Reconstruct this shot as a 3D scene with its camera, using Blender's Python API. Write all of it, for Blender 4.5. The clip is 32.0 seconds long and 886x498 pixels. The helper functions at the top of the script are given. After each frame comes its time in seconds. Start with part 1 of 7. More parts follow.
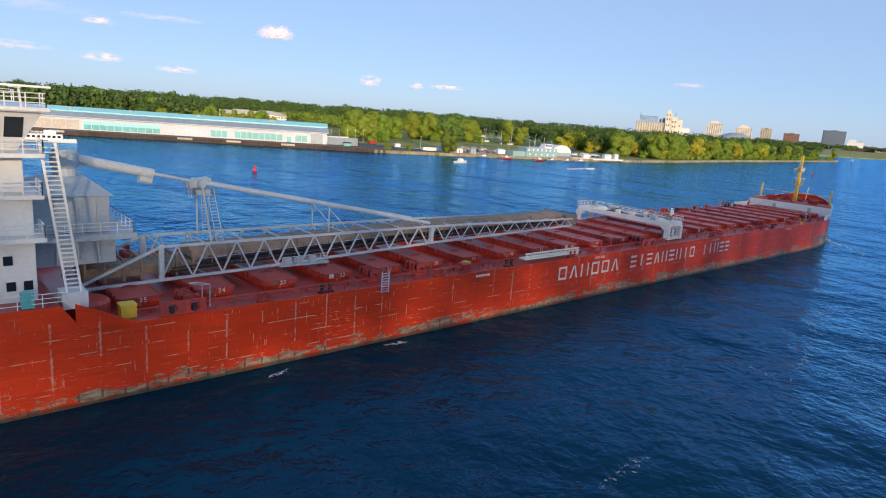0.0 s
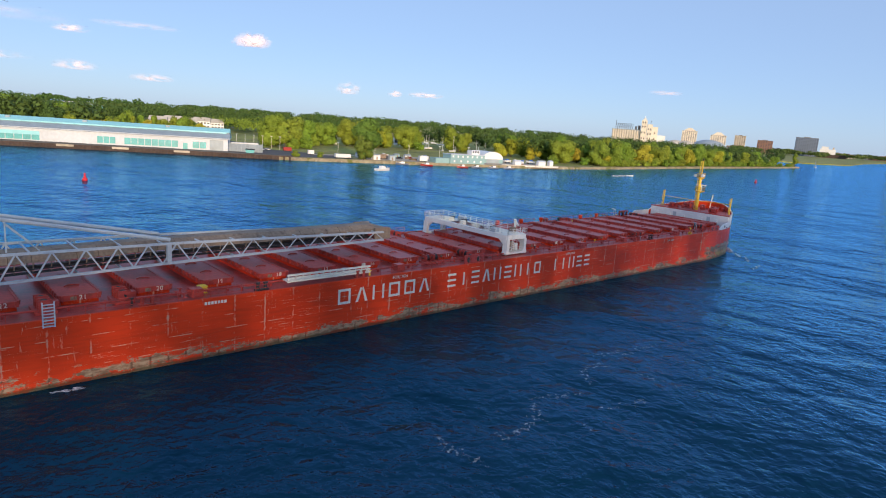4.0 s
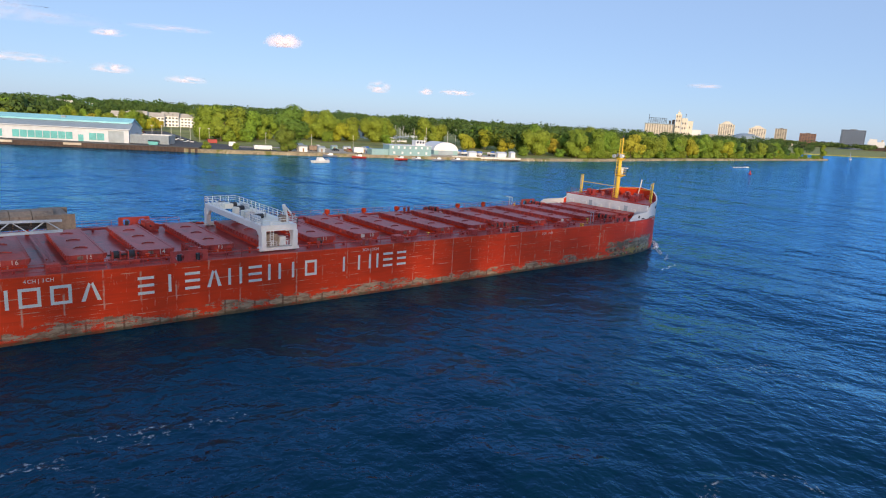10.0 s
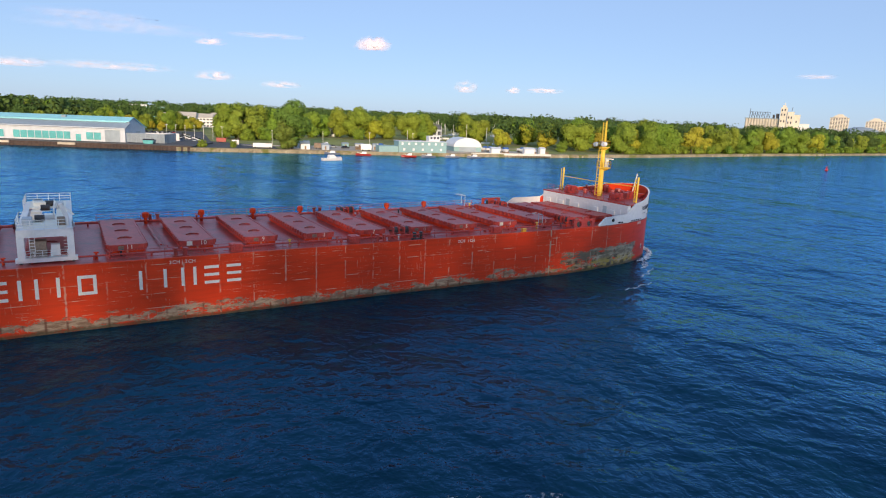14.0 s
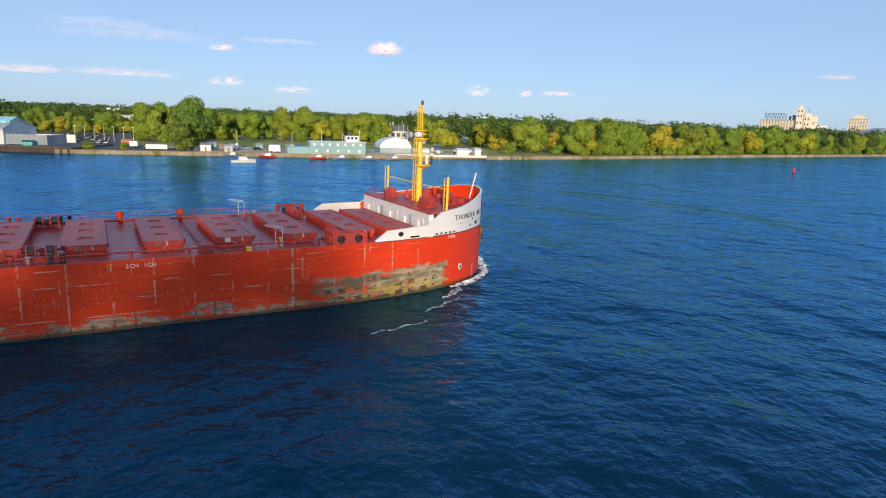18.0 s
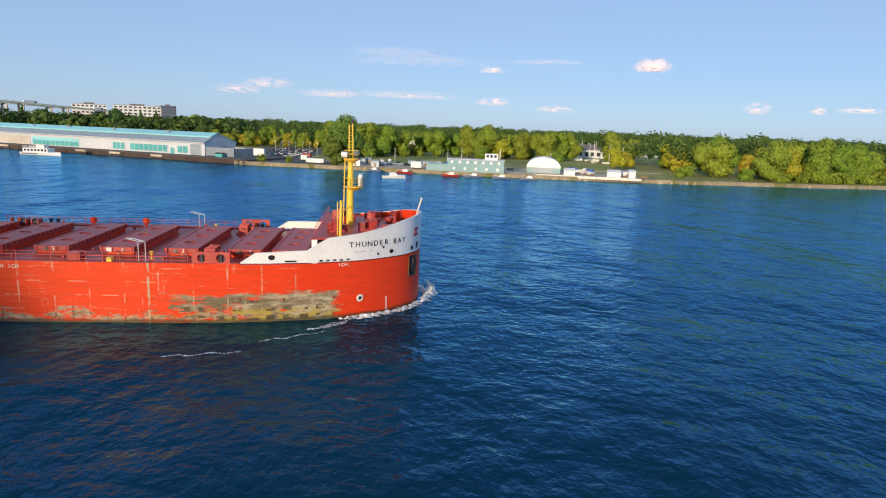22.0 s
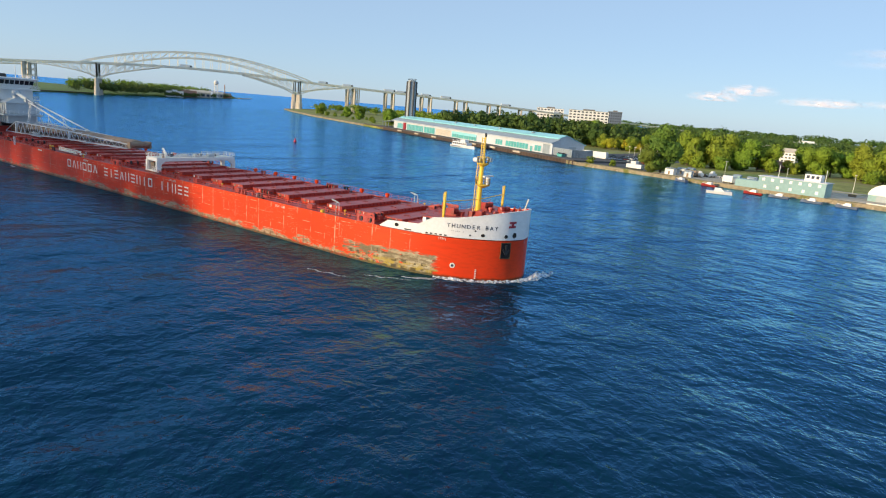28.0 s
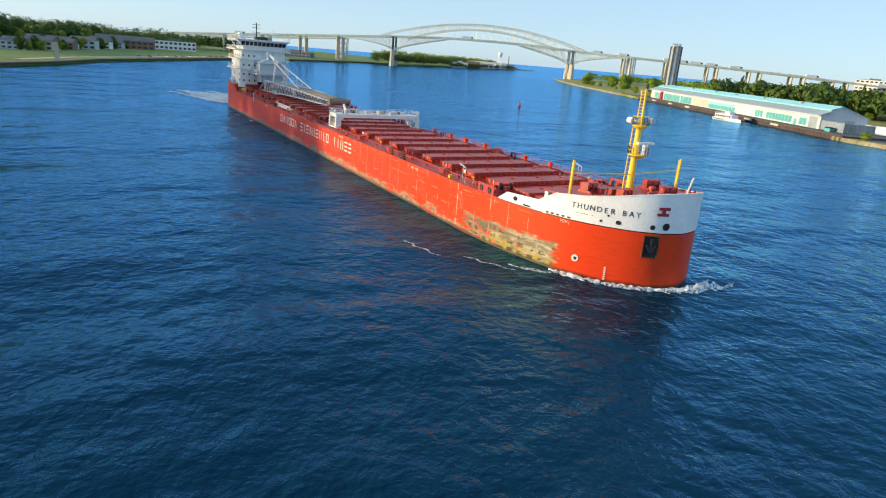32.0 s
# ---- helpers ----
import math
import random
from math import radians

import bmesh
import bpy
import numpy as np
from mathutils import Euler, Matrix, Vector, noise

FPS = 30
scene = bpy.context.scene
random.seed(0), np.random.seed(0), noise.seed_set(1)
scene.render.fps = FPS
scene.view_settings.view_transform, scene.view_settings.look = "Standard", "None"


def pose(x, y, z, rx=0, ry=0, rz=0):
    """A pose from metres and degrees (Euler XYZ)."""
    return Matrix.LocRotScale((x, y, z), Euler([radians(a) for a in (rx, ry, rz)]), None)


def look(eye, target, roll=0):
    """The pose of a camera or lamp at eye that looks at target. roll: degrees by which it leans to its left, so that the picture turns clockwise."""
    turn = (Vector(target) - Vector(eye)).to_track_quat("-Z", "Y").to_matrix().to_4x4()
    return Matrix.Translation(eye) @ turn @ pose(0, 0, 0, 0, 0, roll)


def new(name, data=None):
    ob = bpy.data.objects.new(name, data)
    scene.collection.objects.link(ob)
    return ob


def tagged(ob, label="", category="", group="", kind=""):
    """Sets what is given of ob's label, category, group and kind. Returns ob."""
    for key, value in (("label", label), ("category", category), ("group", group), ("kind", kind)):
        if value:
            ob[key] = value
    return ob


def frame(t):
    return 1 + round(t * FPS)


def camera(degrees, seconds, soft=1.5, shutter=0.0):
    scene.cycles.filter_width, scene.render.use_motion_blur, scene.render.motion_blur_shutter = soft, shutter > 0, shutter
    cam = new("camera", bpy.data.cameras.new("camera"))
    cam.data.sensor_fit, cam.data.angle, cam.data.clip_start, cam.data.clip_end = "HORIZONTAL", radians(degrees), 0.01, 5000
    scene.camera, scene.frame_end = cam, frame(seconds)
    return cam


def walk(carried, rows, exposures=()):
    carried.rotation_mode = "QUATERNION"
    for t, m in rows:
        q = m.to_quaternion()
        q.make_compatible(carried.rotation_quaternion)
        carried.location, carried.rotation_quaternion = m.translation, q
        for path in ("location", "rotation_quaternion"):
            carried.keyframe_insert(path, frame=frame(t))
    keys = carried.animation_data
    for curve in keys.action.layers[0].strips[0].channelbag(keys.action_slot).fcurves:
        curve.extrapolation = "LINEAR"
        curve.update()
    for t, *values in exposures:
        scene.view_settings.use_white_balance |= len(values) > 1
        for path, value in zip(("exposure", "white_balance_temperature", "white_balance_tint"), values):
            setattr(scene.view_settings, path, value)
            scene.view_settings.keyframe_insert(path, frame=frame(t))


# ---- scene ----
EXPOSURES = [(0.0, -0.20, 6450, 17), (14.0, -0.20, 6450, 17), (19.0, -0.28, 6450, 14), (24.0, -0.32, 6600, 14), (32.0, 0.22, 7250, 6)]
cam = camera(69.94, 32.0, 1.1)
SHIP_SPEED = 4.670
PATH = [
    (0.0, 36.13, -64.55, 24.59, 78.00, -4.19, -40.74),
    (0.5, 41.66, -65.49, 24.90, 78.07, -4.28, -42.62),
    (1.0, 47.32, -66.56, 25.20, 78.23, -4.42, -43.53),
    (1.5, 53.12, -67.78, 25.26, 78.48, -4.43, -43.22),
    (2.0, 58.90, -68.98, 25.38, 78.63, -4.24, -43.16),
    (2.5, 64.90, -70.05, 25.37, 78.82, -4.16, -42.96),
    (3.0, 70.87, -70.94, 25.42, 78.79, -3.99, -42.77),
    (3.5, 76.90, -71.87, 25.26, 78.82, -4.15, -42.25),
    (5.5, 100.29, -75.74, 25.41, 78.73, -3.76, -41.70),
    (6.0, 106.13, -76.40, 25.26, 78.54, -3.76, -41.47),
    (6.5, 111.90, -76.99, 25.01, 78.53, -3.60, -41.49),
    (7.0, 117.69, -77.47, 24.70, 78.47, -3.57, -41.40),
    (7.5, 123.73, -77.83, 24.51, 78.61, -3.70, -40.95),
    (8.0, 129.63, -78.07, 24.13, 78.65, -3.61, -40.62),
    (8.5, 135.63, -78.44, 23.73, 78.69, -3.54, -40.45),
    (9.0, 141.51, -78.72, 23.33, 78.65, -3.45, -40.22),
    (9.5, 147.49, -78.75, 22.89, 78.64, -3.29, -40.12),
    (10.0, 153.56, -78.65, 22.47, 78.48, -3.29, -38.57),
    (10.5, 159.78, -78.64, 22.35, 78.37, -3.23, -37.56),
    (11.0, 166.07, -78.63, 22.24, 78.40, -3.09, -36.70),
    (11.5, 172.55, -78.68, 22.10, 78.31, -2.99, -36.82),
    (12.0, 179.10, -78.68, 21.93, 78.31, -2.89, -37.00),
    (12.5, 185.65, -78.51, 21.66, 78.07, -2.78, -34.10),
    (13.0, 192.23, -78.29, 21.36, 78.08, -2.45, -31.80),
    (13.5, 199.04, -77.65, 21.03, 78.05, -2.23, -30.85),
    (14.0, 205.87, -76.96, 20.93, 78.09, -2.25, -30.32),
    (14.5, 212.94, -76.35, 20.85, 78.12, -2.22, -29.84),
    (16.5, 241.31, -73.96, 19.65, 78.23, -2.07, -29.26),
    (17.0, 248.44, -73.40, 19.34, 78.42, -2.03, -29.20),
    (17.5, 255.82, -73.21, 19.31, 78.50, -2.08, -28.92),
    (18.0, 263.57, -72.77, 19.38, 78.42, -1.90, -28.61),
    (18.5, 271.48, -72.00, 19.24, 78.51, -1.79, -26.36),
    (19.0, 279.20, -71.43, 19.02, 78.79, -1.59, -26.24),
    (19.5, 286.96, -71.73, 19.25, 78.76, -1.70, -23.96),
    (20.0, 294.37, -72.47, 19.47, 78.71, -2.10, -18.66),
    (20.5, 301.76, -73.24, 19.78, 78.91, -2.20, -13.70),
    (21.0, 308.84, -74.37, 20.06, 78.87, -2.53, -9.68),
    (21.5, 315.89, -75.62, 20.54, 79.07, -2.41, -6.59),
    (22.0, 322.71, -77.12, 20.85, 79.24, -2.20, -5.09),
    (22.5, 329.38, -78.98, 21.16, 79.55, -2.04, -4.07),
    (23.0, 335.76, -81.37, 21.54, 79.71, -2.10, -1.88),
    (23.5, 342.10, -83.83, 22.00, 79.73, -2.45, 3.79),
    (24.0, 348.51, -86.18, 22.65, 80.03, -2.60, 5.96),
    (24.5, 355.00, -88.24, 23.52, 80.28, -2.58, 6.92),
    (26.5, 381.71, -91.35, 25.28, 79.59, -4.18, 22.88),
    (27.0, 387.77, -90.19, 24.94, 78.90, -4.87, 27.86),
    (27.5, 393.89, -88.05, 25.08, 78.13, -4.92, 31.96),
    (28.0, 399.55, -84.82, 25.04, 77.32, -4.66, 35.93),
    (28.5, 404.67, -81.15, 24.95, 76.50, -4.79, 40.66),
    (29.0, 409.09, -77.37, 24.95, 75.97, -4.53, 43.44),
    (29.5, 413.05, -73.45, 24.86, 75.67, -4.55, 46.24),
    (30.0, 415.87, -69.68, 24.86, 75.20, -4.30, 49.60),
    (30.5, 417.80, -65.98, 24.58, 74.53, -4.43, 54.77),
    (31.0, 419.00, -62.45, 24.15, 74.00, -4.46, 58.49),
    (31.5, 419.40, -59.07, 23.52, 73.49, -4.53, 61.03),
    (32.0, 419.11, -56.07, 22.83, 73.00, -4.48, 61.31),
]
walk(cam, [(t, pose(x, y, z, a, b, c)) for t, x, y, z, a, b, c in PATH], EXPOSURES)

# ---- world, sun ----
SUN_EL, SUN_X, SUN_Y = radians(9.3), -0.43, -0.903
world = bpy.data.worlds.new("world")
scene.world = world
world.use_nodes = True
sky = world.node_tree.nodes.new("ShaderNodeTexSky")
sky.sky_type = "NISHITA"
sky.sun_disc = False
sky.sun_elevation = SUN_EL
sky.sun_rotation = math.atan2(SUN_X, SUN_Y)
sky.air_density, sky.dust_density, sky.ozone_density = 0.7, 0.35, 2.8
tint = world.node_tree.nodes.new("ShaderNodeMix")
tint.data_type, tint.blend_type = "RGBA", "MULTIPLY"
tint.inputs["Factor"].default_value = 1.0
tint.inputs[7].default_value = (1.01, 1.0, 1.0, 1)
world.node_tree.links.new(sky.outputs[0], tint.inputs[6])
haze = world.node_tree.nodes.new("ShaderNodeMix")
haze.data_type = "RGBA"
haze.inputs["Factor"].default_value = 0.55
haze.inputs[7].default_value = (3.45, 4.95, 7.1, 1)
world.node_tree.links.new(tint.outputs[2], haze.inputs[6])
world.node_tree.links.new(haze.outputs[2], world.node_tree.nodes["Background"].inputs[0])
world.node_tree.nodes["Background"].inputs[1].default_value = 0.162
sun = new("sun", bpy.data.lights.new("sun", "SUN"))
sun.data.energy, sun.data.angle, sun.data.color = 5.0, radians(2.5), (1.0, 0.78, 0.50)
sun.matrix_world = look((SUN_X * 100, SUN_Y * 100, math.tan(SUN_EL) * 100), (0, 0, 0))


# ---- materials ----
def mat(name, color, rough=0.6, metal=0.0, var=0.25, scale=1.0, bump=0.0, bscale=20.0, streak=None, second=None, spec=0.5, island=False):
    """A painted or natural surface: two scales of colour change, wear in a second colour, and fine relief."""
    m = bpy.data.materials.new(name)
    m.use_nodes = True
    nt = m.node_tree
    n, l = nt.nodes, nt.links
    b = n["Principled BSDF"]
    b.inputs["Roughness"].default_value = rough
    b.inputs["Metallic"].default_value = metal
    b.inputs["Specular IOR Level"].default_value = spec
    tc = n.new("ShaderNodeTexCoord")
    mp = n.new("ShaderNodeMapping")
    l.new(tc.outputs["Object"], mp.inputs["Vector"])
    if streak:
        mp.inputs["Scale"].default_value = streak
    big = n.new("ShaderNodeTexNoise")
    big.inputs["Scale"].default_value = 0.35 * scale
    big.inputs["Detail"].default_value = 6
    fine = n.new("ShaderNodeTexNoise")
    fine.inputs["Scale"].default_value = 4.0 * scale
    fine.inputs["Detail"].default_value = 8
    l.new(mp.outputs[0], big.inputs["Vector"])
    l.new(mp.outputs[0], fine.inputs["Vector"])
    add = n.new("ShaderNodeMath")
    add.operation = "ADD"
    l.new(big.outputs[0], add.inputs[0])
    l.new(fine.outputs[0], add.inputs[1])
    ramp = n.new("ShaderNodeMapRange")
    ramp.inputs["From Min"].default_value, ramp.inputs["From Max"].default_value = 0.7, 1.3
    ramp.inputs["To Min"].default_value, ramp.inputs["To Max"].default_value = 1 - var, 1 + var
    l.new(add.outputs[0], ramp.inputs["Value"])
    mix = n.new("ShaderNodeMix")
    mix.data_type, mix.blend_type = "RGBA", "MULTIPLY"
    mix.inputs["Factor"].default_value = 1.0
    mix.inputs[6].default_value = (*color, 1)
    l.new(ramp.outputs[0], mix.inputs[7])
    out = mix.outputs[2]
    if island:
        geo = n.new("ShaderNodeNewGeometry")
        hsv = n.new("ShaderNodeHueSaturation")
        r2 = n.new("ShaderNodeMapRange")
        r2.inputs["To Min"].default_value, r2.inputs["To Max"].default_value = 0.80, 1.22
        l.new(geo.outputs["Random Per Island"], r2.inputs["Value"])
        l.new(r2.outputs[0], hsv.inputs["Value"])
        oi = n.new("ShaderNodeObjectInfo")
        r3 = n.new("ShaderNodeMapRange")
        r3.inputs["To Min"].default_value, r3.inputs["To Max"].default_value = 0.485, 0.53
        l.new(oi.outputs["Random"], r3.inputs["Value"])
        l.new(r3.outputs[0], hsv.inputs["Hue"])
        l.new(out, hsv.inputs["Color"])
        out = hsv.outputs[0]
    if second:
        col2, lo, hi, sc = second
        w = n.new("ShaderNodeTexNoise")
        w.inputs["Scale"].default_value = sc
        w.inputs["Detail"].default_value = 8
        w.inputs["Roughness"].default_value = 0.7
        l.new(mp.outputs[0], w.inputs["Vector"])
        wr = n.new("ShaderNodeMapRange")
        wr.inputs["From Min"].default_value, wr.inputs["From Max"].default_value = lo, hi
        l.new(w.outputs[0], wr.inputs["Value"])
        m2 = n.new("ShaderNodeMix")
        m2.data_type = "RGBA"
        l.new(wr.outputs[0], m2.inputs["Factor"])
        l.new(out, m2.inputs[6])
        m2.inputs[7].default_value = (*col2, 1)
        out = m2.outputs[2]
    l.new(out, b.inputs["Base Color"])
    if bump:
        bn = n.new("ShaderNodeTexNoise")
        bn.inputs["Scale"].default_value = bscale
        bn.inputs["Detail"].default_value = 5
        l.new(tc.outputs["Object"], bn.inputs["Vector"])
        bp = n.new("ShaderNodeBump")
        bp.inputs["Strength"].default_value = bump
        bp.inputs["Distance"].default_value = 0.05
        l.new(bn.outputs[0], bp.inputs["Height"])
        l.new(bp.outputs[0], b.inputs["Normal"])
    return m


def water_material():
    """Deep river water: a dark blue body under a broken, wave-tilted gloss."""
    m = bpy.data.materials.new("river_water")
    m.use_nodes = True
    n, l = m.node_tree.nodes, m.node_tree.links
    n.remove(n["Principled BSDF"])
    tc = n.new("ShaderNodeTexCoord")
    heights = []
    for sx, sy, sc, det, amp in ((1.0, 0.5, 0.04, 2, 2.6), (1.0, 0.75, 0.12, 3, 0.75), (0.85, 1.0, 0.34, 4, 0.42), (1.0, 0.8, 1.2, 4, 0.14)):
        mp = n.new("ShaderNodeMapping")
        mp.inputs["Scale"].default_value = (sx, sy, 1)
        mp.inputs["Rotation"].default_value = (0, 0, radians(28))
        l.new(tc.outputs["Object"], mp.inputs["Vector"])
        t = n.new("ShaderNodeTexNoise")
        t.inputs["Scale"].default_value = sc
        t.inputs["Detail"].default_value = det
        t.inputs["Distortion"].default_value = 0.35
        l.new(mp.outputs[0], t.inputs["Vector"])
        mu = n.new("ShaderNodeMath")
        mu.operation = "MULTIPLY"
        mu.inputs[1].default_value = amp
        l.new(t.outputs[0], mu.inputs[0])
        heights.append(mu)
    s = heights[0]
    for h in heights[1:]:
        a = n.new("ShaderNodeMath")
        a.operation = "ADD"
        l.new(s.outputs[0], a.inputs[0])
        l.new(h.outputs[0], a.inputs[1])
        s = a
    bp = n.new("ShaderNodeBump")
    bp.inputs["Strength"].default_value = 1.0
    bp.inputs["Distance"].default_value = 1.2
    l.new(s.outputs[0], bp.inputs["Height"])
    big = n.new("ShaderNodeTexNoise")
    big.inputs["Scale"].default_value = 0.012
    big.inputs["Detail"].default_value = 5
    l.new(tc.outputs["Object"], big.inputs["Vector"])
    mx = n.new("ShaderNodeMix")
    mx.data_type = "RGBA"
    mx.inputs[6].default_value = (0.0006, 0.018, 0.036, 1)
    mx.inputs[7].default_value = (0.0010, 0.029, 0.054, 1)
    l.new(big.outputs[0], mx.inputs["Factor"])
    body = n.new("ShaderNodeBsdfDiffuse")
    l.new(mx.outputs[2], body.inputs["Color"])
    gloss = n.new("ShaderNodeBsdfGlossy")
    gloss.inputs["Roughness"].default_value = 0.09
    gloss.inputs["Color"].default_value = (0.20, 0.56, 1.0, 1)
    fr = n.new("ShaderNodeFresnel")
    fr.inputs["IOR"].default_value = 1.20
    for node in (body, gloss, fr):
        l.new(bp.outputs[0], node.inputs["Normal"])
    cut = n.new("ShaderNodeMath")
    cut.operation = "MULTIPLY"
    cut.inputs[1].default_value = 1.9
    cut.use_clamp = True
    l.new(fr.outputs[0], cut.inputs[0])
    mix = n.new("ShaderNodeMixShader")
    l.new(cut.outputs[0], mix.inputs[0])
    l.new(body.outputs[0], mix.inputs[1])
    l.new(gloss.outputs[0], mix.inputs[2])
    l.new(mix.outputs[0], n["Material Output"].inputs[0])
    return m


def hull_material():
    """Red side paint with scraped lines, a scoured band at the water and one big bare patch at the shoulder."""
    m = bpy.data.materials.new("hull_red_paint")
    m.use_nodes = True
    n, l = m.node_tree.nodes, m.node_tree.links
    b = n["Principled BSDF"]
    b.inputs["Roughness"].default_value = 0.42
    b.inputs["Specular IOR Level"].default_value = 0.3
    b.inputs["Specular Tint"].default_value = (1.0, 0.72, 0.42, 1)
    tc = n.new("ShaderNodeTexCoord")
    sep = n.new("ShaderNodeSeparateXYZ")
    l.new(tc.outputs["Object"], sep.inputs[0])

    def noise_at(scale, stretch, detail=4, rough=0.5):
        mp = n.new("ShaderNodeMapping")
        mp.inputs["Scale"].default_value = stretch
        l.new(tc.outputs["Object"], mp.inputs["Vector"])
        t = n.new("ShaderNodeTexNoise")
        t.inputs["Scale"].default_value = scale
        t.inputs["Detail"].default_value = detail
        t.inputs["Roughness"].default_value = rough
        l.new(mp.outputs[0], t.inputs["Vector"])
        return t.outputs[0]

    def rng_(v, a, c, lo=0.0, hi=1.0):
        r = n.new("ShaderNodeMapRange")
        r.inputs["From Min"].default_value, r.inputs["From Max"].default_value = a, c
        r.inputs["To Min"].default_value, r.inputs["To Max"].default_value = lo, hi
        l.new(v, r.inputs["Value"])
        return r.outputs[0]

    def op(kind, a, c):
        q = n.new("ShaderNodeMath")
        q.operation = kind
        for i, v in enumerate((a, c)):
            if isinstance(v, float):
                q.inputs[i].default_value = v
            else:
                l.new(v, q.inputs[i])
        return q.outputs[0]

    def mixc(f, a, c):
        q = n.new("ShaderNodeMix")
        q.data_type = "RGBA"
        l.new(f, q.inputs["Factor"])
        for i, v in ((6, a), (7, c)):
            if isinstance(v, tuple):
                q.inputs[i].default_value = (*v, 1)
            else:
                l.new(v, q.inputs[i])
        return q.outputs[2]

    z, x = sep.outputs["Z"], sep.outputs["X"]
    base = mixc(noise_at(0.12, (1, 1, 2.5), 6), (0.67, 0.040, 0.011), (0.79, 0.062, 0.015))
    base = mixc(rng_(noise_at(1.2, (0.25, 1, 2.5), 6), 0.45, 0.8, 0, 0.5), base, (0.44, 0.040, 0.015))
    # scraped lines: long and flat, and upright along the frames
    flat = op("MULTIPLY", rng_(noise_at(2.4, (0.20, 1, 5.0), 5, 0.68), 0.62, 0.66), rng_(noise_at(0.20, (1, 1, 1), 4), 0.45, 0.55))
    fall = op("MULTIPLY", rng_(noise_at(2.3, (2.0, 1, 0.28), 5, 0.7), 0.62, 0.68), rng_(noise_at(0.16, (1, 1, 0.8), 4), 0.46, 0.56))
    flat = op("MAXIMUM", flat, op("MULTIPLY", fall, 0.8))
    saw = op("PINGPONG", x, 1.7)
    up = op("MULTIPLY", rng_(op("ADD", saw, op("MULTIPLY", noise_at(2.2, (1, 1, 0.7), 4, 0.7), 0.30)), 0.26, 0.17), rng_(noise_at(0.7, (1, 1, 0.9), 4, 0.65), 0.46, 0.56))
    saw2 = op("PINGPONG", z, 0.72)
    seam = op("MULTIPLY", rng_(saw2, 0.05, 0.02), rng_(noise_at(0.35, (1, 1, 3), 4, 0.6), 0.53, 0.60))
    lines = op("MAXIMUM", op("MAXIMUM", flat, op("MULTIPLY", up, 0.85)), seam)
    lines = op("MULTIPLY", lines, rng_(x, 214.0, 208.0))
    col = mixc(op("MULTIPLY", lines, 0.75), base, (0.56, 0.44, 0.31))
    # scoured band
    band = op("SUBTRACT", rng_(noise_at(0.62, (0.55, 1, 1.5), 9, 0.78), 0.43, 0.60), op("MAXIMUM", rng_(z, 0.6, 1.8, 0.14, 1.0), rng_(z, 0.7, 0.3, 0.0, 0.35)))
    band = op("MULTIPLY", rng_(band, 0.0, 0.12), rng_(x, 215.0, 213.0))
    bcol = mixc(rng_(noise_at(1.5, (0.6, 1, 2.0), 5, 0.7), 0.4, 0.6), (0.42, 0.36, 0.24), (0.17, 0.14, 0.09))
    rib = op("MULTIPLY", rng_(op("PINGPONG", x, 0.85), 0.14, 0.05), rng_(noise_at(0.8, (1, 1, 1), 3), 0.38, 0.50))
    bcol = mixc(op("MULTIPLY", rib, 0.8), bcol, (0.07, 0.05, 0.035))
    col = mixc(op("MULTIPLY", band, 0.9), col, bcol)
    # bare shoulder patch, its colours darker towards the aft end
    edge = op("MULTIPLY", noise_at(0.8, (0.5, 1, 2.4), 6, 0.7), 3.4)
    inx = op("MULTIPLY", rng_(x, 196.1, 196.3), rng_(op("ADD", x, op("MULTIPLY", edge, 1.6)), 218.2, 217.4))
    inz = rng_(op("ADD", z, edge), 4.9, 4.55)
    patch = op("MULTIPLY", inx, inz)
    loose = rng_(op("ADD", noise_at(0.75, (0.55, 1, 2.0), 6, 0.75), rng_(x, 197.0, 210.0, -0.05, 0.12)), 0.47, 0.51)
    patch = op("MULTIPLY", patch, loose)
    pcol = mixc(rng_(noise_at(0.9, (0.40, 1, 1.8), 6, 0.72), 0.40, 0.54), (0.50, 0.43, 0.29), (0.21, 0.17, 0.105))
    pcol = mixc(op("MULTIPLY", rng_(x, 213.0, 203.0, 0.0, 0.75), rng_(noise_at(0.7, (0.35, 1, 2.2), 5, 0.7), 0.36, 0.48)), pcol, (0.13, 0.105, 0.065))
    pcol = mixc(op("MULTIPLY", rng_(noise_at(1.3, (0.5, 1, 1.6), 5, 0.7), 0.46, 0.54), rng_(z, 1.7, 1.1)), pcol, (0.40, 0.29, 0.06))
    holes = op("MULTIPLY", rng_(op("PINGPONG", x, 0.85), 0.34, 0.44), rng_(op("PINGPONG", z, 0.48), 0.20, 0.28))
    holes = op("MULTIPLY", holes, rng_(op("ADD", noise_at(0.9, (0.6, 1, 1.2), 4, 0.65), rng_(z, 1.0, 3.6, 0.08, -0.14)), 0.49, 0.54))
    pcol = mixc(op("MULTIPLY", holes, 0.85), pcol, (0.055, 0.045, 0.030))
    grid = op("MAXIMUM", rng_(op("PINGPONG", x, 0.85), 0.09, 0.04), rng_(op("PINGPONG", z, 0.48), 0.07, 0.03))
    pcol = mixc(op("MULTIPLY", grid, rng_(noise_at(0.6, (1, 1, 1), 4), 0.45, 0.60, 0.0, 0.7)), pcol, (0.42, 0.36, 0.25))
    col = mixc(patch, col, pcol)
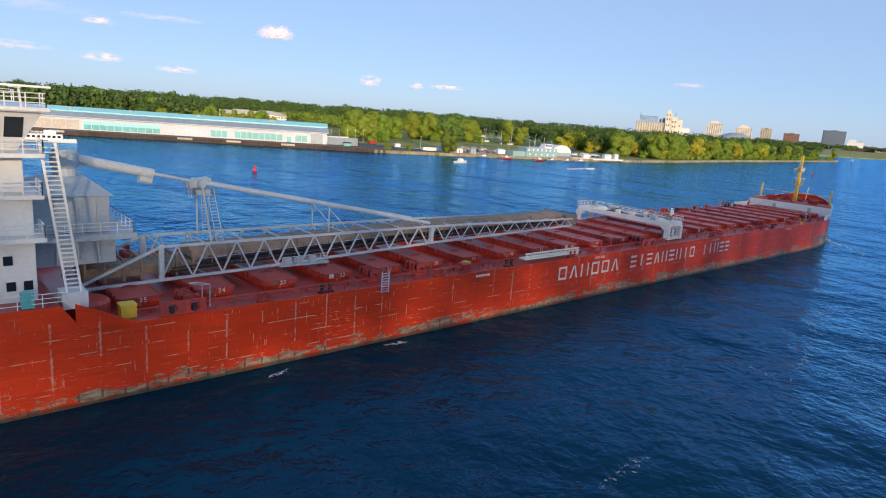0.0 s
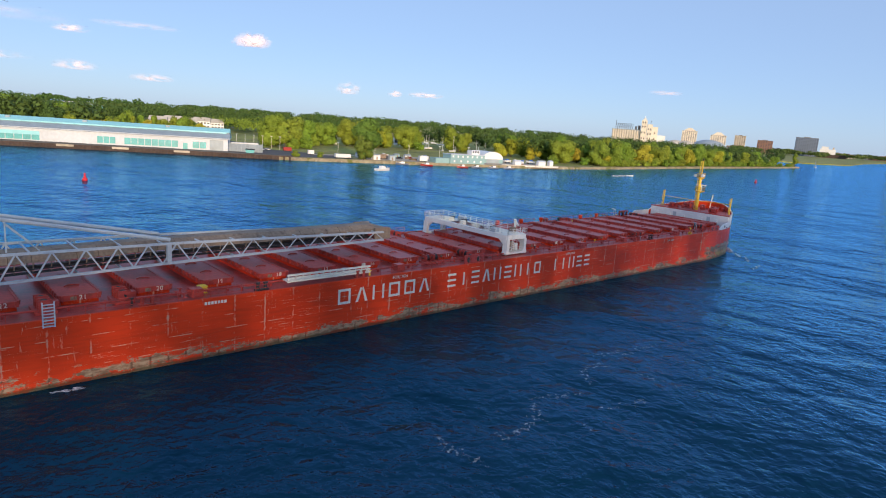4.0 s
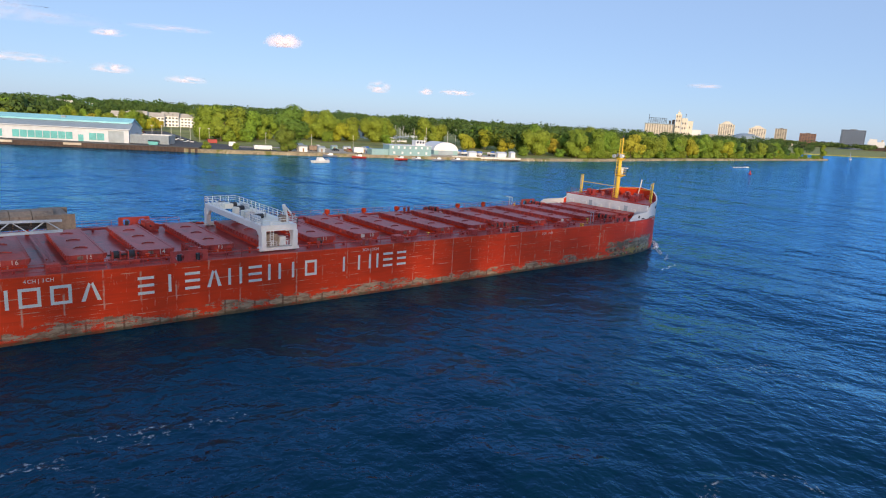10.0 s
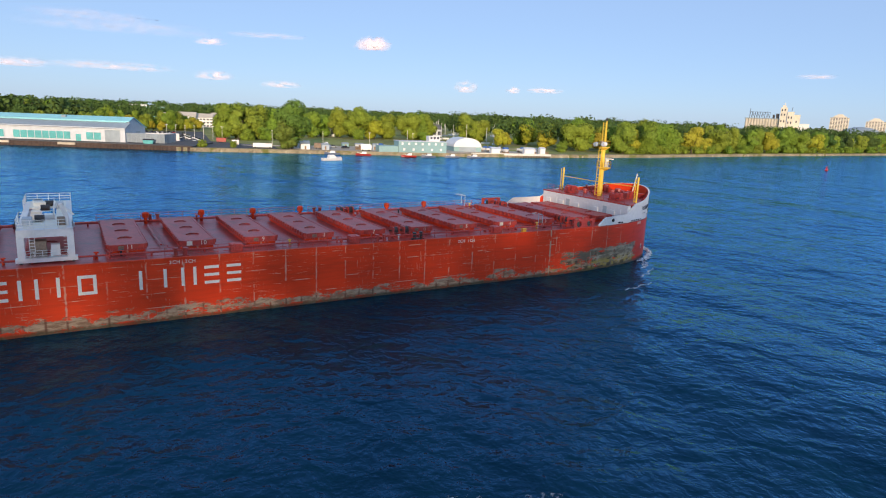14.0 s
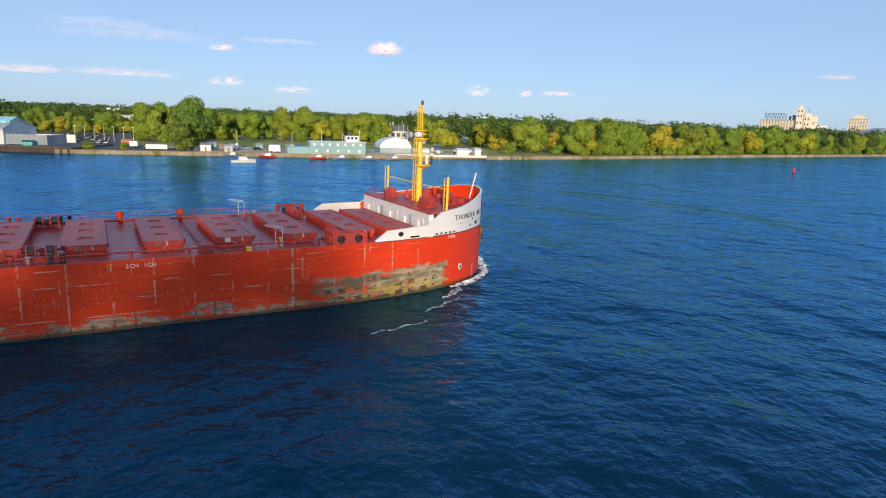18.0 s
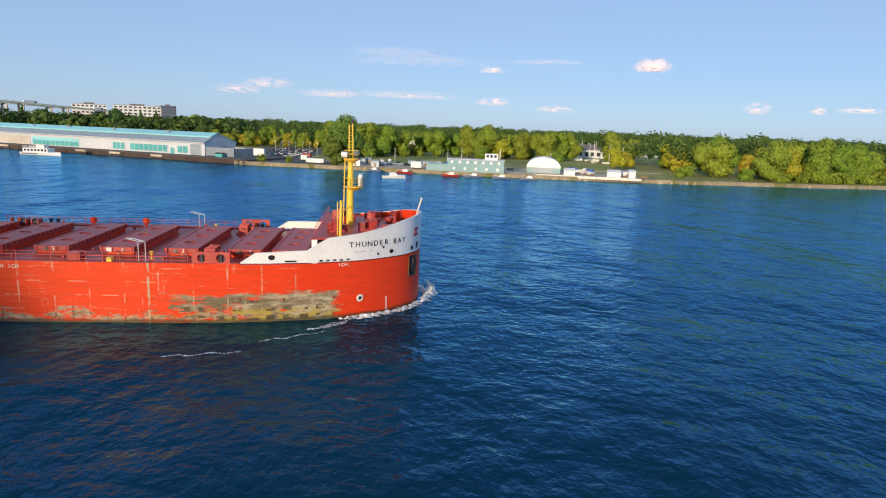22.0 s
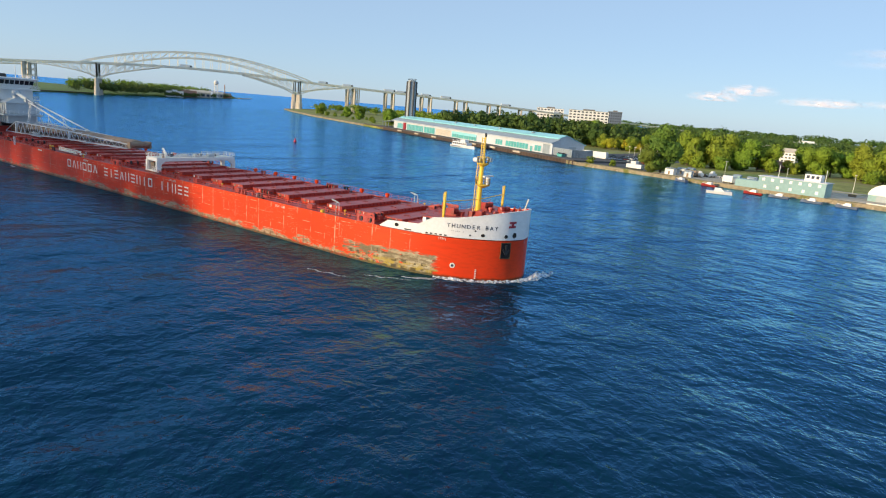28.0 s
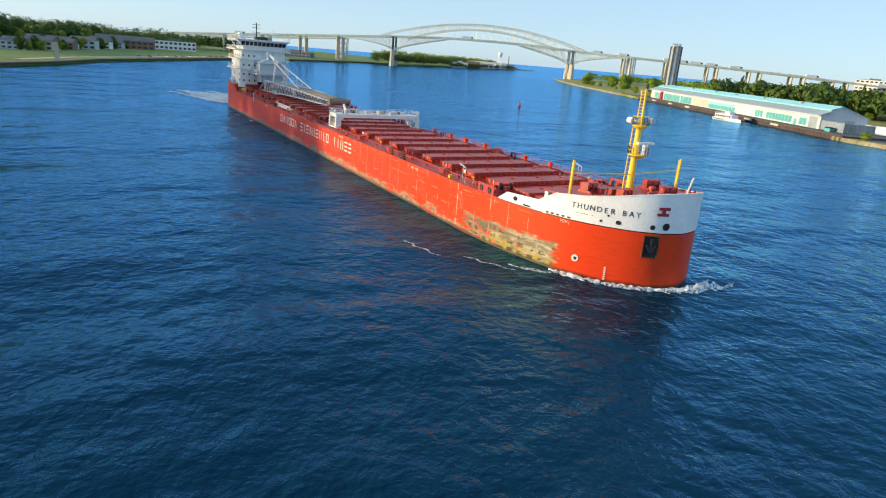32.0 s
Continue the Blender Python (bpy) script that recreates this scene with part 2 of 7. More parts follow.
    weld = op("MULTIPLY", rng_(op("ABSOLUTE", op("SUBTRACT", x, 196.2), 0.0), 0.14, 0.07), rng_(noise_at(1.2, (1, 1, 1), 4), 0.40, 0.48))
    col = mixc(weld, col, (0.42, 0.34, 0.22))
    # weed at the water
    weed = rng_(op("ADD", z, op("MULTIPLY", noise_at(1.6, (0.8, 1, 1), 4), 0.5)), 0.75, 0.45)
    col = mixc(op("MULTIPLY", weed, 0.8), col, (0.05, 0.045, 0.022))
    l.new(col, b.inputs["Base Color"])
    bn = n.new("ShaderNodeBump")
    bn.inputs["Strength"].default_value = 0.25
    bn.inputs["Distance"].default_value = 0.08
    l.new(op("ADD", noise_at(0.45, (1, 1, 1), 3), op("MULTIPLY", rng_(saw, 0.0, 0.25), 0.3)), bn.inputs["Height"])
    l.new(bn.outputs[0], b.inputs["Normal"])
    return m


RED = (0.42, 0.035, 0.018)
M = {}
M["water"] = water_material()
M["hull"] = hull_material()
M["deck"] = mat("deck_red_oxide", (0.40, 0.046, 0.040), 0.36, var=0.3, scale=1.0, bump=0.1, spec=0.45, second=((0.16, 0.05, 0.035), 0.52, 0.68, 0.5))
M["hatch"] = mat("hatch_red_oxide", (0.46, 0.062, 0.050), 0.42, var=0.25, scale=0.8, spec=0.35, second=((0.22, 0.06, 0.045), 0.54, 0.70, 0.6))
M["white"] = mat("white_ship_paint", (0.78, 0.78, 0.76), 0.4, var=0.08, scale=0.7, second=((0.45, 0.3, 0.2), 0.66, 0.8, 1.5))
M["grey"] = mat("grey_blue_paint", (0.42, 0.48, 0.52), 0.45, var=0.12)
M["boom"] = mat("pale_grey_boom_paint", (0.50, 0.56, 0.61), 0.45, var=0.12, second=((0.3, 0.2, 0.12), 0.62, 0.8, 1.2))
M["belt"] = mat("brown_belt_cover", (0.27, 0.20, 0.145), 0.7, var=0.3, second=((0.1, 0.06, 0.05), 0.55, 0.7, 0.8))
M["yellow"] = mat("mast_yellow_paint", (0.85, 0.56, 0.05), 0.45, var=0.1)
M["dark"] = mat("dark_steel", (0.03, 0.03, 0.035), 0.5, var=0.3)
M["glass"] = mat("dark_window_glass", (0.015, 0.02, 0.025), 0.08, var=0.1)
M["letter"] = mat("cream_letter_paint", (0.75, 0.72, 0.62), 0.5, var=0.1, second=(RED, 0.6, 0.72, 0.9))
M["grass"] = mat("grass", (0.27, 0.28, 0.06), 0.9, var=0.5, scale=0.06, bump=0.4, bscale=2, second=((0.30, 0.24, 0.11), 0.50, 0.7, 0.03))
M["lawn"] = mat("mown_lawn", (0.12, 0.19, 0.035), 0.9, var=0.35, scale=0.05, bump=0.3, bscale=2, second=((0.22, 0.21, 0.08), 0.58, 0.74, 0.03))
M["gravel"] = mat("pale_gravel", (0.50, 0.43, 0.33), 0.95, var=0.3, scale=0.1, bump=0.3, bscale=4)
M["asphalt"] = mat("asphalt", (0.09, 0.09, 0.09), 0.9, var=0.25, scale=0.2)
M["rock"] = mat("shore_rock", (0.40, 0.33, 0.22), 0.95, var=0.45, scale=0.4, bump=0.6, bscale=2)
M["bark"] = mat("bark", (0.10, 0.075, 0.05), 0.95, var=0.4, bump=0.5)
M["leaf"] = mat("leaves", (0.20, 0.27, 0.030), 0.7, var=0.3, scale=0.8, island=True, spec=0.2)
M["leaf_dark"] = mat("dark_leaves", (0.074, 0.122, 0.028), 0.75, var=0.3, scale=0.8, island=True, spec=0.2)
M["leaf_willow"] = mat("willow_leaves", (0.130, 0.195, 0.030), 0.7, var=0.3, scale=0.8, island=True, spec=0.2)
M["leaf_yellow"] = mat("yellowing_leaves", (0.36, 0.33, 0.03), 0.7, var=0.3, scale=0.8, island=True, spec=0.2)
M["concrete"] = mat("concrete", (0.56, 0.51, 0.43), 0.85, var=0.2, scale=0.2)
M["steel_pale"] = mat("pale_bridge_steel", (0.90, 0.87, 0.74), 0.6, var=0.12, scale=0.1)
M["roof_teal"] = mat("pale_teal_roof_metal", (0.30, 0.68, 0.72), 0.4, var=0.1, scale=0.1)
M["roof_grey"] = mat("grey_blue_roof_metal", (0.30, 0.36, 0.40), 0.45, var=0.15, scale=0.1)
M["cladding"] = mat("pale_grey_cladding", (0.58, 0.62, 0.66), 0.6, var=0.1, scale=0.15)
M["teal"] = mat("teal_panel", (0.10, 0.42, 0.42), 0.4, var=0.25, scale=0.6)
M["quay"] = mat("rusty_sheet_piling", (0.07, 0.045, 0.035), 0.8, var=0.4, scale=0.3)


# ---- mesh helpers ----
def part(name, bm, material, parent=None, label=""):
    me = bpy.data.meshes.new(name)
    bmesh.ops.recalc_face_normals(bm, faces=bm.faces)
    bm.to_mesh(me)
    bm.free()
    for k in (material if isinstance(material, (list, tuple)) else [material]):
        me.materials.append(M[k])
    ob = new(name, me)
    ob.parent = parent
    if label:
        ob["label"] = label
    return ob


def thing(name, label, category, group="", kind="", at=(0, 0, 0, 0)):
    ob = new(name)
    ob.matrix_basis = pose(at[0], at[1], at[2], 0, 0, at[3])
    return tagged(ob, label, category, group, kind)


def B():
    return bmesh.new()


def hexa(bm, pts):
    v = [bm.verts.new(p) for p in pts]
    for f in ((0, 3, 2, 1), (4, 5, 6, 7), (0, 1, 5, 4), (1, 2, 6, 5), (2, 3, 7, 6), (3, 0, 4, 7)):
        bm.faces.new([v[i] for i in f])
    return bm


def box(bm, x0, x1, y0, y1, z0, z1):
    return hexa(bm, [(x0, y0, z0), (x1, y0, z0), (x1, y1, z0), (x0, y1, z0), (x0, y0, z1), (x1, y0, z1), (x1, y1, z1), (x0, y1, z1)])


def bar(bm, a, b, w=0.1, h=None, sides=4):
    """A straight bar or pipe from a to b."""
    a, b = Vector(a), Vector(b)
    d = (b - a).normalized()
    u = d.cross(Vector((0, 0, 1)))
    u = u.normalized() if u.length > 1e-3 else Vector((1, 0, 0))
    v = d.cross(u)
    h = h or w
    rings = []
    for p in (a, b):
        ring = []
        for k in range(sides):
            t = 2 * math.pi * (k + 0.5) / sides
            q = 1.414 if sides == 4 else 1.0
            ring.append(bm.verts.new(p + u * (math.cos(t) * w / 2 * q) + v * (math.sin(t) * h / 2 * q)))
        rings.append(ring)
    for k in range(sides):
        j = (k + 1) % sides
        bm.faces.new((rings[0][k], rings[0][j], rings[1][j], rings[1][k]))
    bm.faces.new(rings[0][::-1])
    bm.faces.new(rings[1])
    return bm


def tube(bm, pts, w=0.1, h=None):
    """One continuous square bar through a run of points."""
    pts = [Vector(p) for p in pts]
    h = h or w
    rings = []
    for i, p in enumerate(pts):
        d = (pts[min(i + 1, len(pts) - 1)] - pts[max(i - 1, 0)]).normalized()
        u = d.cross(Vector((0, 0, 1)))
        u = u.normalized() if u.length > 1e-3 else Vector((1, 0, 0))
        v = d.cross(u)
        rings.append([bm.verts.new(p + u * (a * w / 2) + v * (b * h / 2)) for a, b in ((1, 1), (-1, 1), (-1, -1), (1, -1))])
    for a, b in zip(rings, rings[1:]):
        for k in range(4):
            j = (k + 1) % 4
            bm.faces.new((a[k], a[j], b[j], b[k]))
    bm.faces.new(rings[0][::-1])
    bm.faces.new(rings[-1])
    return bm


def prism(bm, pts, z0, z1):
    """An upright prism over a flat outline."""
    lo = [bm.verts.new((x, y, z0)) for x, y in pts]
    hi = [bm.verts.new((x, y, z1)) for x, y in pts]
    bm.faces.new(lo[::-1])
    bm.faces.new(hi)
    for i in range(len(pts)):
        j = (i + 1) % len(pts)
        bm.faces.new((lo[i], lo[j], hi[j], hi[i]))
    return bm


def lathe(bm, profile, x=0, y=0, n=12):
    """A turned form: (radius, z) pairs from the bottom to the top."""
    rings = [[bm.verts.new((x + r * math.cos(2 * math.pi * k / n), y + r * math.sin(2 * math.pi * k / n), z)) for k in range(n)] for r, z in profile]
    for a, b in zip(rings, rings[1:]):
        for k in range(n):
            j = (k + 1) % n
            bm.faces.new((a[k], a[j], b[j], b[k]))
    bm.faces.new(rings[0][::-1])
    bm.faces.new(rings[-1])
    return bm


def rails(bm, pts, h=1.0, step=1.6, r=0.05, lines=3):
    """A handrail along a run of points."""
    for a, b in zip(pts, pts[1:]):
        a, b = Vector(a), Vector(b)
        n = max(1, round((b - a).length / step))
        for k in range(n + 1):
            p = a.lerp(b, k / n)
            bar(bm, p, p + Vector((0, 0, h)), r)
        for k in range(lines):
            z = Vector((0, 0, h * (k + 1) / lines))
            bar(bm, a + z, b + z, r * 0.8)
    return bm


# ---- water and land ----
bm = B()
bmesh.ops.create_circle(bm, cap_ends=True, radius=4900, segments=96)
water = tagged(part("water", bm, "water"), "choppy deep blue river water", "water", kind="structure")


def land(name, label, pts, z, mats):
    """A sheet of ground with a sloping bank down into the water; the first points are the water's edge."""
    bm = B()
    prism(bm, pts, -3.0, z)
    return tagged(part(name, bm, mats), label, "ground", kind="structure")


SHORE = [(-405, 600), (-330, 548), (-200, 470), (-37.6, 387.5), (16, 361.5), (122.8, 306.9), (249.2, 242.3), (258, 238), (293, 230), (330, 221), (380, 209), (438, 202), (524, 205), (655, 220), (760, 228), (880, 237), (1000, 246), (1050, 252)]
land("ground", "grassy river bank and flat land behind it", SHORE + [(1066, 266), (960, 330), (1040, 420), (1180, 430), (1330, 400), (1420, 350), (1560, 330), (2000, 420), (2600, 500), (4600, 700), (4600, 1500), (2500, 4000), (-200, 4300), (-700, 3500), (-600, 1500), (-520, 800), (-440, 660)], 1.6, "grass")
land("ground_far", "low far shore with open lawn", [(-20, -70), (-90, -45), (-165, -4), (-285, 66), (-440, 180), (-576, 320), (-640, 430), (-1008, 915), (-1150, 1080), (-1190, 1060), (-1300, 700), (-3000, 500), (-3200, -1500), (-200, -2500), (600, -1500), (420, -260), (300, -150), (230, -112), (120, -104), (30, -95)], 1.8, "lawn")

# ---- the ship ----
ship = thing("bulk_carrier", "long red lake freighter under way with white bow and aft deckhouse", "ship")
DECK = 6.2
BOWS = [(195, 11.88), (201, 11.75), (206, 11.3), (210, 10.7), (214, 9.8), (217.5, 8.5), (220.2, 6.7), (222.4, 4.7), (223.8, 2.6), (224.5, 0)]
STERN = [(26, 6.0), (28, 9.0), (32, 11.2), (38, 11.88)]
fine = []
for a, b in zip(BOWS, BOWS[1:]):
    fine += [a, ((a[0] + b[0]) / 2 + 0.03 * (a[1] - b[1]), (a[1] + b[1]) / 2 + 0.03 * (b[0] - a[0]))]
BOWS_FINE = fine + [BOWS[-1]]
half = STERN + [(45, 11.88), (46.5, 11.88), (75, 11.88), (105, 11.88), (135, 11.88), (165, 11.88)] + BOWS_FINE


def hull_rows():
    bm = B()
    outline = [(x, -y) for x, y in half] + [(x, y) for x, y in reversed(half[:-1])]
    levels = (-3.0, 0.0, 1.2, 3.0, 4.6, DECK)
    rings = []
    for z in levels:
        rings.append([bm.verts.new((x, y * (0.985 if z < 0 else 1), 8.4 if z == DECK and x < 46 else z)) for x, y in outline])
    for a, b in zip(rings, rings[1:]):
        for i in range(len(outline)):
            j = (i + 1) % len(outline)
            bm.faces.new((a[i], a[j], b[j], b[i]))
    bm.faces.new(rings[0][::-1])
    return bm


hull = part("hull", hull_rows(), "hull", ship, "weathered red steel hull with scraped paint")
for p in hull.data.polygons:
    p.use_smooth = abs(p.normal.z) < 0.3 and p.center.x > 190
bm = B()
prism(bm, [(x, -(y - 0.15)) for x, y in half[3:]] + [(x, y - 0.15) for x, y in reversed(half[3:-1])], DECK - 0.6, DECK - 0.05)
part("deck", bm, "deck", ship, "dull red steel deck")
bm = B()
prism(bm, [(x, -(y - 0.1)) for x, y in half[:5]] + [(x, y - 0.1) for x, y in reversed(half[:5])], 7.4, 8.35)
part("aft_deck", bm, "deck", ship)
bm = B()
box(bm, 44.9, 45.1, -11.78, 11.78, 5.9, 8.3)
part("break_bulkhead", bm, "hatch", ship)
bm = B()
box(bm, 45.1, 46.6, -11.78, 11.78, 5.6, 6.16)
part("break_deck", bm, "deck", ship)


def bow_y(x):
    """Half breadth of the hull at a station."""
    return float(np.interp(x, [p[0] for p in half], [p[1] for p in half]))


# gunwale and deck edge
for sg in (-1, 1):
    bm = B()
    xs = [46.6, 60, 100, 150, 195, 201, 205.2]
    for a, b in zip(xs, xs[1:]):
        bar(bm, (a, sg * (bow_y(a) - 0.1), DECK + 0.04), (b, sg * (bow_y(b) - 0.1), DECK + 0.04), 0.3, 0.16)
    part("gunwale", bm, "hull", ship)
    bm = B()
    hexa(bm, [(46.0, sg * 11.8, 6.1), (50.5, sg * 11.8, 6.1), (50.5, sg * 11.65, 6.1), (46.0, sg * 11.65, 6.1), (46.0, sg * 11.8, 8.4), (50.3, sg * 11.8, 6.3), (50.3, sg * 11.65, 6.3), (46.0, sg * 11.65, 8.4)])
    part("break_plate", bm, "hull", ship)
    bm = B()
    rails(bm, [(27.5, sg * 7.6, 8.35), (31, sg * 10.4, 8.35), (36, sg * 11.5, 8.35), (45.5, sg * 11.6, 8.35)], 1.05, 1.5, 0.06)
    part("stern_railing", bm, "white", ship)
    for a, b in ((52, 72), (78, 96), (111, 133), (143, 168), (170, 200)):
        bm = B()
        rails(bm, [(a, sg * 11.35, DECK), (b, sg * 11.35, DECK)], 1.05, 1.65, 0.05)
        part("deck_railing", bm, "hatch", ship)


def text_mesh(body, size, depth=0.02):
    cu = bpy.data.curves.new("sign", "FONT")
    cu.body, cu.size, cu.extrude, cu.align_x, cu.align_y = body, size, depth, "CENTER", "CENTER"
    ob = bpy.data.objects.new("sign", cu)
    me = bpy.data.meshes.new_from_object(ob)
    bpy.data.objects.remove(ob)
    return me


def lettering(name, body, size, material, m, parent):
    me = text_mesh(body, size)
    me.materials.append(M[material])
    ob = new(name, me)
    ob.parent = parent
    ob.matrix_basis = m
    return ob


# hatches, from the bow aft
XH = [209.8, 205.0] + [198.3 - 6.66 * k for k in range(23)]


def hatch_mesh():
    bm = B()
    box(bm, -1.75, 1.75, -7.75, 7.75, 6.55, 7.08)
    for k in range(16):
        y = -7.3 + k * 0.973
        for sx in (-1, 1):
            hexa(bm, [(sx * 1.75, y - 0.16, 6.6), (sx * 1.92, y - 0.1, 6.75), (sx * 1.92, y + 0.1, 6.75), (sx * 1.75, y + 0.16, 6.6),
                      (sx * 1.75, y - 0.3, 7.1), (sx * 1.92, y - 0.2, 7.1), (sx * 1.92, y + 0.2, 7.1), (sx * 1.75, y + 0.3, 7.1)])
    for x0, x1 in ((-1.8, -1.62), (1.62, 1.8)):
        box(bm, x0, x1, -7.8, 7.8, 7.08, 7.14)
    for sy in (-1, 1):
        for x in (-1.5, -0.5, 0.5, 1.5):
            box(bm, x - 0.05, x + 0.05, sy * 7.78 - 0.06, sy * 7.78 + 0.06, 6.5, 7.1)
    return bm


hm = part("hatch_cover", hatch_mesh(), "hatch", ship, "dull red steel hatch cover")
hm.location.x = XH[0]
bm = B()
box(bm, -1.6, 1.6, -7.55, 7.55, DECK - 0.1, 6.56)
cm = part("hatch_coaming", bm, "hull", ship)
cm.location.x = XH[0]
bm = B()
tube(bm, [(0.6 * math.cos(math.pi * k / 6), 0.45 * math.sin(math.pi * k / 6) - 0.2, 7.14) for k in range(7)], 0.13)
rm = part("lifting_ring", bm, "deck", hm)
rm.location.y = -4.2
for k, x in enumerate(XH):
    if k:
        a = new("hatch_cover", hm.data)
        a.parent, a.location.x = ship, x
        c = new("hatch_coaming", cm.data)
        c.parent, c.location.x = ship, x
        r = new("lifting_ring", rm.data)
        r.parent, r.location.y = a, -4.2
    else:
        a = hm
    for y in (0.2, 4.4):
        r = new("lifting_ring", rm.data)
        r.parent, r.location.y = a, y
    for j, ch in enumerate(str(k + 1)):
        lettering("hatch_digit", ch, 0.62, "letter", pose((0.55 if k % 2 else 0.2) + 0.36 * (j - (k > 8) / 2), -7.80, 6.8, 90, 0, 0), a)
    bm = B()
    if k % 3 == 0:
        box(bm, -1.1, -0.45, -7.83, -7.76, 6.58, 7.02)
        part("locker_plate", bm, "letter" if k % 2 else "deck", a)
    else:
        box(bm, -0.85, -0.35, -7.84, -7.76, 6.62, 6.95)
        part("locker_plate", bm, "belt", a)

# deck machinery between hatches
def winch(x, y, turn=0):
    e = new("mooring_winch")
    e.parent = ship
    e.matrix_basis = pose(x, y, DECK, 0, 0, turn)
    bm = B()
    box(bm, -0.9, 0.9, -1.3, 1.3, -0.1, 0.25)
    for yy in (-1.1, -0.35, 0.4, 1.1):
        box(bm, -0.55, 0.55, yy - 0.06, yy + 0.06, 0.2, 1.25)
    box(bm, 0.5, 1.2, -0.5, 0.2, 0.2, 0.9)
    part("winch_bed", bm, "hatch", e)
    bm = B()
    bar(bm, (0, -1.0, 0.8), (0, -0.4, 0.8), 0.85, sides=12)
    bar(bm, (0, 0.45, 0.8), (0, 1.05, 0.8), 0.85, sides=12)
    bar(bm, (0, -1.5, 0.8), (0, 1.5, 0.8), 0.2, sides=8)
    part("drum", bm, "dark", e)


for x, y, a in ((201.7, -8.2, 0), (201.7, 8.0, 0), (175, -8.6, 90), (174.6, 8.4, 90), (134.6 - 6.3, -8.4, 0), (128.2, 8.3, 0), (121.6, -8.6, 90), (75.2, -8.6, 0), (81.8, -8.4, 0), (55.2, -8.8, 0), (55, 8.4, 0)):
    winch(x, y, a)


def fairlead_panel(x, sg):
    """A steel plate with two round openings at the deck edge."""
    bm = B()
    y0 = sg * 11.55
    for cx in (x - 0.95, x + 0.95):
        ring = []
        for k in range(16):
            t = 2 * math.pi * k / 16
            sq = max(abs(math.cos(t)), abs(math.sin(t)))
            ring.append([bm.verts.new((cx + 0.95 * math.cos(t) / sq, y, 6.85 + 0.66 * math.sin(t) / sq)) for y in (y0, y0 + 0.1)]
                        + [bm.verts.new((cx + 0.45 * math.cos(t), y, 6.85 + 0.45 * math.sin(t))) for y in (y0, y0 + 0.1)])
        for k in range(16):
            a, b = ring[k], ring[(k + 1) % 16]
            bm.faces.new((a[0], b[0], b[2], a[2]))
            bm.faces.new((a[1], a[3], b[3], b[1]))
            bm.faces.new((a[2], b[2], b[3], a[3]))
            bm.faces.new((a[0], a[1], b[1], b[0]))
    part("fairlead_panel", bm, "hatch", ship)
    for cx in (x - 0.95, x + 0.95):
        bm = B()
        bar(bm, (cx, y0 + sg * -0.25, 6.2), (cx, y0 + sg * -0.25, 7.1), 0.45, sides=8)
        part("fairlead_roller", bm, "dark", ship)


for x in (202.4, 127.3, 54.2):
    for sg in (-1, 1):
        fairlead_panel(x, sg)
for x, y in [(x0, sg * 11.0) for sg in (-1, 1) for x0 in (176.2, 171.3, 149.5, 108.2, 95.2, 83.4, 68.4, 61.8)]:
    bm = B()
    box(bm, x - 0.75, x + 0.75, y - 0.3, y + 0.3, DECK - 0.05, DECK + 0.15)
    for dx in (-0.45, 0.45):
        lathe(bm, [(0.2, DECK + 0.1), (0.2, DECK + 0.75), (0.28, DECK + 0.78), (0.28, DECK + 0.9)], x + dx, y, 8)
    part("bollard", bm, "dark" if x in (176.2, 95.2, 68.4) else "hatch", ship)
for k, x in enumerate((188.4, 181.8, 168.4, 161.7, 155.1, 148.4, 115.1, 101.8, 88.5, 68.5)):
    bm = B()
    y = 9.9 - 0.3 * (k % 2)
    lathe(bm, [(0.22, DECK - 0.05), (0.22, DECK + 0.7), (0.42, DECK + 0.75), (0.42, DECK + 1.25), (0.25, DECK + 1.4)], x, y, 8)
    part("deck_vent", bm, "hull", ship)
    if k % 2 == 0:
        bm = B()
        box(bm, x - 0.6, x + 0.6, -10.4, -9.2, DECK - 0.05, DECK + 0.75)
        part("deck_locker", bm, "hatch", ship)
for x in (188.4, 148.3, 115.1, 61.8):
    bm = B()
    bar(bm, (x, -6, DECK + 0.3), (x, 6, DECK + 0.3), 0.22, sides=6)
    bar(bm, (x + 0.5, -7, DECK + 0.3), (x + 0.5, 7, DECK + 0.3), 0.14, sides=6)
    part("deck_pipe", bm, "deck", ship)
# light davits
for x, y in ((194.9, -10.6), (195.3, 9.8), (56.2, -10.3)):
    bm = B()
    for dx in (0, 0.7):
        bar(bm, (x + dx, y, DECK), (x + dx, y, 8.3), 0.07)
        bar(bm, (x + dx, y, 8.3), (x - 1.2 + dx, y, 8.6), 0.07)
    bar(bm, (x, y, 8.3), (x + 0.7, y, 8.3), 0.07)
    bar(bm, (x - 1.2, y, 8.6), (x - 0.5, y, 8.6), 0.07)
    part("davit", bm, "grey", ship)
for x, y, s in ((192.2, -11.0, 0.5), (89.5, -9.0, 0.8), (50.2, -9.6, 1.2)):
    bm = B()
    box(bm, x - s / 2, x + s / 2, y - s / 2, y + s / 2, DECK - 0.05, DECK + s * 0.8)
    box(bm, x - s * 0.55, x + s * 0.55, y - s * 0.55, y + s * 0.55, DECK + s * 0.8, DECK + s * 0.9)
    part("yellow_bin", bm, "yellow", ship)
bm = B()
lathe(bm, [(1.6, DECK - 0.1), (1.75, DECK + 0.3), (1.75, DECK + 1.1), (1.5, DECK + 1.35)], 47.6, -7.8, 20)
part("round_hatch", bm, "hatch", ship)
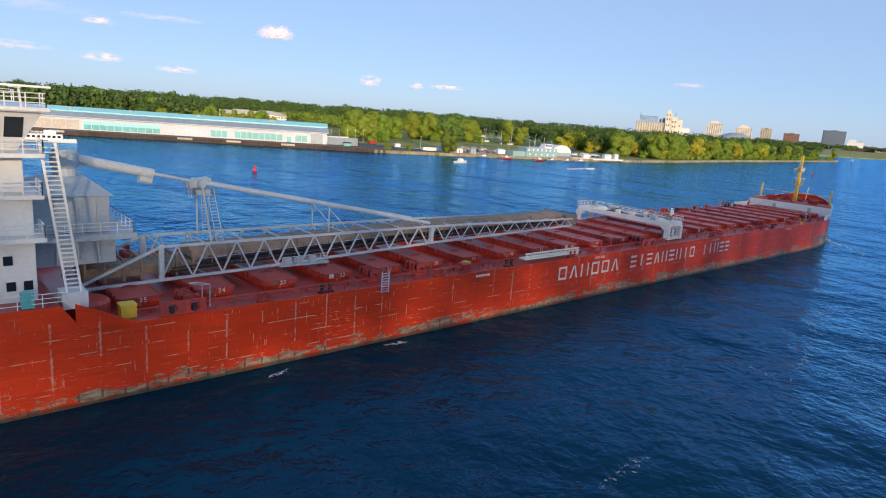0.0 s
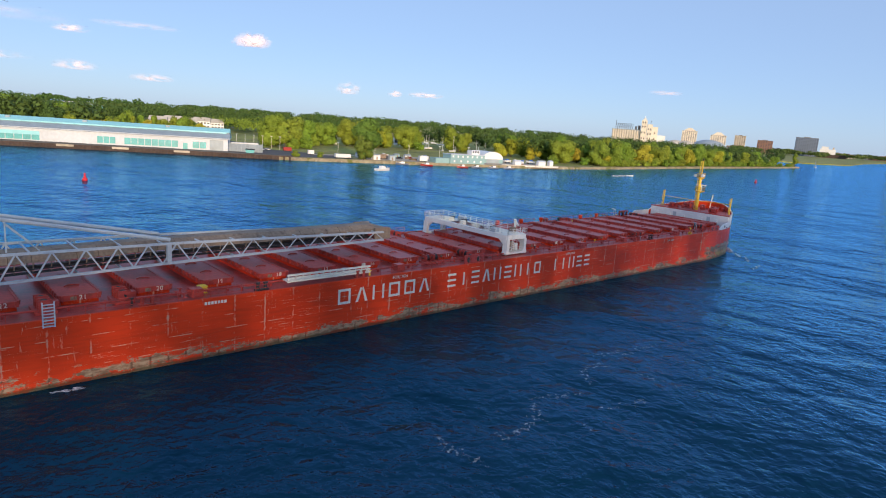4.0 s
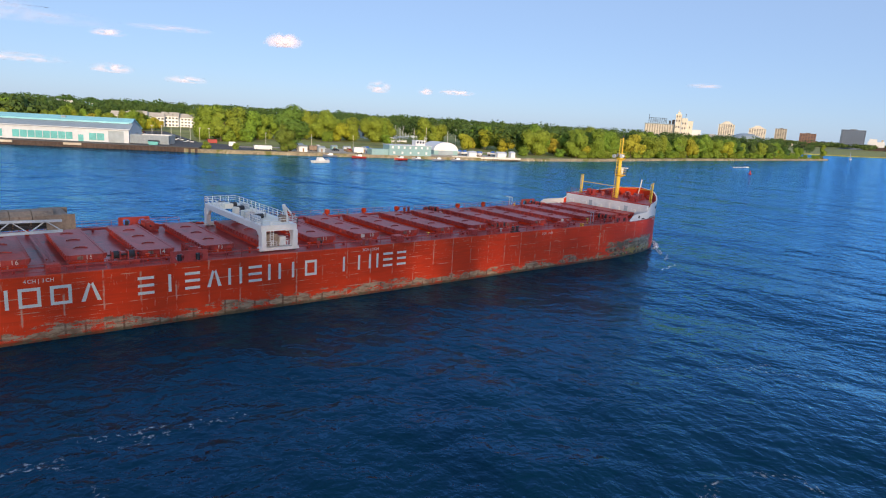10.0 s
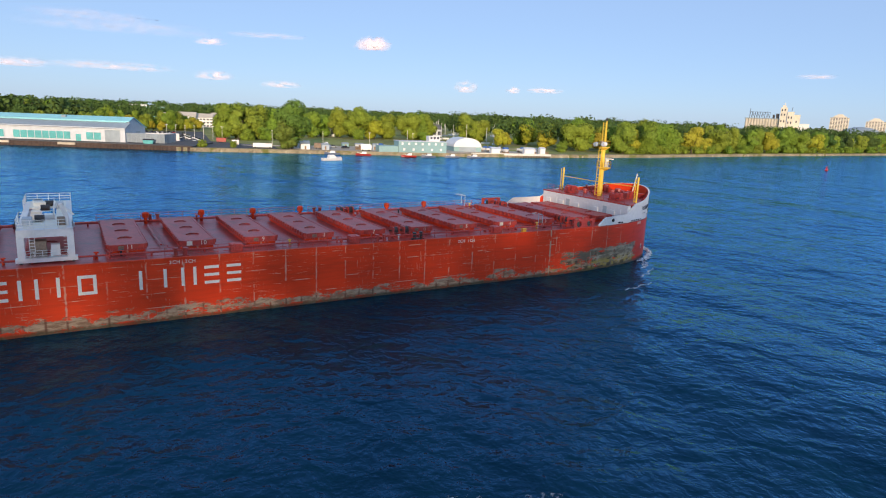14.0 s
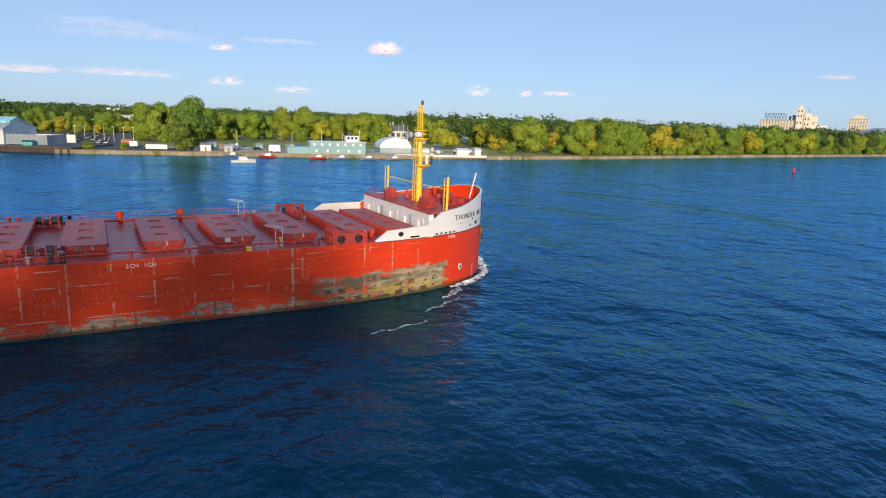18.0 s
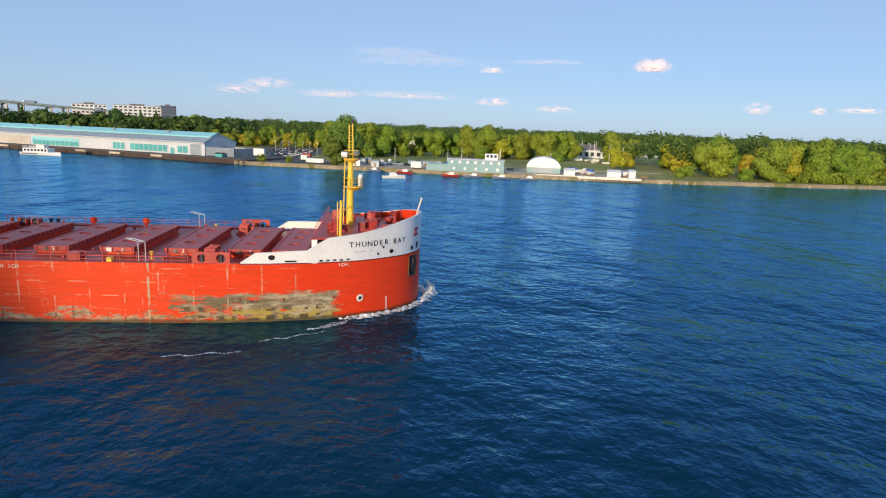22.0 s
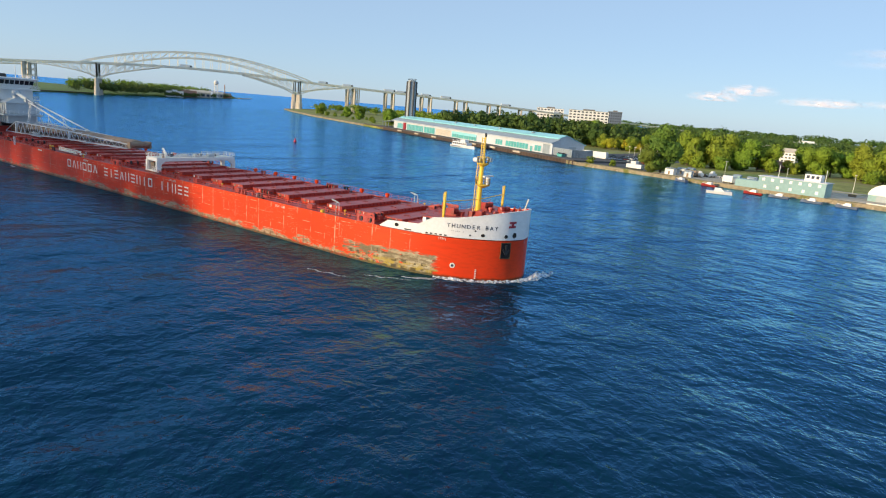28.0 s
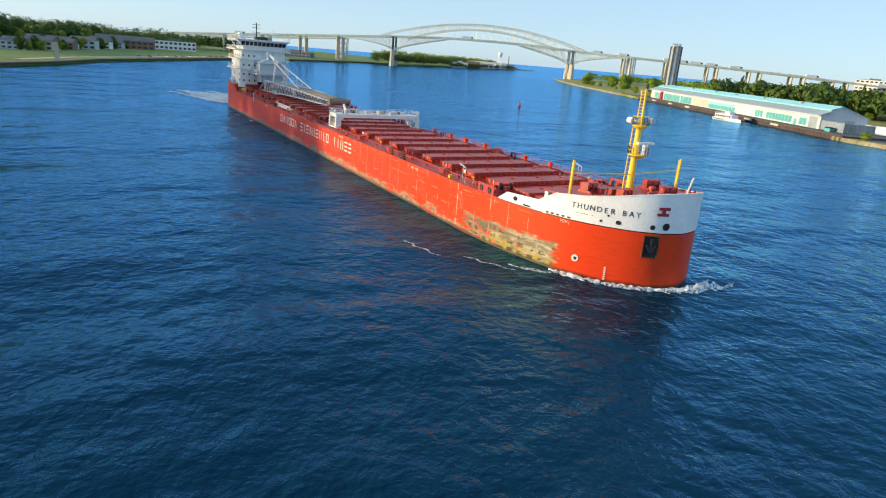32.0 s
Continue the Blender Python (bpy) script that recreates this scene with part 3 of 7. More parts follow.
# stowed gangway along the deck edge
bm = B()
for z in (6.75, 7.1, 7.45):
    bar(bm, (98.3, -11.0, z), (109.6, -11.0, z), 0.16, 0.2)
box(bm, 98.3, 109.6, -10.95, -9.9, 6.7, 6.85)
for k in range(13):
    bar(bm, (98.5 + k * 0.9, -10.95, 6.6), (98.5 + k * 0.9, -10.95, 7.55), 0.1)
part("gangway", bm, "letter", ship, "pale aluminium gangway stowed at the deck edge")
# boarding ladder over the side
bm = B()
for dx in (-0.45, 0.45):
    bar(bm, (75.0 + dx, -12.0, 5.6), (75.0 + dx, -12.0, 7.9), 0.1)
for k in range(8):
    bar(bm, (74.5, -12.0, 5.7 + k * 0.28), (75.5, -12.0, 5.7 + k * 0.28), 0.08)
part("boarding_ladder", bm, "boom", ship)

# company name as plain shapes
def mark(kind, w):
    """The strokes of one plain shape: r a hollow rectangle, a two slanted bars, u two uprights, b three flat bars, i one upright."""
    hw, st, h = w / 2, 0.29, 1.85
    if kind == "r":
        bm = B()
        for p0, p1, z0, z1 in ((-hw, hw, 0, st), (-hw, hw, h - st, h), (-hw, st - hw, st, h - st), (hw - st, hw, st, h - st)):
            box(bm, p0, p1, 0, 0.03, z0, z1)
        yield bm
    elif kind == "a":
        for sg in (-1, 1):
            bm = B()
            hexa(bm, [(sg * hw, 0, 0), (sg * (hw - 0.36), 0, 0), (sg * (hw - 0.36), 0.03, 0), (sg * hw, 0.03, 0), (sg * 0.2, 0, h), (sg * 0.01, 0, h - 0.2), (sg * 0.01, 0.03, h - 0.2), (sg * 0.2, 0.03, h)])
            yield bm
    elif kind == "b":
        for z in (0, (h - st) / 2, h - st):
            bm = B()
            box(bm, -hw, hw, 0, 0.03, z, z + st)
            yield bm
    else:
        for c in ((st / 2 - hw, hw - st / 2) if kind == "u" else (0,)):
            bm = B()
            box(bm, c - st / 2, c + st / 2, 0, 0.03, 0, h)
            yield bm


for x0, x1, kinds in ((104.5, 118.8, "raurra"), (122.1, 142.0, "bibaubuir"), (145.0, 155.1, "iiubb")):
    pitch = (x1 - x0 + 0.75) / len(kinds)
    w = pitch - 0.75
    for k, kind in enumerate(kinds):
        for bm in mark(kind, w):
            ob = part("side_mark", bm, "letter", ship)
            ob.location = (x0 + k * pitch + w / 2, -11.92, 3.4)
for x, z, body in ((112.6, 5.85, "4CH|3CH"), (148.4, 5.85, "3CH|2CH"), (181.5, 5.75, "2CH 1CH"), (88.6, 5.8, "")):
    for k, ch in enumerate(body):
        if ch != " ":
            lettering("hold_mark", ch, 0.5, "letter", pose(x + 0.36 * k, -11.92, z, 90, 0, 0), ship)
    for k in range(0 if body else 7):
        bm = B()
        box(bm, x + k * 0.34, x + k * 0.34 + 0.24, -11.93, -11.89, z - 0.15, z + 0.15)
        part("station_mark", bm, "letter", ship)

# ---- hatch crane ----
crane = new("hatch_crane")
crane.parent = ship
crane.location, crane.scale = (24.9, 0, 1.312), (0.82, 1, 0.795)
crane["label"] = "white travelling hatch crane spanning the deck"
for x in (135.8, 140.6):
    bm = B()
    box(bm, x - 0.35, x + 0.35, -9.6, 9.6, 9.15, 10.05)
    part("bridge_girder", bm, "white", crane)
    for y in (-9.4, 9.4):
        bm = B()
        box(bm, x - 0.35, x + 0.35, y - 0.45, y + 0.45, 6.5, 9.2)
        part("leg", bm, "white", crane)
        bm = B()
        sg = 1 if y < 0 else -1
        hexa(bm, [(x - 0.2, y + sg * 0.4, 8.1), (x + 0.2, y + sg * 0.4, 8.1), (x + 0.2, y + sg * 0.5, 8.1), (x - 0.2, y + sg * 0.5, 8.1),
                  (x - 0.2, y + sg * 0.4, 9.2), (x + 0.2, y + sg * 0.4, 9.2), (x + 0.2, y + sg * 1.6, 9.2), (x - 0.2, y + sg * 1.6, 9.2)])
        part("knee_brace", bm, "white", crane)
for y in (-9.4, 9.4):
    bm = B()
    box(bm, 135.2, 141.2, y - 0.4, y + 0.4, 6.3, 6.75)
    box(bm, 135.6, 140.8, y - 0.35, y + 0.35, 9.2, 10.1)
    part("end_carriage", bm, "white", crane)
    for x in (135.7, 136.6, 139.8, 140.7):
        bm = B()
        bar(bm, (x, y - 0.15, 6.3), (x, y + 0.15, 6.3), 0.45, sides=10)
        part("wheel", bm, "dark", crane)
bm = B()
box(bm, 136.1, 140.3, -9.0, -4.0, 10.0, 10.1)
box(bm, 136.1, 140.3, 4.0, 9.0, 10.0, 10.1)
box(bm, 139.2, 140.4, -4.0, 4.0, 10.0, 10.1)
part("walkway", bm, "steel_pale", crane)
bm = B()
rails(bm, [(135.5, -9.8, 10.1), (140.9, -9.8, 10.1), (140.9, 9.8, 10.1), (135.5, 9.8, 10.1), (135.5, 3.8, 10.1)], 1.1, 1.4, 0.07)
rails(bm, [(135.5, -9.8, 10.1), (135.5, -4.5, 10.1), (139.0, -4.2, 10.1), (139.0, 4.2, 10.1)], 1.1, 1.4, 0.07)
part("railing", bm, "white", crane)
bm = B()
box(bm, 136.6, 138.2, -9.2, -8.0, 6.8, 8.6)
part("power_cabinet", bm, "belt", crane)
bm = B()
box(bm, 138.6, 139.5, -9.1, -8.2, 6.8, 8.1)
rails(bm, [(136.2, -9.7, 6.75), (140.2, -9.7, 6.75)], 0.9, 0.8, 0.06)
part("control_desk", bm, "white", crane)
bm = B()
for z in (7.2, 7.6, 8.0, 8.4, 8.8):
    bar(bm, (139.9, -8.4, z), (140.3, -8.4, z), 0.06)
part("ladder", bm, "white", crane)
bm = B()
bar(bm, (140.4, -7.6, 10.1), (140.4, -7.6, 11.0), 0.5, sides=8)
bar(bm, (140.4, -7.6, 11.0), (139.8, -7.9, 12.7), 0.35)
bar(bm, (139.8, -7.9, 12.7), (141.1, -7.7, 11.3), 0.2)
part("jib_arm", bm, "white", crane)
for y0, s in ((5.2, 1.4), (6.9, 0.9), (-1.5, 1.0), (1.4, 0.8)):
    bm = B()
    box(bm, 136.6, 136.6 + s, y0 - s / 2, y0 + s / 2, 10.05 if abs(y0) > 3.5 else 9.3, 10.75)
    part("hoist_motor", bm, "steel_pale", crane)

# gear on top of the crane
for x, y, w, d, h, m in ((136.4, -6.2, 1.0, 1.4, 0.8, "grey"), (138.6, -3.4, 1.2, 1.0, 0.6, "white"), (139.6, 3.8, 0.9, 1.6, 0.9, "grey"), (137.0, 6.8, 1.2, 1.2, 0.7, "white"), (139.8, -7.6, 0.8, 0.9, 1.0, "belt")):
    bm = B()
    box(bm, x - w / 2, x + w / 2, y - d / 2, y + d / 2, 10.05, 10.05 + h)
    bmesh.ops.bevel(bm, geom=list(bm.edges), offset=0.06, segments=1, affect="EDGES")
    part("motor_housing", bm, m, crane)
for x, y in ((137.6, -5.0), (138.0, 2.0), (138.4, 5.4)):
    bm = B()
    bar(bm, (x - 0.5, y, 10.5), (x + 0.5, y, 10.5), 0.8, sides=12)
    part("cable_drum", bm, "dark", crane)
bm = B()
for dx in (-0.25, 0.25):
    bar(bm, (136.9 + dx, -9.95, 6.6), (136.9 + dx, -9.95, 10.6), 0.06)
for k in range(11):
    bar(bm, (136.65, -9.95, 6.8 + k * 0.36), (137.15, -9.95, 6.8 + k * 0.36), 0.05)
part("leg_ladder", bm, "white", crane)

# fire main and small fittings along the deck edges
for sg in (-1, 1):
    for k in range(6):
        x0 = 50 + k * 25
        bm = B()
        bar(bm, (x0, sg * 9.5, DECK + 0.32), (x0 + 25, sg * 9.5, DECK + 0.32), 0.2, sides=8)
        part("fire_main", bm, "hatch", ship)
        for j in range(5):
            bm = B()
            box(bm, x0 + 2 + j * 5 - 0.1, x0 + 2 + j * 5 + 0.1, sg * 9.5 - 0.18, sg * 9.5 + 0.18, DECK - 0.05, DECK + 0.24)
            part("pipe_stool", bm, "deck", ship)
fit_rng = random.Random(21)
for k in range(44):
    x, y = 52 + fit_rng.random() * 150, (-1 if k % 2 else 1) * (8.4 + 2.2 * fit_rng.random())
    bm = B()
    h = 0.3 + 0.4 * fit_rng.random()
    lathe(bm, [(0.12, DECK - 0.05), (0.1, DECK + h), (0.24, DECK + h + 0.03), (0.24, DECK + h + 0.12), (0.05, DECK + h + 0.16)], x, y, 8)
    part("deck_valve", bm, ("hatch", "hull", "dark", "hatch", "yellow")[k % 5] if k % 9 else "grey", ship)

# ---- unloading boom ----
boom = new("unloading_boom")
boom.parent = ship
boom["label"] = "pale grey lattice conveyor boom resting along the deck"
top = lambda x: float(np.interp(x, [47.5, 54.8, 88, 117], [7.3, 10.5, 10.5, 10.0]))
bot = lambda x: float(np.interp(x, [47.5, 62, 88, 117], [7.1, 7.45, 8.35, 8.95]))
lid = lambda x: float(np.interp(x, [58, 88, 117], [9.95, 10.65, 10.8]))
for y in (-3.7, 1.9):
    bm = B()
    xs = [47.5, 54.8] + [54.8 + 2.96 * k for k in range(1, 22)]
    tube(bm, [(a, y, top(a)) for a in xs], 0.24)
    part("top_chord", bm, "boom", boom)
    bm = B()
    tube(bm, [(a, y, bot(a)) for a in xs], 0.26)
    part("bottom_chord", bm, "boom", boom)
    for k, (a, b) in enumerate(zip(xs[1:], xs[2:])):
        bm = B()
        c = (a + b) / 2
        w = 0.14 if k < 12 else 0.10
        bar(bm, (a, y, bot(a)), (c, y, top(c)), w)
        bar(bm, (c, y, top(c)), (b, y, bot(b)), w)
        part("lattice_brace", bm, "boom", boom)
    for x in (54.8, 88):
        bm = B()
        bar(bm, (x, y, bot(x)), (x, y, top(x)), 0.45)
        part("post", bm, "boom", boom)
for k in range(16):
    x = 55 + k * 4.05
    bm = B()
    bar(bm, (x, -3.7, top(x)), (x, 1.9, top(x)), 0.14)
    bar(bm, (x, -3.7, bot(x)), (x, 1.9, bot(x)), 0.16)
    part("cross_beam", bm, "boom", boom)
for k in range(30):
    bm = B()
    a, b = 58 + k * 1.95, 58 + (k + 1) * 1.95
    prof = [(-2.6, -1.05), (-2.45, -0.45), (-1.7, 0.0), (0.0, 0.0), (0.75, -0.45), (0.9, -1.05)]
    f0, f1 = [], []
    for y, z in prof:
        f0.append(bm.verts.new((a, y, lid(a) + z)))
        f1.append(bm.verts.new((b - 0.06, y, lid(b) + z)))
    for i in range(5):
        bm.faces.new((f0[i], f0[i + 1], f1[i + 1], f1[i]))
    bm.faces.new(f0)
    bm.faces.new(f1[::-1])
    part("belt_cover", bm, "belt", boom, "brown weathered conveyor cover")
for y, dz, w in ((-2.3, 0.35, 0.22), (-1.2, 0.6, 0.3), (0.4, 0.35, 0.22), (-2.9, 0.8, 0.12), (-2.9, 0.45, 0.12)):
    bm = B()
    bar(bm, (56, y, bot(56) + dz), (88, y, bot(88) + dz), w)
    bar(bm, (88, y, bot(88) + dz), (116, y, bot(116) + dz * 0.6), w)
    part("conveyor_run", bm, "dark", boom, "dark conveyor belt run under the cover")
for k in range(38):
    x = 57 + k * 1.55
    bm = B()
    tube(bm, [(x, -2.7, lid(x) - 1.0), (x, -2.4, bot(x) + 0.3), (x, 0.6, bot(x) + 0.3), (x, 0.95, lid(x) - 1.0)], 0.1)
    part("idler_frame", bm, "belt", boom)
bm = B()
box(bm, 48.5, 58.5, -2.4, 0.8, 7.6, 8.6)
part("loading_hopper", bm, "belt", boom)
for k in range(7):
    x = 48.6 + k * 1.6
    bm = B()
    tube(bm, [(x, -2.6, 7.2), (x, -2.6, 9.1), (x, -2.5, 9.2), (x, 0.9, 9.2), (x, 1.0, 9.1), (x, 1.0, 7.2)], 0.22)
    part("hopper_frame", bm, "belt", boom)
bm = B()
bar(bm, (117.2, -3.2, 9.9), (117.2, 1.5, 9.9), 1.5, sides=14)
box(bm, 115.6, 118.2, -3.6, -3.3, 9.0, 10.6)
box(bm, 115.6, 118.2, 1.5, 1.8, 9.0, 10.6)
part("head_drum", bm, "belt", boom)
bm = B()
rails(bm, [(66.8, -4.6, 7.6), (72.3, -4.6, 7.75)], 0.9, 0.9, 0.05)
box(bm, 66.6, 72.5, -4.7, -3.8, 7.5, 7.6)
part("service_platform", bm, "boom", boom)
for x in (67.6, 68.9, 70.6):
    bm = B()
    box(bm, x - 0.4, x + 0.4, -4.4, -3.95, 7.6, 8.4)
    part("electric_box", bm, "grey", boom)
# support column and stays of the boom
bm = B()
lathe(bm, [(1.0, 16.4), (0.95, 17.6), (1.15, 17.7), (1.15, 18.9), (0.9, 19.2)], 47.8, -0.5, 16)
part("slew_column", bm, "grey", boom)
bm = B()
bar(bm, (47.9, -0.5, 18.5), (55.2, -0.5, 17.0), 0.95, sides=12)
bar(bm, (55.2, -0.5, 17.0), (59.2, -0.5, 16.2), 0.3, sides=8)
bar(bm, (53.9, -0.5, 16.6), (55.0, -0.5, 16.3), 0.8, sides=8)
part("luffing_ram", bm, "grey", boom)
for y in (-2.6, 1.2):
    bm = B()
    bar(bm, (59.6, y * 0.4 - 0.5, 16.2), (88.5, y, 10.7), 0.42, sides=8)
    part("stay_pipe", bm, "boom", boom)
    bm = B()
    bar(bm, (60.0, y, 10.4), (59.5, y * 0.4 - 0.5, 16.0), 0.15)
    part("stay_strut", bm, "boom", boom)
    bm = B()
    for dx in (-0.35, 0.35):
        bar(bm, (60.9 + dx, y, 10.4), (60.3 + dx, y * 0.4 - 0.5, 15.6), 0.06)
    for k in range(16):
        f = k / 16
        bar(bm, (60.55 - 0.6 * f, y + (-0.6 * y - 0.5) * f, 10.5 + 5.1 * f), (61.25 - 0.6 * f, y + (-0.6 * y - 0.5) * f, 10.5 + 5.1 * f), 0.05)
    part("stay_ladder", bm, "boom", boom)
    bm = B()
    bar(bm, (73.5, y, 10.5), (73.5, y, 13.4), 0.12)
    bar(bm, (76.2, y, 10.5), (73.5, y, 13.2), 0.1)
    part("stay_strut", bm, "boom", boom)
bm = B()
bar(bm, (59.5, -1.8, 16.1), (59.5, 0.9, 16.1), 0.75, sides=10)
bar(bm, (58.4, -0.9, 15.9), (60.6, -0.9, 16.3), 0.5, 0.7)
bar(bm, (58.4, 0.0, 15.9), (60.6, 0.0, 16.3), 0.5, 0.7)
rails(bm, [(58.7, -1.7, 14.6), (60.5, -1.7, 14.6), (60.5, 0.7, 14.6), (58.7, 0.7, 14.6), (58.7, -1.7, 14.6)], 0.9, 0.8, 0.05, 2)
box(bm, 58.9, 60.3, -1.6, 0.6, 15.0, 15.5)
part("stay_head", bm, "grey", boom)

# ---- aft deckhouse ----
house = new("aft_deckhouse")
house.parent = ship
house["label"] = "white multi-deck aft superstructure with wheelhouse"


def block(name, x0, x1, y0, y1, z0, z1, material="white", parent=None, c=0.0):
    bm = B()
    box(bm, x0, x1, y0, y1, z0, z1)
    if c:
        bmesh.ops.bevel(bm, geom=list(bm.edges), offset=c, segments=1, affect="EDGES")
    return part(name, bm, material, parent or house)


block("lower_storey", 29, 44.0, -9.3, -3.6, 8.3, 13.1, c=0.05)
block("lower_storey", 29, 42.5, -3.6, 7.2, 8.3, 13.1, c=0.05)
block("deck_slab", 28, 44.6, -10.6, 7.8, 13.1, 13.45)
block("middle_storey", 30, 44.0, -9.3, -3.6, 13.45, 16.3, c=0.05)
block("middle_storey", 30, 42.5, -3.6, 6.6, 13.45, 16.3, c=0.05)
block("deck_slab", 29, 44.6, -10.4, 7.4, 16.3, 16.6)
block("upper_storey", 31, 43.6, -8.8, 5.8, 16.6, 19.4, c=0.05)
block("deck_slab", 30, 44.7, -11.0, 7.6, 19.4, 19.7)
bm = B()
hexa(bm, [(33, -8.0, 19.7), (43.4, -8.0, 19.7), (43.4, 4.8, 19.7), (33, 4.8, 19.7), (32.6, -10.2, 22.6), (44.8, -10.2, 22.6), (44.8, 6.6, 22.6), (32.6, 6.6, 22.6)])
wheel = part("wheelhouse", bm, "white", house)
block("wheelhouse_roof", 32.2, 45.3, -10.8, 7.2, 22.6, 22.95, c=0.1)
sl = lambda z: (z - 19.7) / 2.9
for k in range(11):
    y0 = -8.9 + k * 1.36
    bm = B()
    f = lambda z: 43.4 + 1.4 * sl(z) + 0.03
    hexa(bm, [(f(21.0), y0, 21.0), (f(21.0) + 0.04, y0, 21.0), (f(21.0) + 0.04, y0 + 1.15, 21.0), (f(21.0), y0 + 1.15, 21.0),
              (f(22.2), y0, 22.2), (f(22.2) + 0.04, y0, 22.2), (f(22.2) + 0.04, y0 + 1.15, 22.2), (f(22.2), y0 + 1.15, 22.2)])
    part("window_pane", bm, "glass", wheel)
for k in range(7):
    x0 = 34 + k * 1.42
    bm = B()
    f = lambda z: -8.0 - 2.2 * sl(z) - 0.03
    hexa(bm, [(x0, f(20.7), 20.7), (x0 + 1.15, f(20.7), 20.7), (x0 + 1.15, f(20.7) - 0.04, 20.7), (x0, f(20.7) - 0.04, 20.7),
              (x0, f(22.2), 22.2), (x0 + 1.15, f(22.2), 22.2), (x0 + 1.15, f(22.2) - 0.04, 22.2), (x0, f(22.2) - 0.04, 22.2)])
    part("window_pane", bm, "glass", wheel)
for z in (9.6, 11.6, 14.6, 17.6):
    yy = -9.34 if z < 17 else -8.84
    for x in {9.6: (31.5, 34.5, 42.3, 43.4), 11.6: (34.5, 42.2), 14.6: (31.5, 37.5), 17.6: (34.5, 37.5, 40.5)}[z]:
        bm = B()
        box(bm, x - 0.3, x + 0.3, yy - 0.03, yy + 0.05, z - 0.35, z + 0.35)
        part("window_pane", bm, "glass", house)
    for y in (-8.2, -6.4, -4.6):
        bm = B()
        xx = 44.02 if z < 17 else 43.62
        box(bm, xx - 0.05, xx + 0.03, y - 0.25, y + 0.25, z - 0.3, z + 0.3)
        part("window_pane", bm, "glass", house)
for y in (4.4, 5.8):
    for z in (9.6, 11.6, 14.6):
        bm = B()
        box(bm, 42.48, 42.53, y - 0.25, y + 0.25, z - 0.3, z + 0.3)
        part("window_pane", bm, "glass", house)
for z, x1, y0, y1 in ((13.45, 44.5, -10.5, 7.7), (16.6, 44.5, -10.3, 7.3), (19.7, 44.6, -10.9, 7.5), (22.95, 45.0, -10.6, 7.0)):
    for run in ([(30, y0, z), (x1, y0, z), (x1, y0 + 2.5, z)], [(x1, y1 - 2.5, z), (x1, y1, z), (31, y1, z)]):
        part("deck_railing", rails(B(), run, 1.0, 1.2, 0.07), "white", house)
# inclined ladder up the front
bm = B()
for dx in (-0.5, 0.5):
    bar(bm, (46.4 + dx, -9.9, 8.3), (45.1 + dx, -9.6, 20.4), 0.14, 0.18)
for k in range(34):
    f = k / 34
    bar(bm, (45.9 - 1.3 * f, -9.9 + 0.3 * f, 8.5 + 11.9 * f), (46.9 - 1.3 * f, -9.9 + 0.3 * f, 8.5 + 11.9 * f), 0.1)
part("front_ladder", bm, "white", house)
block("ladder_landing", 45.4, 47.2, -10.4, -8.4, 7.6, 8.9, "white")
# grey machinery housing in front
block("machinery_housing", 43.5, 50.4, -4.4, 3.6, 12.4, 15.6, "grey", c=0.08)
bm = B()
hexa(bm, [(43.3, -4.7, 15.6), (50.7, -4.7, 15.6), (50.7, 3.9, 15.6), (43.3, 3.9, 15.6), (46.4, -1.8, 16.9), (49.2, -1.8, 16.9), (49.2, 0.9, 16.9), (46.4, 0.9, 16.9)])
part("housing_roof", bm, "grey", house)
block("housing_deck", 43.5, 52.2, -5.6, 4.8, 11.9, 12.4, "grey")
block("housing_base", 43.5, 50.8, -4.2, 3.4, 9.6, 11.9, "grey")
# solid dark block, its colour standing for the shade inside a recess
block("dark_recess", 42.4, 43.6, -3.5, 3.0, 8.4, 12.0, "dark")
bm = B()
rails(bm, [(44, -5.5, 12.4), (52.0, -5.5, 12.4), (52.0, 4.7, 12.4)], 1.0, 1.3, 0.06)
part("housing_railing", bm, "white", house)
for x in (44.6, 46.2, 47.8, 49.4):
    block("housing_rib", x - 0.08, x + 0.08, -4.55, -4.35, 9.7, 15.4, "grey")
# masts and gear on the wheelhouse
bm = B()
bar(bm, (38, -2.5, 22.9), (38, -2.5, 28.5), 0.3)
for z in (25.4, 26.8, 27.8):
    bar(bm, (38, -3.8, z), (38, -1.2, z), 0.14)
bar(bm, (36.6, -2.5, 22.9), (38, -2.5, 26), 0.14)
part("signal_mast", bm, "dark", house)
bm = B()
bar(bm, (40, 2.6, 22.9), (40, 2.6, 26.6), 0.16)
part("whip_aerial", bm, "white", house)
bm = B()
lathe(bm, [(0.3, 22.9), (0.3, 23.5), (0.75, 23.8), (0.85, 24.3), (0.6, 24.8), (0.1, 25.0)], 40, -8.4, 12)
part("radome", bm, "white", house)
bm = B()
for x in (41, 43.5):
    bar(bm, (x, -10.4, 22.9), (x, -9.6, 24.4), 0.14)
bar(bm, (40, -9.6, 24.4), (45.5, -9.6, 24.4), 0.16)
bar(bm, (43.4, -10.8, 24.3), (43.4, -6, 24.3), 0.16)
part("searchlight_frame", bm, "white", house)
block("funnel", 29.5, 32.5, -1.5, 3.0, 19.7, 24.0, "dark", c=0.3)
bm = B()
bar(bm, (43.0, -11.2, 8.4), (43.0, -11.2, 9.6), 0.8)
part("green_locker", bm, "teal", house)

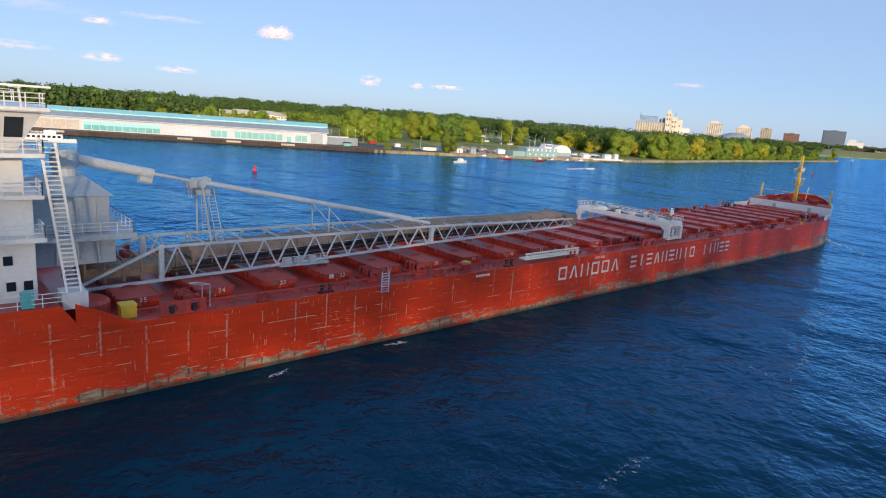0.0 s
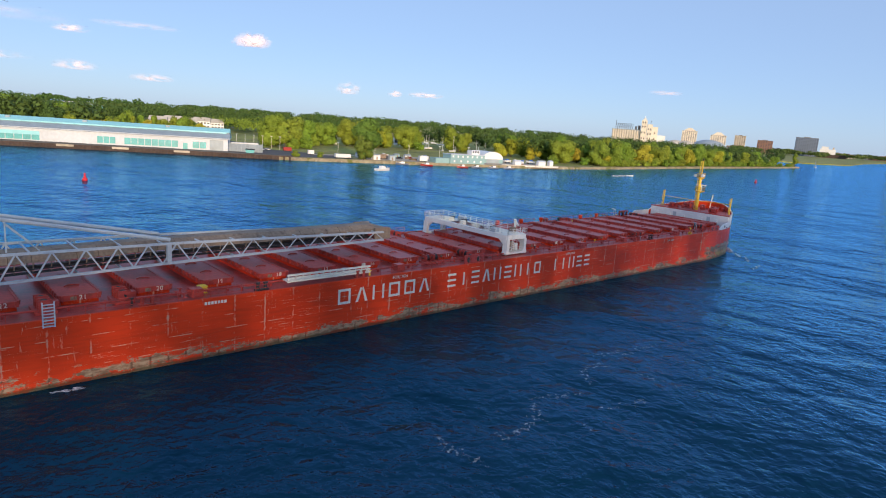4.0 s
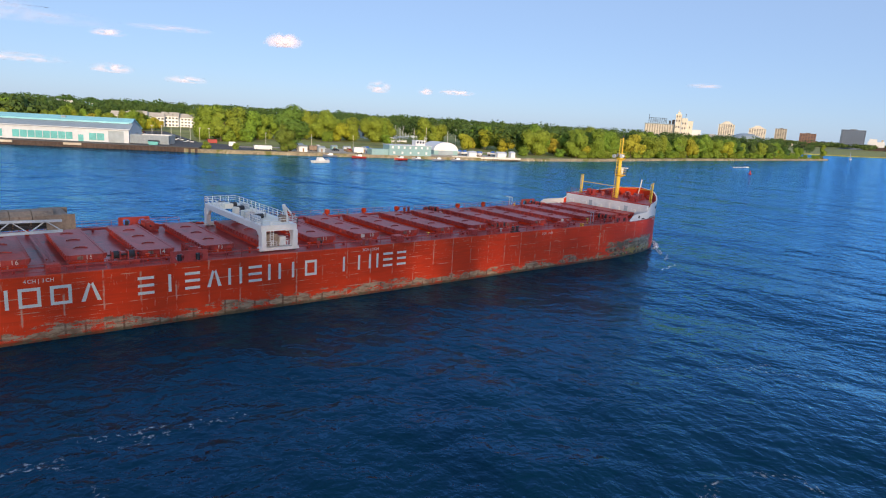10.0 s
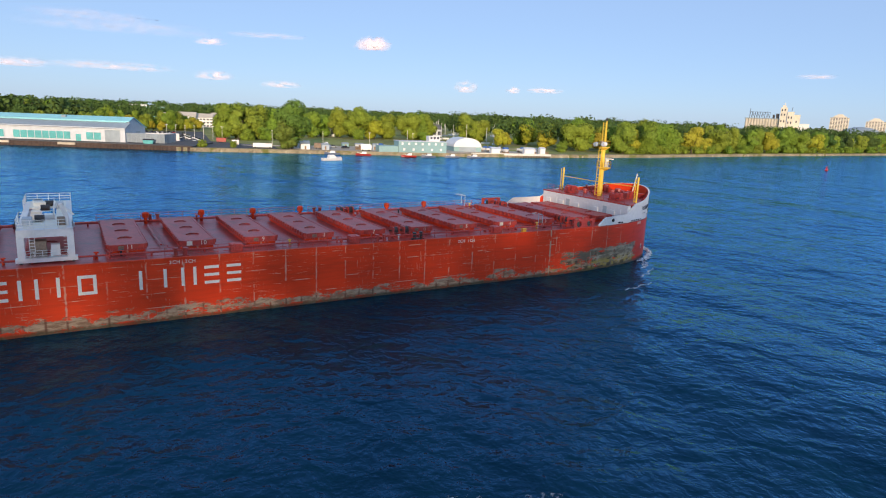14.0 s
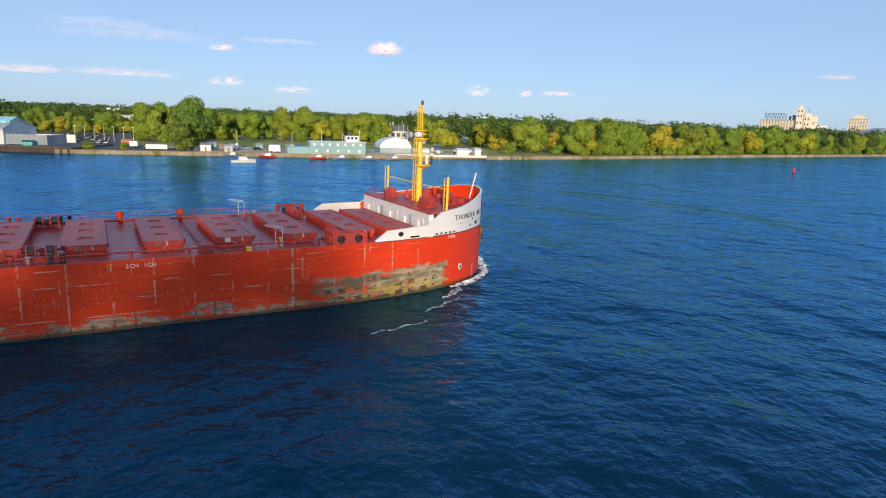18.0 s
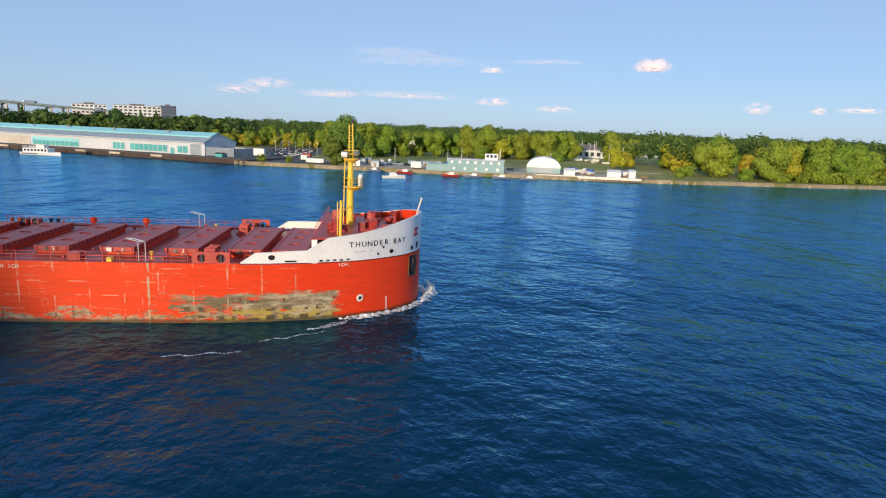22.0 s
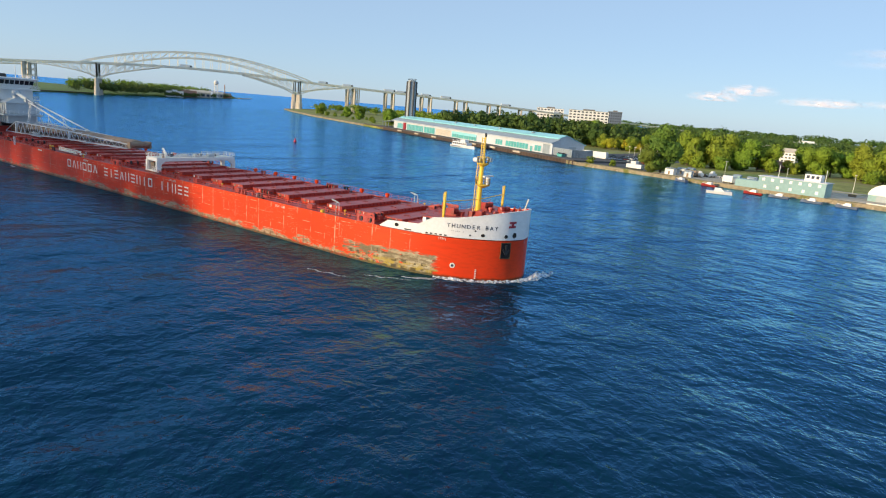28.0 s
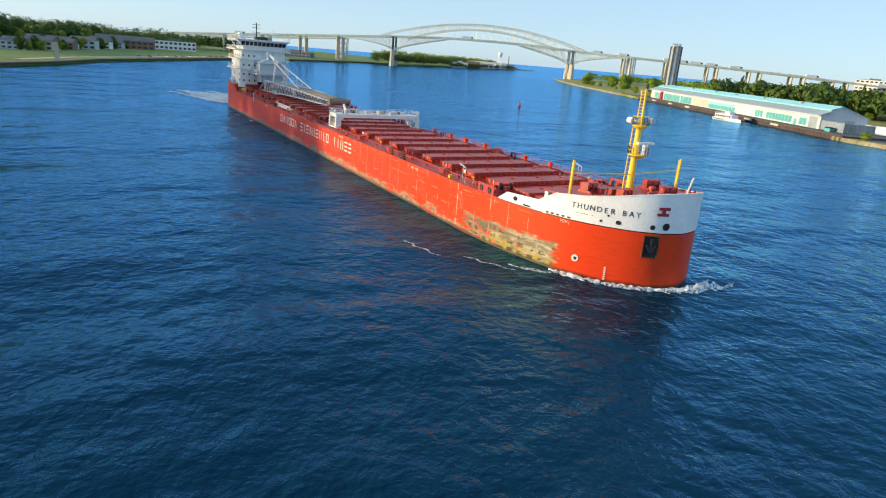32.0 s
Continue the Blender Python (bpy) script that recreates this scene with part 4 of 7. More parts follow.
# ---- forecastle ----
fore = new("forecastle")
fore.parent = ship
fore["label"] = "white-topped raised forecastle with mast and windlasses"
TOPX = [205.3, 206.8, 212.0, 213.4, 214.2, 217.5, 220.2, 222.4, 224.5]
TOPZ = [6.40, 7.40, 7.60, 8.45, 8.90, 9.25, 9.75, 10.30, 10.75]
WX = [205.3, 206.0, 206.8, 208.4, 210, 212, 212.7, 213.4, 214.2, 215.2, 216.0, 216.8, 217.5, 218.9, 220.2, 221.4, 222.4, 223.2, 223.8, 224.3, 224.5]


def skin(sg, off, material, z0):
    bm = B()
    lo, hi = [], []
    for x in WX:
        y = bow_y(x) if x < 224.4 else 0.0
        zt = float(np.interp(x, TOPX, TOPZ))
        w = sg * max(0, y + off) if x < 224.4 else 0.0
        lo.append(bm.verts.new((x + (off if x > 222 else 0), w, min(z0, zt - 0.02))))
        hi.append(bm.verts.new((x + (off if x > 222 else 0), w, zt)))
    for i in range(len(WX) - 1):
        bm.faces.new((lo[i], lo[i + 1], hi[i + 1], hi[i]))
    return part("bow_bulwark" if material == "white" else "bulwark_lining", bm, material, fore)


for sg in (-1, 1):
    for off, mt, z0 in ((0.03, "white", 6.32), (-0.14, "hull", 6.3)):
        ob = skin(sg, off, mt, z0)
        if mt == "hull":
            ob.data.materials.append(M["white"])
            for p in ob.data.polygons:
                p.material_index = 1 if p.center.x < 212.2 else 0
        for p in ob.data.polygons:
            p.use_smooth = True
    bm = B()
    tube(bm, [(a, sg * ((bow_y(a) if a < 224.4 else 0) - 0.05), float(np.interp(a, TOPX, TOPZ))) for a in WX], 0.24, 0.08)
    part("bulwark_rail", bm, "white", fore)
fx = [x for x in WX if x >= 212.4]
bm = B()
prism(bm, [(212.4, -(bow_y(212.4) - 0.2))] + [(x, -max(0, (bow_y(x) if x < 224.4 else 0) - 0.2)) for x in fx[1:-1]] + [(224.2, 0)] + [(x, max(0, bow_y(x) - 0.2)) for x in reversed(fx[1:-1])] + [(212.4, bow_y(212.4) - 0.2)], 8.75, 8.95)
part("forecastle_deck", bm, "hatch", fore)
bm = B()
box(bm, 212.4, 213.0, -9.9, 9.9, 6.1, 8.75)
fh = part("forecastle_front", bm, "white", fore)
for y in (-8.2, -5.2, -1.0, 3.4, 6.6):
    bm = B()
    box(bm, 212.34, 212.42, y - 0.4, y + 0.4, 6.2, 8.1)
    part("door", bm, "grey" if y in (-5.2, 3.4) else "white", fh)
for y in (-6.9, -3.2, 1.2, 5.0, 8.3):
    bm = B()
    box(bm, 212.2, 212.42, y - 0.55, y + 0.55, 6.9, 7.7)
    part("wall_locker", bm, "white", fh)
bm = B()
rails(bm, [(212.6, -9.0, 8.95), (212.6, 9.0, 8.95)], 1.05, 1.5, 0.04)
part("railing", bm, "hatch", fore)

bm = B()
lathe(bm, [(0.44, 8.9), (0.39, 12.0), (0.32, 16.4), (0.28, 17.0)], 215.9, -0.2, 14)
part("foremast_column", bm, "yellow", fore, "yellow steel foremast")
bm = B()
for y in (-0.5, 0.1):
    bar(bm, (215.7, y, 17), (215.7, y, 20.9), 0.09)
bar(bm, (216.2, -0.2, 16.9), (216.1, -0.2, 21.1), 0.28, 0.18, sides=8)
for k in range(11):
    bar(bm, (215.7, -0.5, 17.2 + k * 0.35), (216.2, -0.2, 17.2 + k * 0.35), 0.07)
    bar(bm, (215.7, -0.5, 17.2 + k * 0.35), (215.7, 0.1, 17.2 + k * 0.35), 0.07)
part("topmast", bm, "yellow", fore)
bm = B()
lathe(bm, [(0.12, 21.0), (0.16, 21.1), (0.16, 21.5), (0.05, 21.6)], 216.1, -0.2, 8)
part("mast_light", bm, "dark", fore)
for z, r, x in ((13.6, 1.15, 216.3), (16.9, 0.95, 216.0)):
    bm = B()
    lathe(bm, [(0.3, z - 0.5), (r, z - 0.05), (r, z + 0.05)], x, -0.2, 12)
    ring = [(x + r * math.cos(t), -0.2 + r * math.sin(t), z + 0.05) for t in [2 * math.pi * k / 10 for k in range(11)]]
    rails(bm, ring, 0.95, 0.7, 0.06, 2)
    part("mast_platform", bm, "yellow", fore)
bm = B()
box(bm, 216.9, 217.3, -1.3, 1.3, 14.9, 15.1)
lathe(bm, [(0.3, 13.7), (0.3, 14.9)], 217.1, 0, 8)
part("radar_scanner", bm, "white", fore)
for x, y, z in ((215.2, -1.0, 17.4), (216.6, 0.8, 17.5), (215.2, 0.8, 17.3)):
    bm = B()
    bar(bm, (x - 0.35, y, z), (x + 0.35, y, z), 0.7, sides=10)
    part("floodlight", bm, "white" if y < 0.5 else "grey", fore)
bm = B()
for k in range(14):
    bar(bm, (215.1, -0.5, 9.2 + k * 0.55), (215.1, 0.1, 9.2 + k * 0.55), 0.07)
for y in (-0.5, 0.1):
    bar(bm, (215.1, y, 9), (215.25, y, 17), 0.08)
part("mast_ladder", bm, "yellow", fore)
for y in (-8.7, 8.4):
    bm = B()
    bar(bm, (215.3, y, 8.0), (215.4, y, 12.85), 0.3, sides=10)
    for k in range(8):
        bar(bm, (215.0, y, 9.2 + k * 0.45), (215.0, y + 0.3, 9.2 + k * 0.45), 0.06)
    bar(bm, (215.0, y + 0.15, 9), (215.0, y + 0.15, 12.7), 0.08)
    part("light_post", bm, "yellow", fore)
bm = B()
bar(bm, (223.6, 0, 9.0), (224.55, 0, 12.45), 0.2, sides=8)
part("jackstaff", bm, "letter", fore)
bm = B()
for a, b in (((215.9, -0.2, 11.2), (215.3, 8.4, 11.4)), ((215.9, -0.2, 11.2), (215.3, -8.7, 11.4))):
    bar(bm, a, b, 0.1)
part("spreader", bm, "yellow", fore)


def windlass(x, y):
    e = new("windlass")
    e.parent = fore
    e.matrix_basis = pose(x, y, 8.95, 0, 0, 12 if y < 0 else -12) @ Matrix.Diagonal((0.78, 0.78, 0.78, 1))
    bm = B()
    box(bm, -1.1, 1.1, -1.2, 1.2, -0.05, 0.35)
    for yy in (-1.1, 0, 1.1):
        box(bm, -0.6, 0.6, yy - 0.09, yy + 0.09, 0.3, 1.5)
    box(bm, -1.3, -0.6, -0.6, 0.5, 0.3, 1.3)
    part("windlass_frame", bm, "deck", e)
    bm = B()
    bar(bm, (0, -1.0, 0.95), (0, -0.15, 0.95), 1.1, sides=14)
    bar(bm, (0, 0.15, 0.95), (0, 1.0, 0.95), 1.0, sides=14)
    part("windlass_drum", bm, "hatch", e)


windlass(218.6, -3.6)
windlass(218.6, 3.4)
windlass(214.6, -5.2)
windlass(214.4, 5.0)
rng = random.Random(4)
for k in range(16):
    x, y = 213.6 + rng.random() * 8.2, (rng.random() - 0.5) * 11
    if abs(y) > bow_y(x) - 1.2:
        continue
    bm = B()
    h = 0.3 + rng.random() * 0.7
    if k % 2:
        lathe(bm, [(0.28, 8.9), (0.25, 8.9 + h), (0.45, 8.95 + h), (0.4, 9.3 + h), (0.1, 9.4 + h)], x, y, 10)
    else:
        box(bm, x - 0.4, x + 0.4, y - 0.35, y + 0.35, 8.9, 9.0 + h)
    part("deck_fitting", bm, "deck" if k % 3 else "hatch", fore)
for x in (218.0, 219.6, 221.0, 222.2):
    for sg in (-1, 1):
        y = bow_y(x) - 0.2
        bm = B()
        hexa(bm, [(x - 0.06, sg * y, 8.9), (x + 0.06, sg * y, 8.9), (x + 0.06, sg * (y - 0.8), 8.9), (x - 0.06, sg * (y - 0.8), 8.9),
                  (x - 0.06, sg * y, 10.0 + (x - 220) * 0.15), (x + 0.06, sg * y, 10.0 + (x - 220) * 0.15), (x + 0.06, sg * (y - 0.12), 10.0 + (x - 220) * 0.15), (x - 0.06, sg * (y - 0.12), 10.0 + (x - 220) * 0.15)])
        part("bulwark_stay", bm, "deck", fore)


def on_bow(u, z, out=0.05):
    """A pose on the starboard bow at station u: x to the right along the plating, z out of it."""
    y = bow_y(u)
    d = Vector((0.4, -(bow_y(u + 0.4) - bow_y(u)), 0)).normalized()
    nrm = d.cross(Vector((0, 0, 1)))
    m = Matrix((d, Vector((0, 0, 1)), nrm)).transposed().to_4x4()
    m.translation = Vector((u, -y, z)) + nrm * out
    return m


# the ship's name, one letter at a time along the curved plating
M["navy"] = mat("navy_letter_paint", (0.02, 0.025, 0.05), 0.5, var=0.1)
us, u = [], 216.55
for ch in "THUNDER BAY":
    us.append(u)
    dx = 0.62 if ch != " " else 0.42
    k = math.hypot(1, (bow_y(u + 0.3) - bow_y(u)) / 0.3)
    u += dx * 1.18 / k
for ch, u in zip("THUNDER BAY", us):
    if ch != " ":
        lettering("name_letter", ch, 0.86, "navy", on_bow(u, 8.05), fore)


def disc(name, u, z, r, material, squash=1.0, parent=None, out=0.05):
    bm = B()
    c = [bm.verts.new((r * math.cos(t), r * squash * math.sin(t), 0)) for t in [2 * math.pi * k / 20 for k in range(20)]]
    d = [bm.verts.new((r * 0.9 * math.cos(t), r * 0.9 * squash * math.sin(t), 0.04)) for t in [2 * math.pi * k / 20 for k in range(20)]]
    bm.faces.new(d)
    for k in range(20):
        j = (k + 1) % 20
        bm.faces.new((c[k], c[j], d[j], d[k]))
    ob = part(name, bm, material, parent or fore)
    ob.matrix_basis = on_bow(u, z, out)
    return ob


for k in range(6):
    bm = B()
    box(bm, -0.07, 0.07, -0.03, 0.03, 0, 0.02)
    ob = part("small_writing", bm, "navy", fore)
    ob.matrix_basis = on_bow(217.0 + 0.27 * k + (0.25 if k > 4 else 0), 7.28)
# near-black colour paints in the shade of openings that are not cut
M["hole"] = mat("painted_hole_shade", (0.012, 0.010, 0.010), 0.8, var=0.2)
for u, z, r, q in ((208.4, 6.95, 0.36, 0.75), (219.4, 6.85, 0.14, 1), (220.9, 6.95, 0.3, 0.8), (223.3, 6.9, 0.3, 0.9), (223.95, 7.05, 0.42, 1), (220.0, 7.55, 0.13, 1)):
    disc("mooring_port", u, z, r, "hole", q)
for u in (213.4, 214.1, 214.8, 215.5, 216.2, 210.3):
    bm = B()
    w = 0.18 if u > 211 else 0.6
    box(bm, -w, w, -0.09, 0.09, 0, 0.03)
    ob = part("freeing_port", bm, "hole", fore)
    ob.matrix_basis = on_bow(u, 6.5)
disc("thruster_mark", 217.5, 2.05, 0.42, "letter", 1, hull)
ob = disc("thruster_mark_cross", 217.5, 2.05, 0.2, "navy", 1, hull, 0.08)
for k, ch in enumerate("1CH|"):
    lettering("hold_mark", ch, 0.5, "letter", on_bow(215.3 + 0.33 * k, 5.95), hull)
for k in range(6):
    bm = B()
    box(bm, -0.12, 0.12, -0.07, 0.07, 0, 0.02)
    ob = part("draught_mark", bm, "letter", hull)
    ob.matrix_basis = on_bow(220.4, 0.35 + k * 0.26)
# anchor over its pocket, a flat plate with the recess's shade as its colour
bm = B()
box(bm, -0.75, 0.75, -1.15, 1.15, -0.02, 0.04)
ob = part("anchor_pocket", bm, "hole", hull, "anchor pocket plate painted in recess shade")
ob.matrix_basis = on_bow(223.35, 4.75)
for w0, w1, h0, h1 in ((-0.85, -0.75, -1.25, 1.25), (0.75, 0.85, -1.25, 1.25), (-0.85, 0.85, 1.15, 1.25), (-0.85, 0.85, -1.25, -1.15)):
    bm = B()
    box(bm, w0, w1, h0, h1, -0.05, 0.12)
    ob = part("pocket_rim", bm, "hull", hull)
    ob.matrix_basis = on_bow(223.35, 4.75)
bm = B()
bar(bm, (0, 0.9, 0.2), (0, -0.5, 0.2), 0.22)
bar(bm, (0, -0.55, 0.2), (-0.5, 0.2, 0.22), 0.22)
bar(bm, (0, -0.55, 0.2), (0.5, 0.2, 0.22), 0.22)
ob = part("anchor", bm, "dark", hull)
ob.matrix_basis = on_bow(223.35, 4.75)
# plain emblem on the bow
M["crimson"] = mat("crimson_paint", (0.36, 0.014, 0.024), 0.5, var=0.1)
bm = B()
for x0, x1, z0, z1 in ((-0.62, 0.7, 0.17, 0.48), (-0.7, 0.62, -0.48, -0.17), (-0.22, 0.22, -0.17, 0.17)):
    box(bm, x0, x1, z0, z1, 0, 0.03)
ob = part("emblem", bm, "crimson", fore)
ob.matrix_basis = on_bow(223.75, 8.7, 0.08)

# ---- the bridge ----
PA, PD, PN = Vector((-569, 391, 0)), Vector((0.512, 0.859, 0)), Vector((-0.859, 0.512, 0))
SPAN = 292.0


def bz(s):
    """Height of the road along the bridge."""
    d = s - SPAN / 2
    if abs(d) < 150:
        return 46 + 5 * (1 - (d / 150) ** 2)
    if d > 0:
        return float(np.interp(s, [296, 390, 517, 650, 780, 865, 1000, 1260], [46, 43.5, 40, 36, 30, 26.5, 21, 12]))
    return max(8.0, 46 - (abs(d) - 150) * 0.062)


def build_bridge(name, off, label):
    br = thing(name, label, "bridge", group="twin river bridges")

    def P(s, z, o=0.0):
        return PA + PD * s + PN * (off + o) + Vector((0, 0, z))

    st = list(range(-900, 1261, 30))
    for a, b in zip(st, st[1:]):
        bm = B()
        bar(bm, P(a, bz(a) - 0.8), P(b, bz(b) - 0.8), 13, 1.6)
        bar(bm, P(a, bz(a) + 0.5, -6.6), P(b, bz(b) + 0.5, -6.6), 0.4, 1.0)
        bar(bm, P(a, bz(a) + 0.5, 6.6), P(b, bz(b) + 0.5, 6.6), 0.4, 1.0)
        part("road_deck", bm, "steel_pale", br)
    arch = lambda s: 46 + 28.5 * math.sin(math.pi * min(1, max(0, (s + 20) / (SPAN + 40)))) ** 0.85
    for o in (-7.2, 7.2):
        bm = B()
        n = 24
        top = [P(-20 + (SPAN + 40) * k / n, arch(-20 + (SPAN + 40) * k / n) if 0 < k < n else 46.5, o) for k in range(n + 1)]
        low = [P(24 + (SPAN - 48) * k / 20, 44 + 22.5 * math.sin(math.pi * k / 20) ** 0.8, o) for k in range(21)]
        for q, w in ((top, 1.1), (low, 1.0)):
            for a, b in zip(q, q[1:]):
                bar(bm, a, b, w)
        for k in range(21):
            s = 24 + (SPAN - 48) * k / 20
            bar(bm, low[k], P(s, arch(s), o), 0.42)
            bar(bm, P(s, bz(s), o), low[k], 0.32)
            if k < 20:
                s2 = 24 + (SPAN - 48) * (k + 1) / 20
                bar(bm, low[k], P(s2, arch(s2), o), 0.36)
        part("arch_truss", bm, "steel_pale", br)
        for s0, sg in ((0, -1), (0, 1), (SPAN, -1), (SPAN, 1)):
            prev = P(s0, 24.5, o)
            bars = [(P(s0, 24.5, o), P(s0, bz(s0), o), 1.2)]
            for k in range(1, 8):
                s = s0 + sg * 12 * k
                z = min(bz(s) - 2, 24.5 + (bz(s) - 27) * (k / 7) ** 0.62)
                q, up = P(s, z, o), P(s, bz(s) - 1, o)
                bars += [(prev, q, 1.0), (q, up, 0.4), (prev, up, 0.4)]
                prev = q
            for a, b, w in bars:
                bm = B()
                bar(bm, a, b, w)
                part("haunch_chord" if w > 0.5 else "haunch_web", bm, "steel_pale", br)
    for k in range(0, 21, 2):
        bm = B()
        s = 24 + (SPAN - 48) * k / 20
        bar(bm, P(s, arch(s), -7.2), P(s, arch(s), 7.2), 0.6)
        part("wind_brace", bm, "steel_pale", br)
    for s0 in (0, SPAN):
        for o in (-7.0, 7.0):
            bm = B()
            lathe(bm, [(4.2, -2), (4.0, 12), (3.2, 12.5), (3.0, 24.5)], 0, 0, 8)
            ob = part("pier", bm, "concrete", br)
            ob.location = P(s0, 0, o)
    for s0 in [-90, SPAN + 92] + [-90 - 62 * k for k in range(1, 13)] + [SPAN + 92 + 70 * k for k in range(1, 12)]:
        near = s0 in (-90, SPAN + 92)
        for o in (-5.5, 5.5):
            bm = B()
            bar(bm, P(s0, 0, o), P(s0, bz(s0) - 1.6, o), 3.2 if near else 2.6)
            if near:
                for k in range(5):
                    bar(bm, P(s0 + 8, 2 + 8 * k, o), P(s0, 8 + 8 * k, o), 0.5)
                    bar(bm, P(s0, 2 + 8 * k, o), P(s0 + 8, 8 + 8 * k, o), 0.5)
                bar(bm, P(s0 + 8, 0, o), P(s0 + 8, bz(s0) - 1.6, o), 1.0)
            part("bent_column", bm, "concrete", br)
        bm = B()
        bar(bm, P(s0, bz(s0) - 2.4, -6.5), P(s0, bz(s0) - 2.4, 6.5), 2.2)
        part("bent_cap", bm, "concrete", br)
    for s0, s1, sg in ((-330, -90, -1), (SPAN + 92, SPAN + 92, 1)):
        for o in (-6.5, 6.5):
            bm = B()
            n = int((s1 - s0) / 10)
            for k in range(n):
                a, b = s0 + 10 * k, s0 + 10 * k + 10
                bar(bm, P(a, bz(a) - 5, o), P(b, bz(b) - 5, o), 0.5)
                bar(bm, P(a, bz(a) - 5, o), P(a + 5, bz(a) - 1, o), 0.4)
                bar(bm, P(a + 5, bz(a) - 1, o), P(b, bz(b) - 5, o), 0.4)
            if n:
                part("deck_truss", bm, "steel_pale", br)
    return br


build_bridge("arch_bridge", 0, "pale steel arched truss bridge high over the river mouth")
build_bridge("arch_bridge", 42, "second pale steel truss arch bridge alongside the first")

rng = random.Random(11)


def truck_at(s, off, length, body):
    m = PA + PD * s + PN * off
    ang = math.degrees(math.atan2(PD.y, PD.x))
    tk = thing("lorry", "white articulated lorry on the high bridge" if body == "white" else "dark car crossing the high bridge", "truck" if length > 8 else "car", group="bridge traffic", at=(m.x, m.y, bz(s) + 0.1, ang))
    bm = B()
    if length > 8:
        box(bm, -length / 2, length / 2 - 3, -1.3, 1.3, 1.1, 4.0)
        part("trailer", bm, body, tk)
        bm = B()
        box(bm, length / 2 - 2.6, length / 2, -1.25, 1.25, 0.8, 3.4)
        part("cab", bm, "dark", tk)
        xs = (-length / 2 + 1, -length / 2 + 2.2, length / 2 - 3.4, length / 2 - 0.8)
    else:
        box(bm, -length / 2, length / 2, -0.9, 0.9, 0.4, 0.95)
        hexa(bm, [(-1.4, -0.85, 0.95), (1.0, -0.85, 0.95), (1.0, 0.85, 0.95), (-1.4, 0.85, 0.95), (-1.0, -0.7, 1.5), (0.4, -0.7, 1.5), (0.4, 0.7, 1.5), (-1.0, 0.7, 1.5)])
        part("body", bm, body, tk)
        xs = (-1.3, 1.3)
    for x in xs:
        for y in (-1.0, 1.0):
            bm = B()
            bar(bm, (x, y - 0.15, 0.45), (x, y + 0.15, 0.45), 0.9, sides=10)
            part("wheel", bm, "dark", tk)


for s, l, c in ((120, 17, "white"), (330, 15, "white"), (372, 17, "white"), (446, 20, "white"), (467, 17, "white"), (489, 20, "white"), (514, 18, "white"), (553, 20, "white"), (612, 5, "dark"), (624, 5, "dark"), (641, 5, "dark"), (652, 5, "dark"), (676, 20, "white"), (716, 5, "dark"), (742, 5, "dark"), (790, 16, "white"), (860, 17, "white"), (905, 15, "white"), (-140, 5, "dark"), (-250, 16, "white"), (40, 5, "white")):
    truck_at(s, -3.0 if l > 8 else -2.0, l, c)

# ---- terminal shed on the quay ----
shed = thing("terminal_shed", "long low riverside terminal shed with pale teal roof and white walls", "warehouse", at=(20, 370, 2.4, -27.05))
bm = B()
box(bm, -8, 236, 0, 0.4, 0, 6.6)
box(bm, -8, 236, 23.6, 24, 0, 6.6)
box(bm, -8, -7.6, 0.4, 23.6, 0, 6.6)
part("wall", bm, "cladding", shed)
bm = B()
hexa(bm, [(-10, -1.6, 6.5), (237, -1.6, 6.5), (237, 4.5, 8.9), (-10, 4.5, 8.9), (-10, -1.6, 6.8), (237, -1.6, 6.8), (237, 4.5, 9.2), (-10, 4.5, 9.2)])
part("lower_roof", bm, "roof_grey", shed)
bm = B()
box(bm, -6, 235, 4.5, 5.0, 8.8, 9.7)
part("clerestory", bm, "roof_teal", shed)
bm = B()
hexa(bm, [(-6, 4.1, 9.6), (236.6, 4.1, 9.6), (236.6, 9.5, 11.5), (-6, 9.5, 11.5), (-6, 4.1, 9.85), (236.6, 4.1, 9.85), (236.6, 9.5, 11.75), (-6, 9.5, 11.75)])
hexa(bm, [(-6, 9.5, 11.5), (236.6, 9.5, 11.5), (236.6, 24.8, 6.3), (-6, 24.8, 6.3), (-6, 9.5, 11.75), (236.6, 9.5, 11.75), (236.6, 24.8, 6.55), (-6, 24.8, 6.55)])
part("upper_roof", bm, "roof_teal", shed)
# gable wall at the downstream end
for x0 in (235.6, -6.0):
    bm = B()
    gable = [(0.4, 0), (23.6, 0), (23.6, 6.7), (9.5, 11.5), (4.6, 9.6), (4.6, 8.8), (0.4, 7.2)]
    va = [bm.verts.new((x0, y, z)) for y, z in gable]
    vb = [bm.verts.new((x0 + 0.35, y, z)) for y, z in gable]
    bm.faces.new(va[::-1])
    bm.faces.new(vb)
    for k in range(7):
        bm.faces.new((va[k], va[(k + 1) % 7], vb[(k + 1) % 7], vb[k]))
    part("gable_wall", bm, "cladding", shed)
bm = B()
box(bm, 235.9, 236.1, 12.5, 17.5, 0, 5.0)
part("roller_door", bm, "grey", shed)
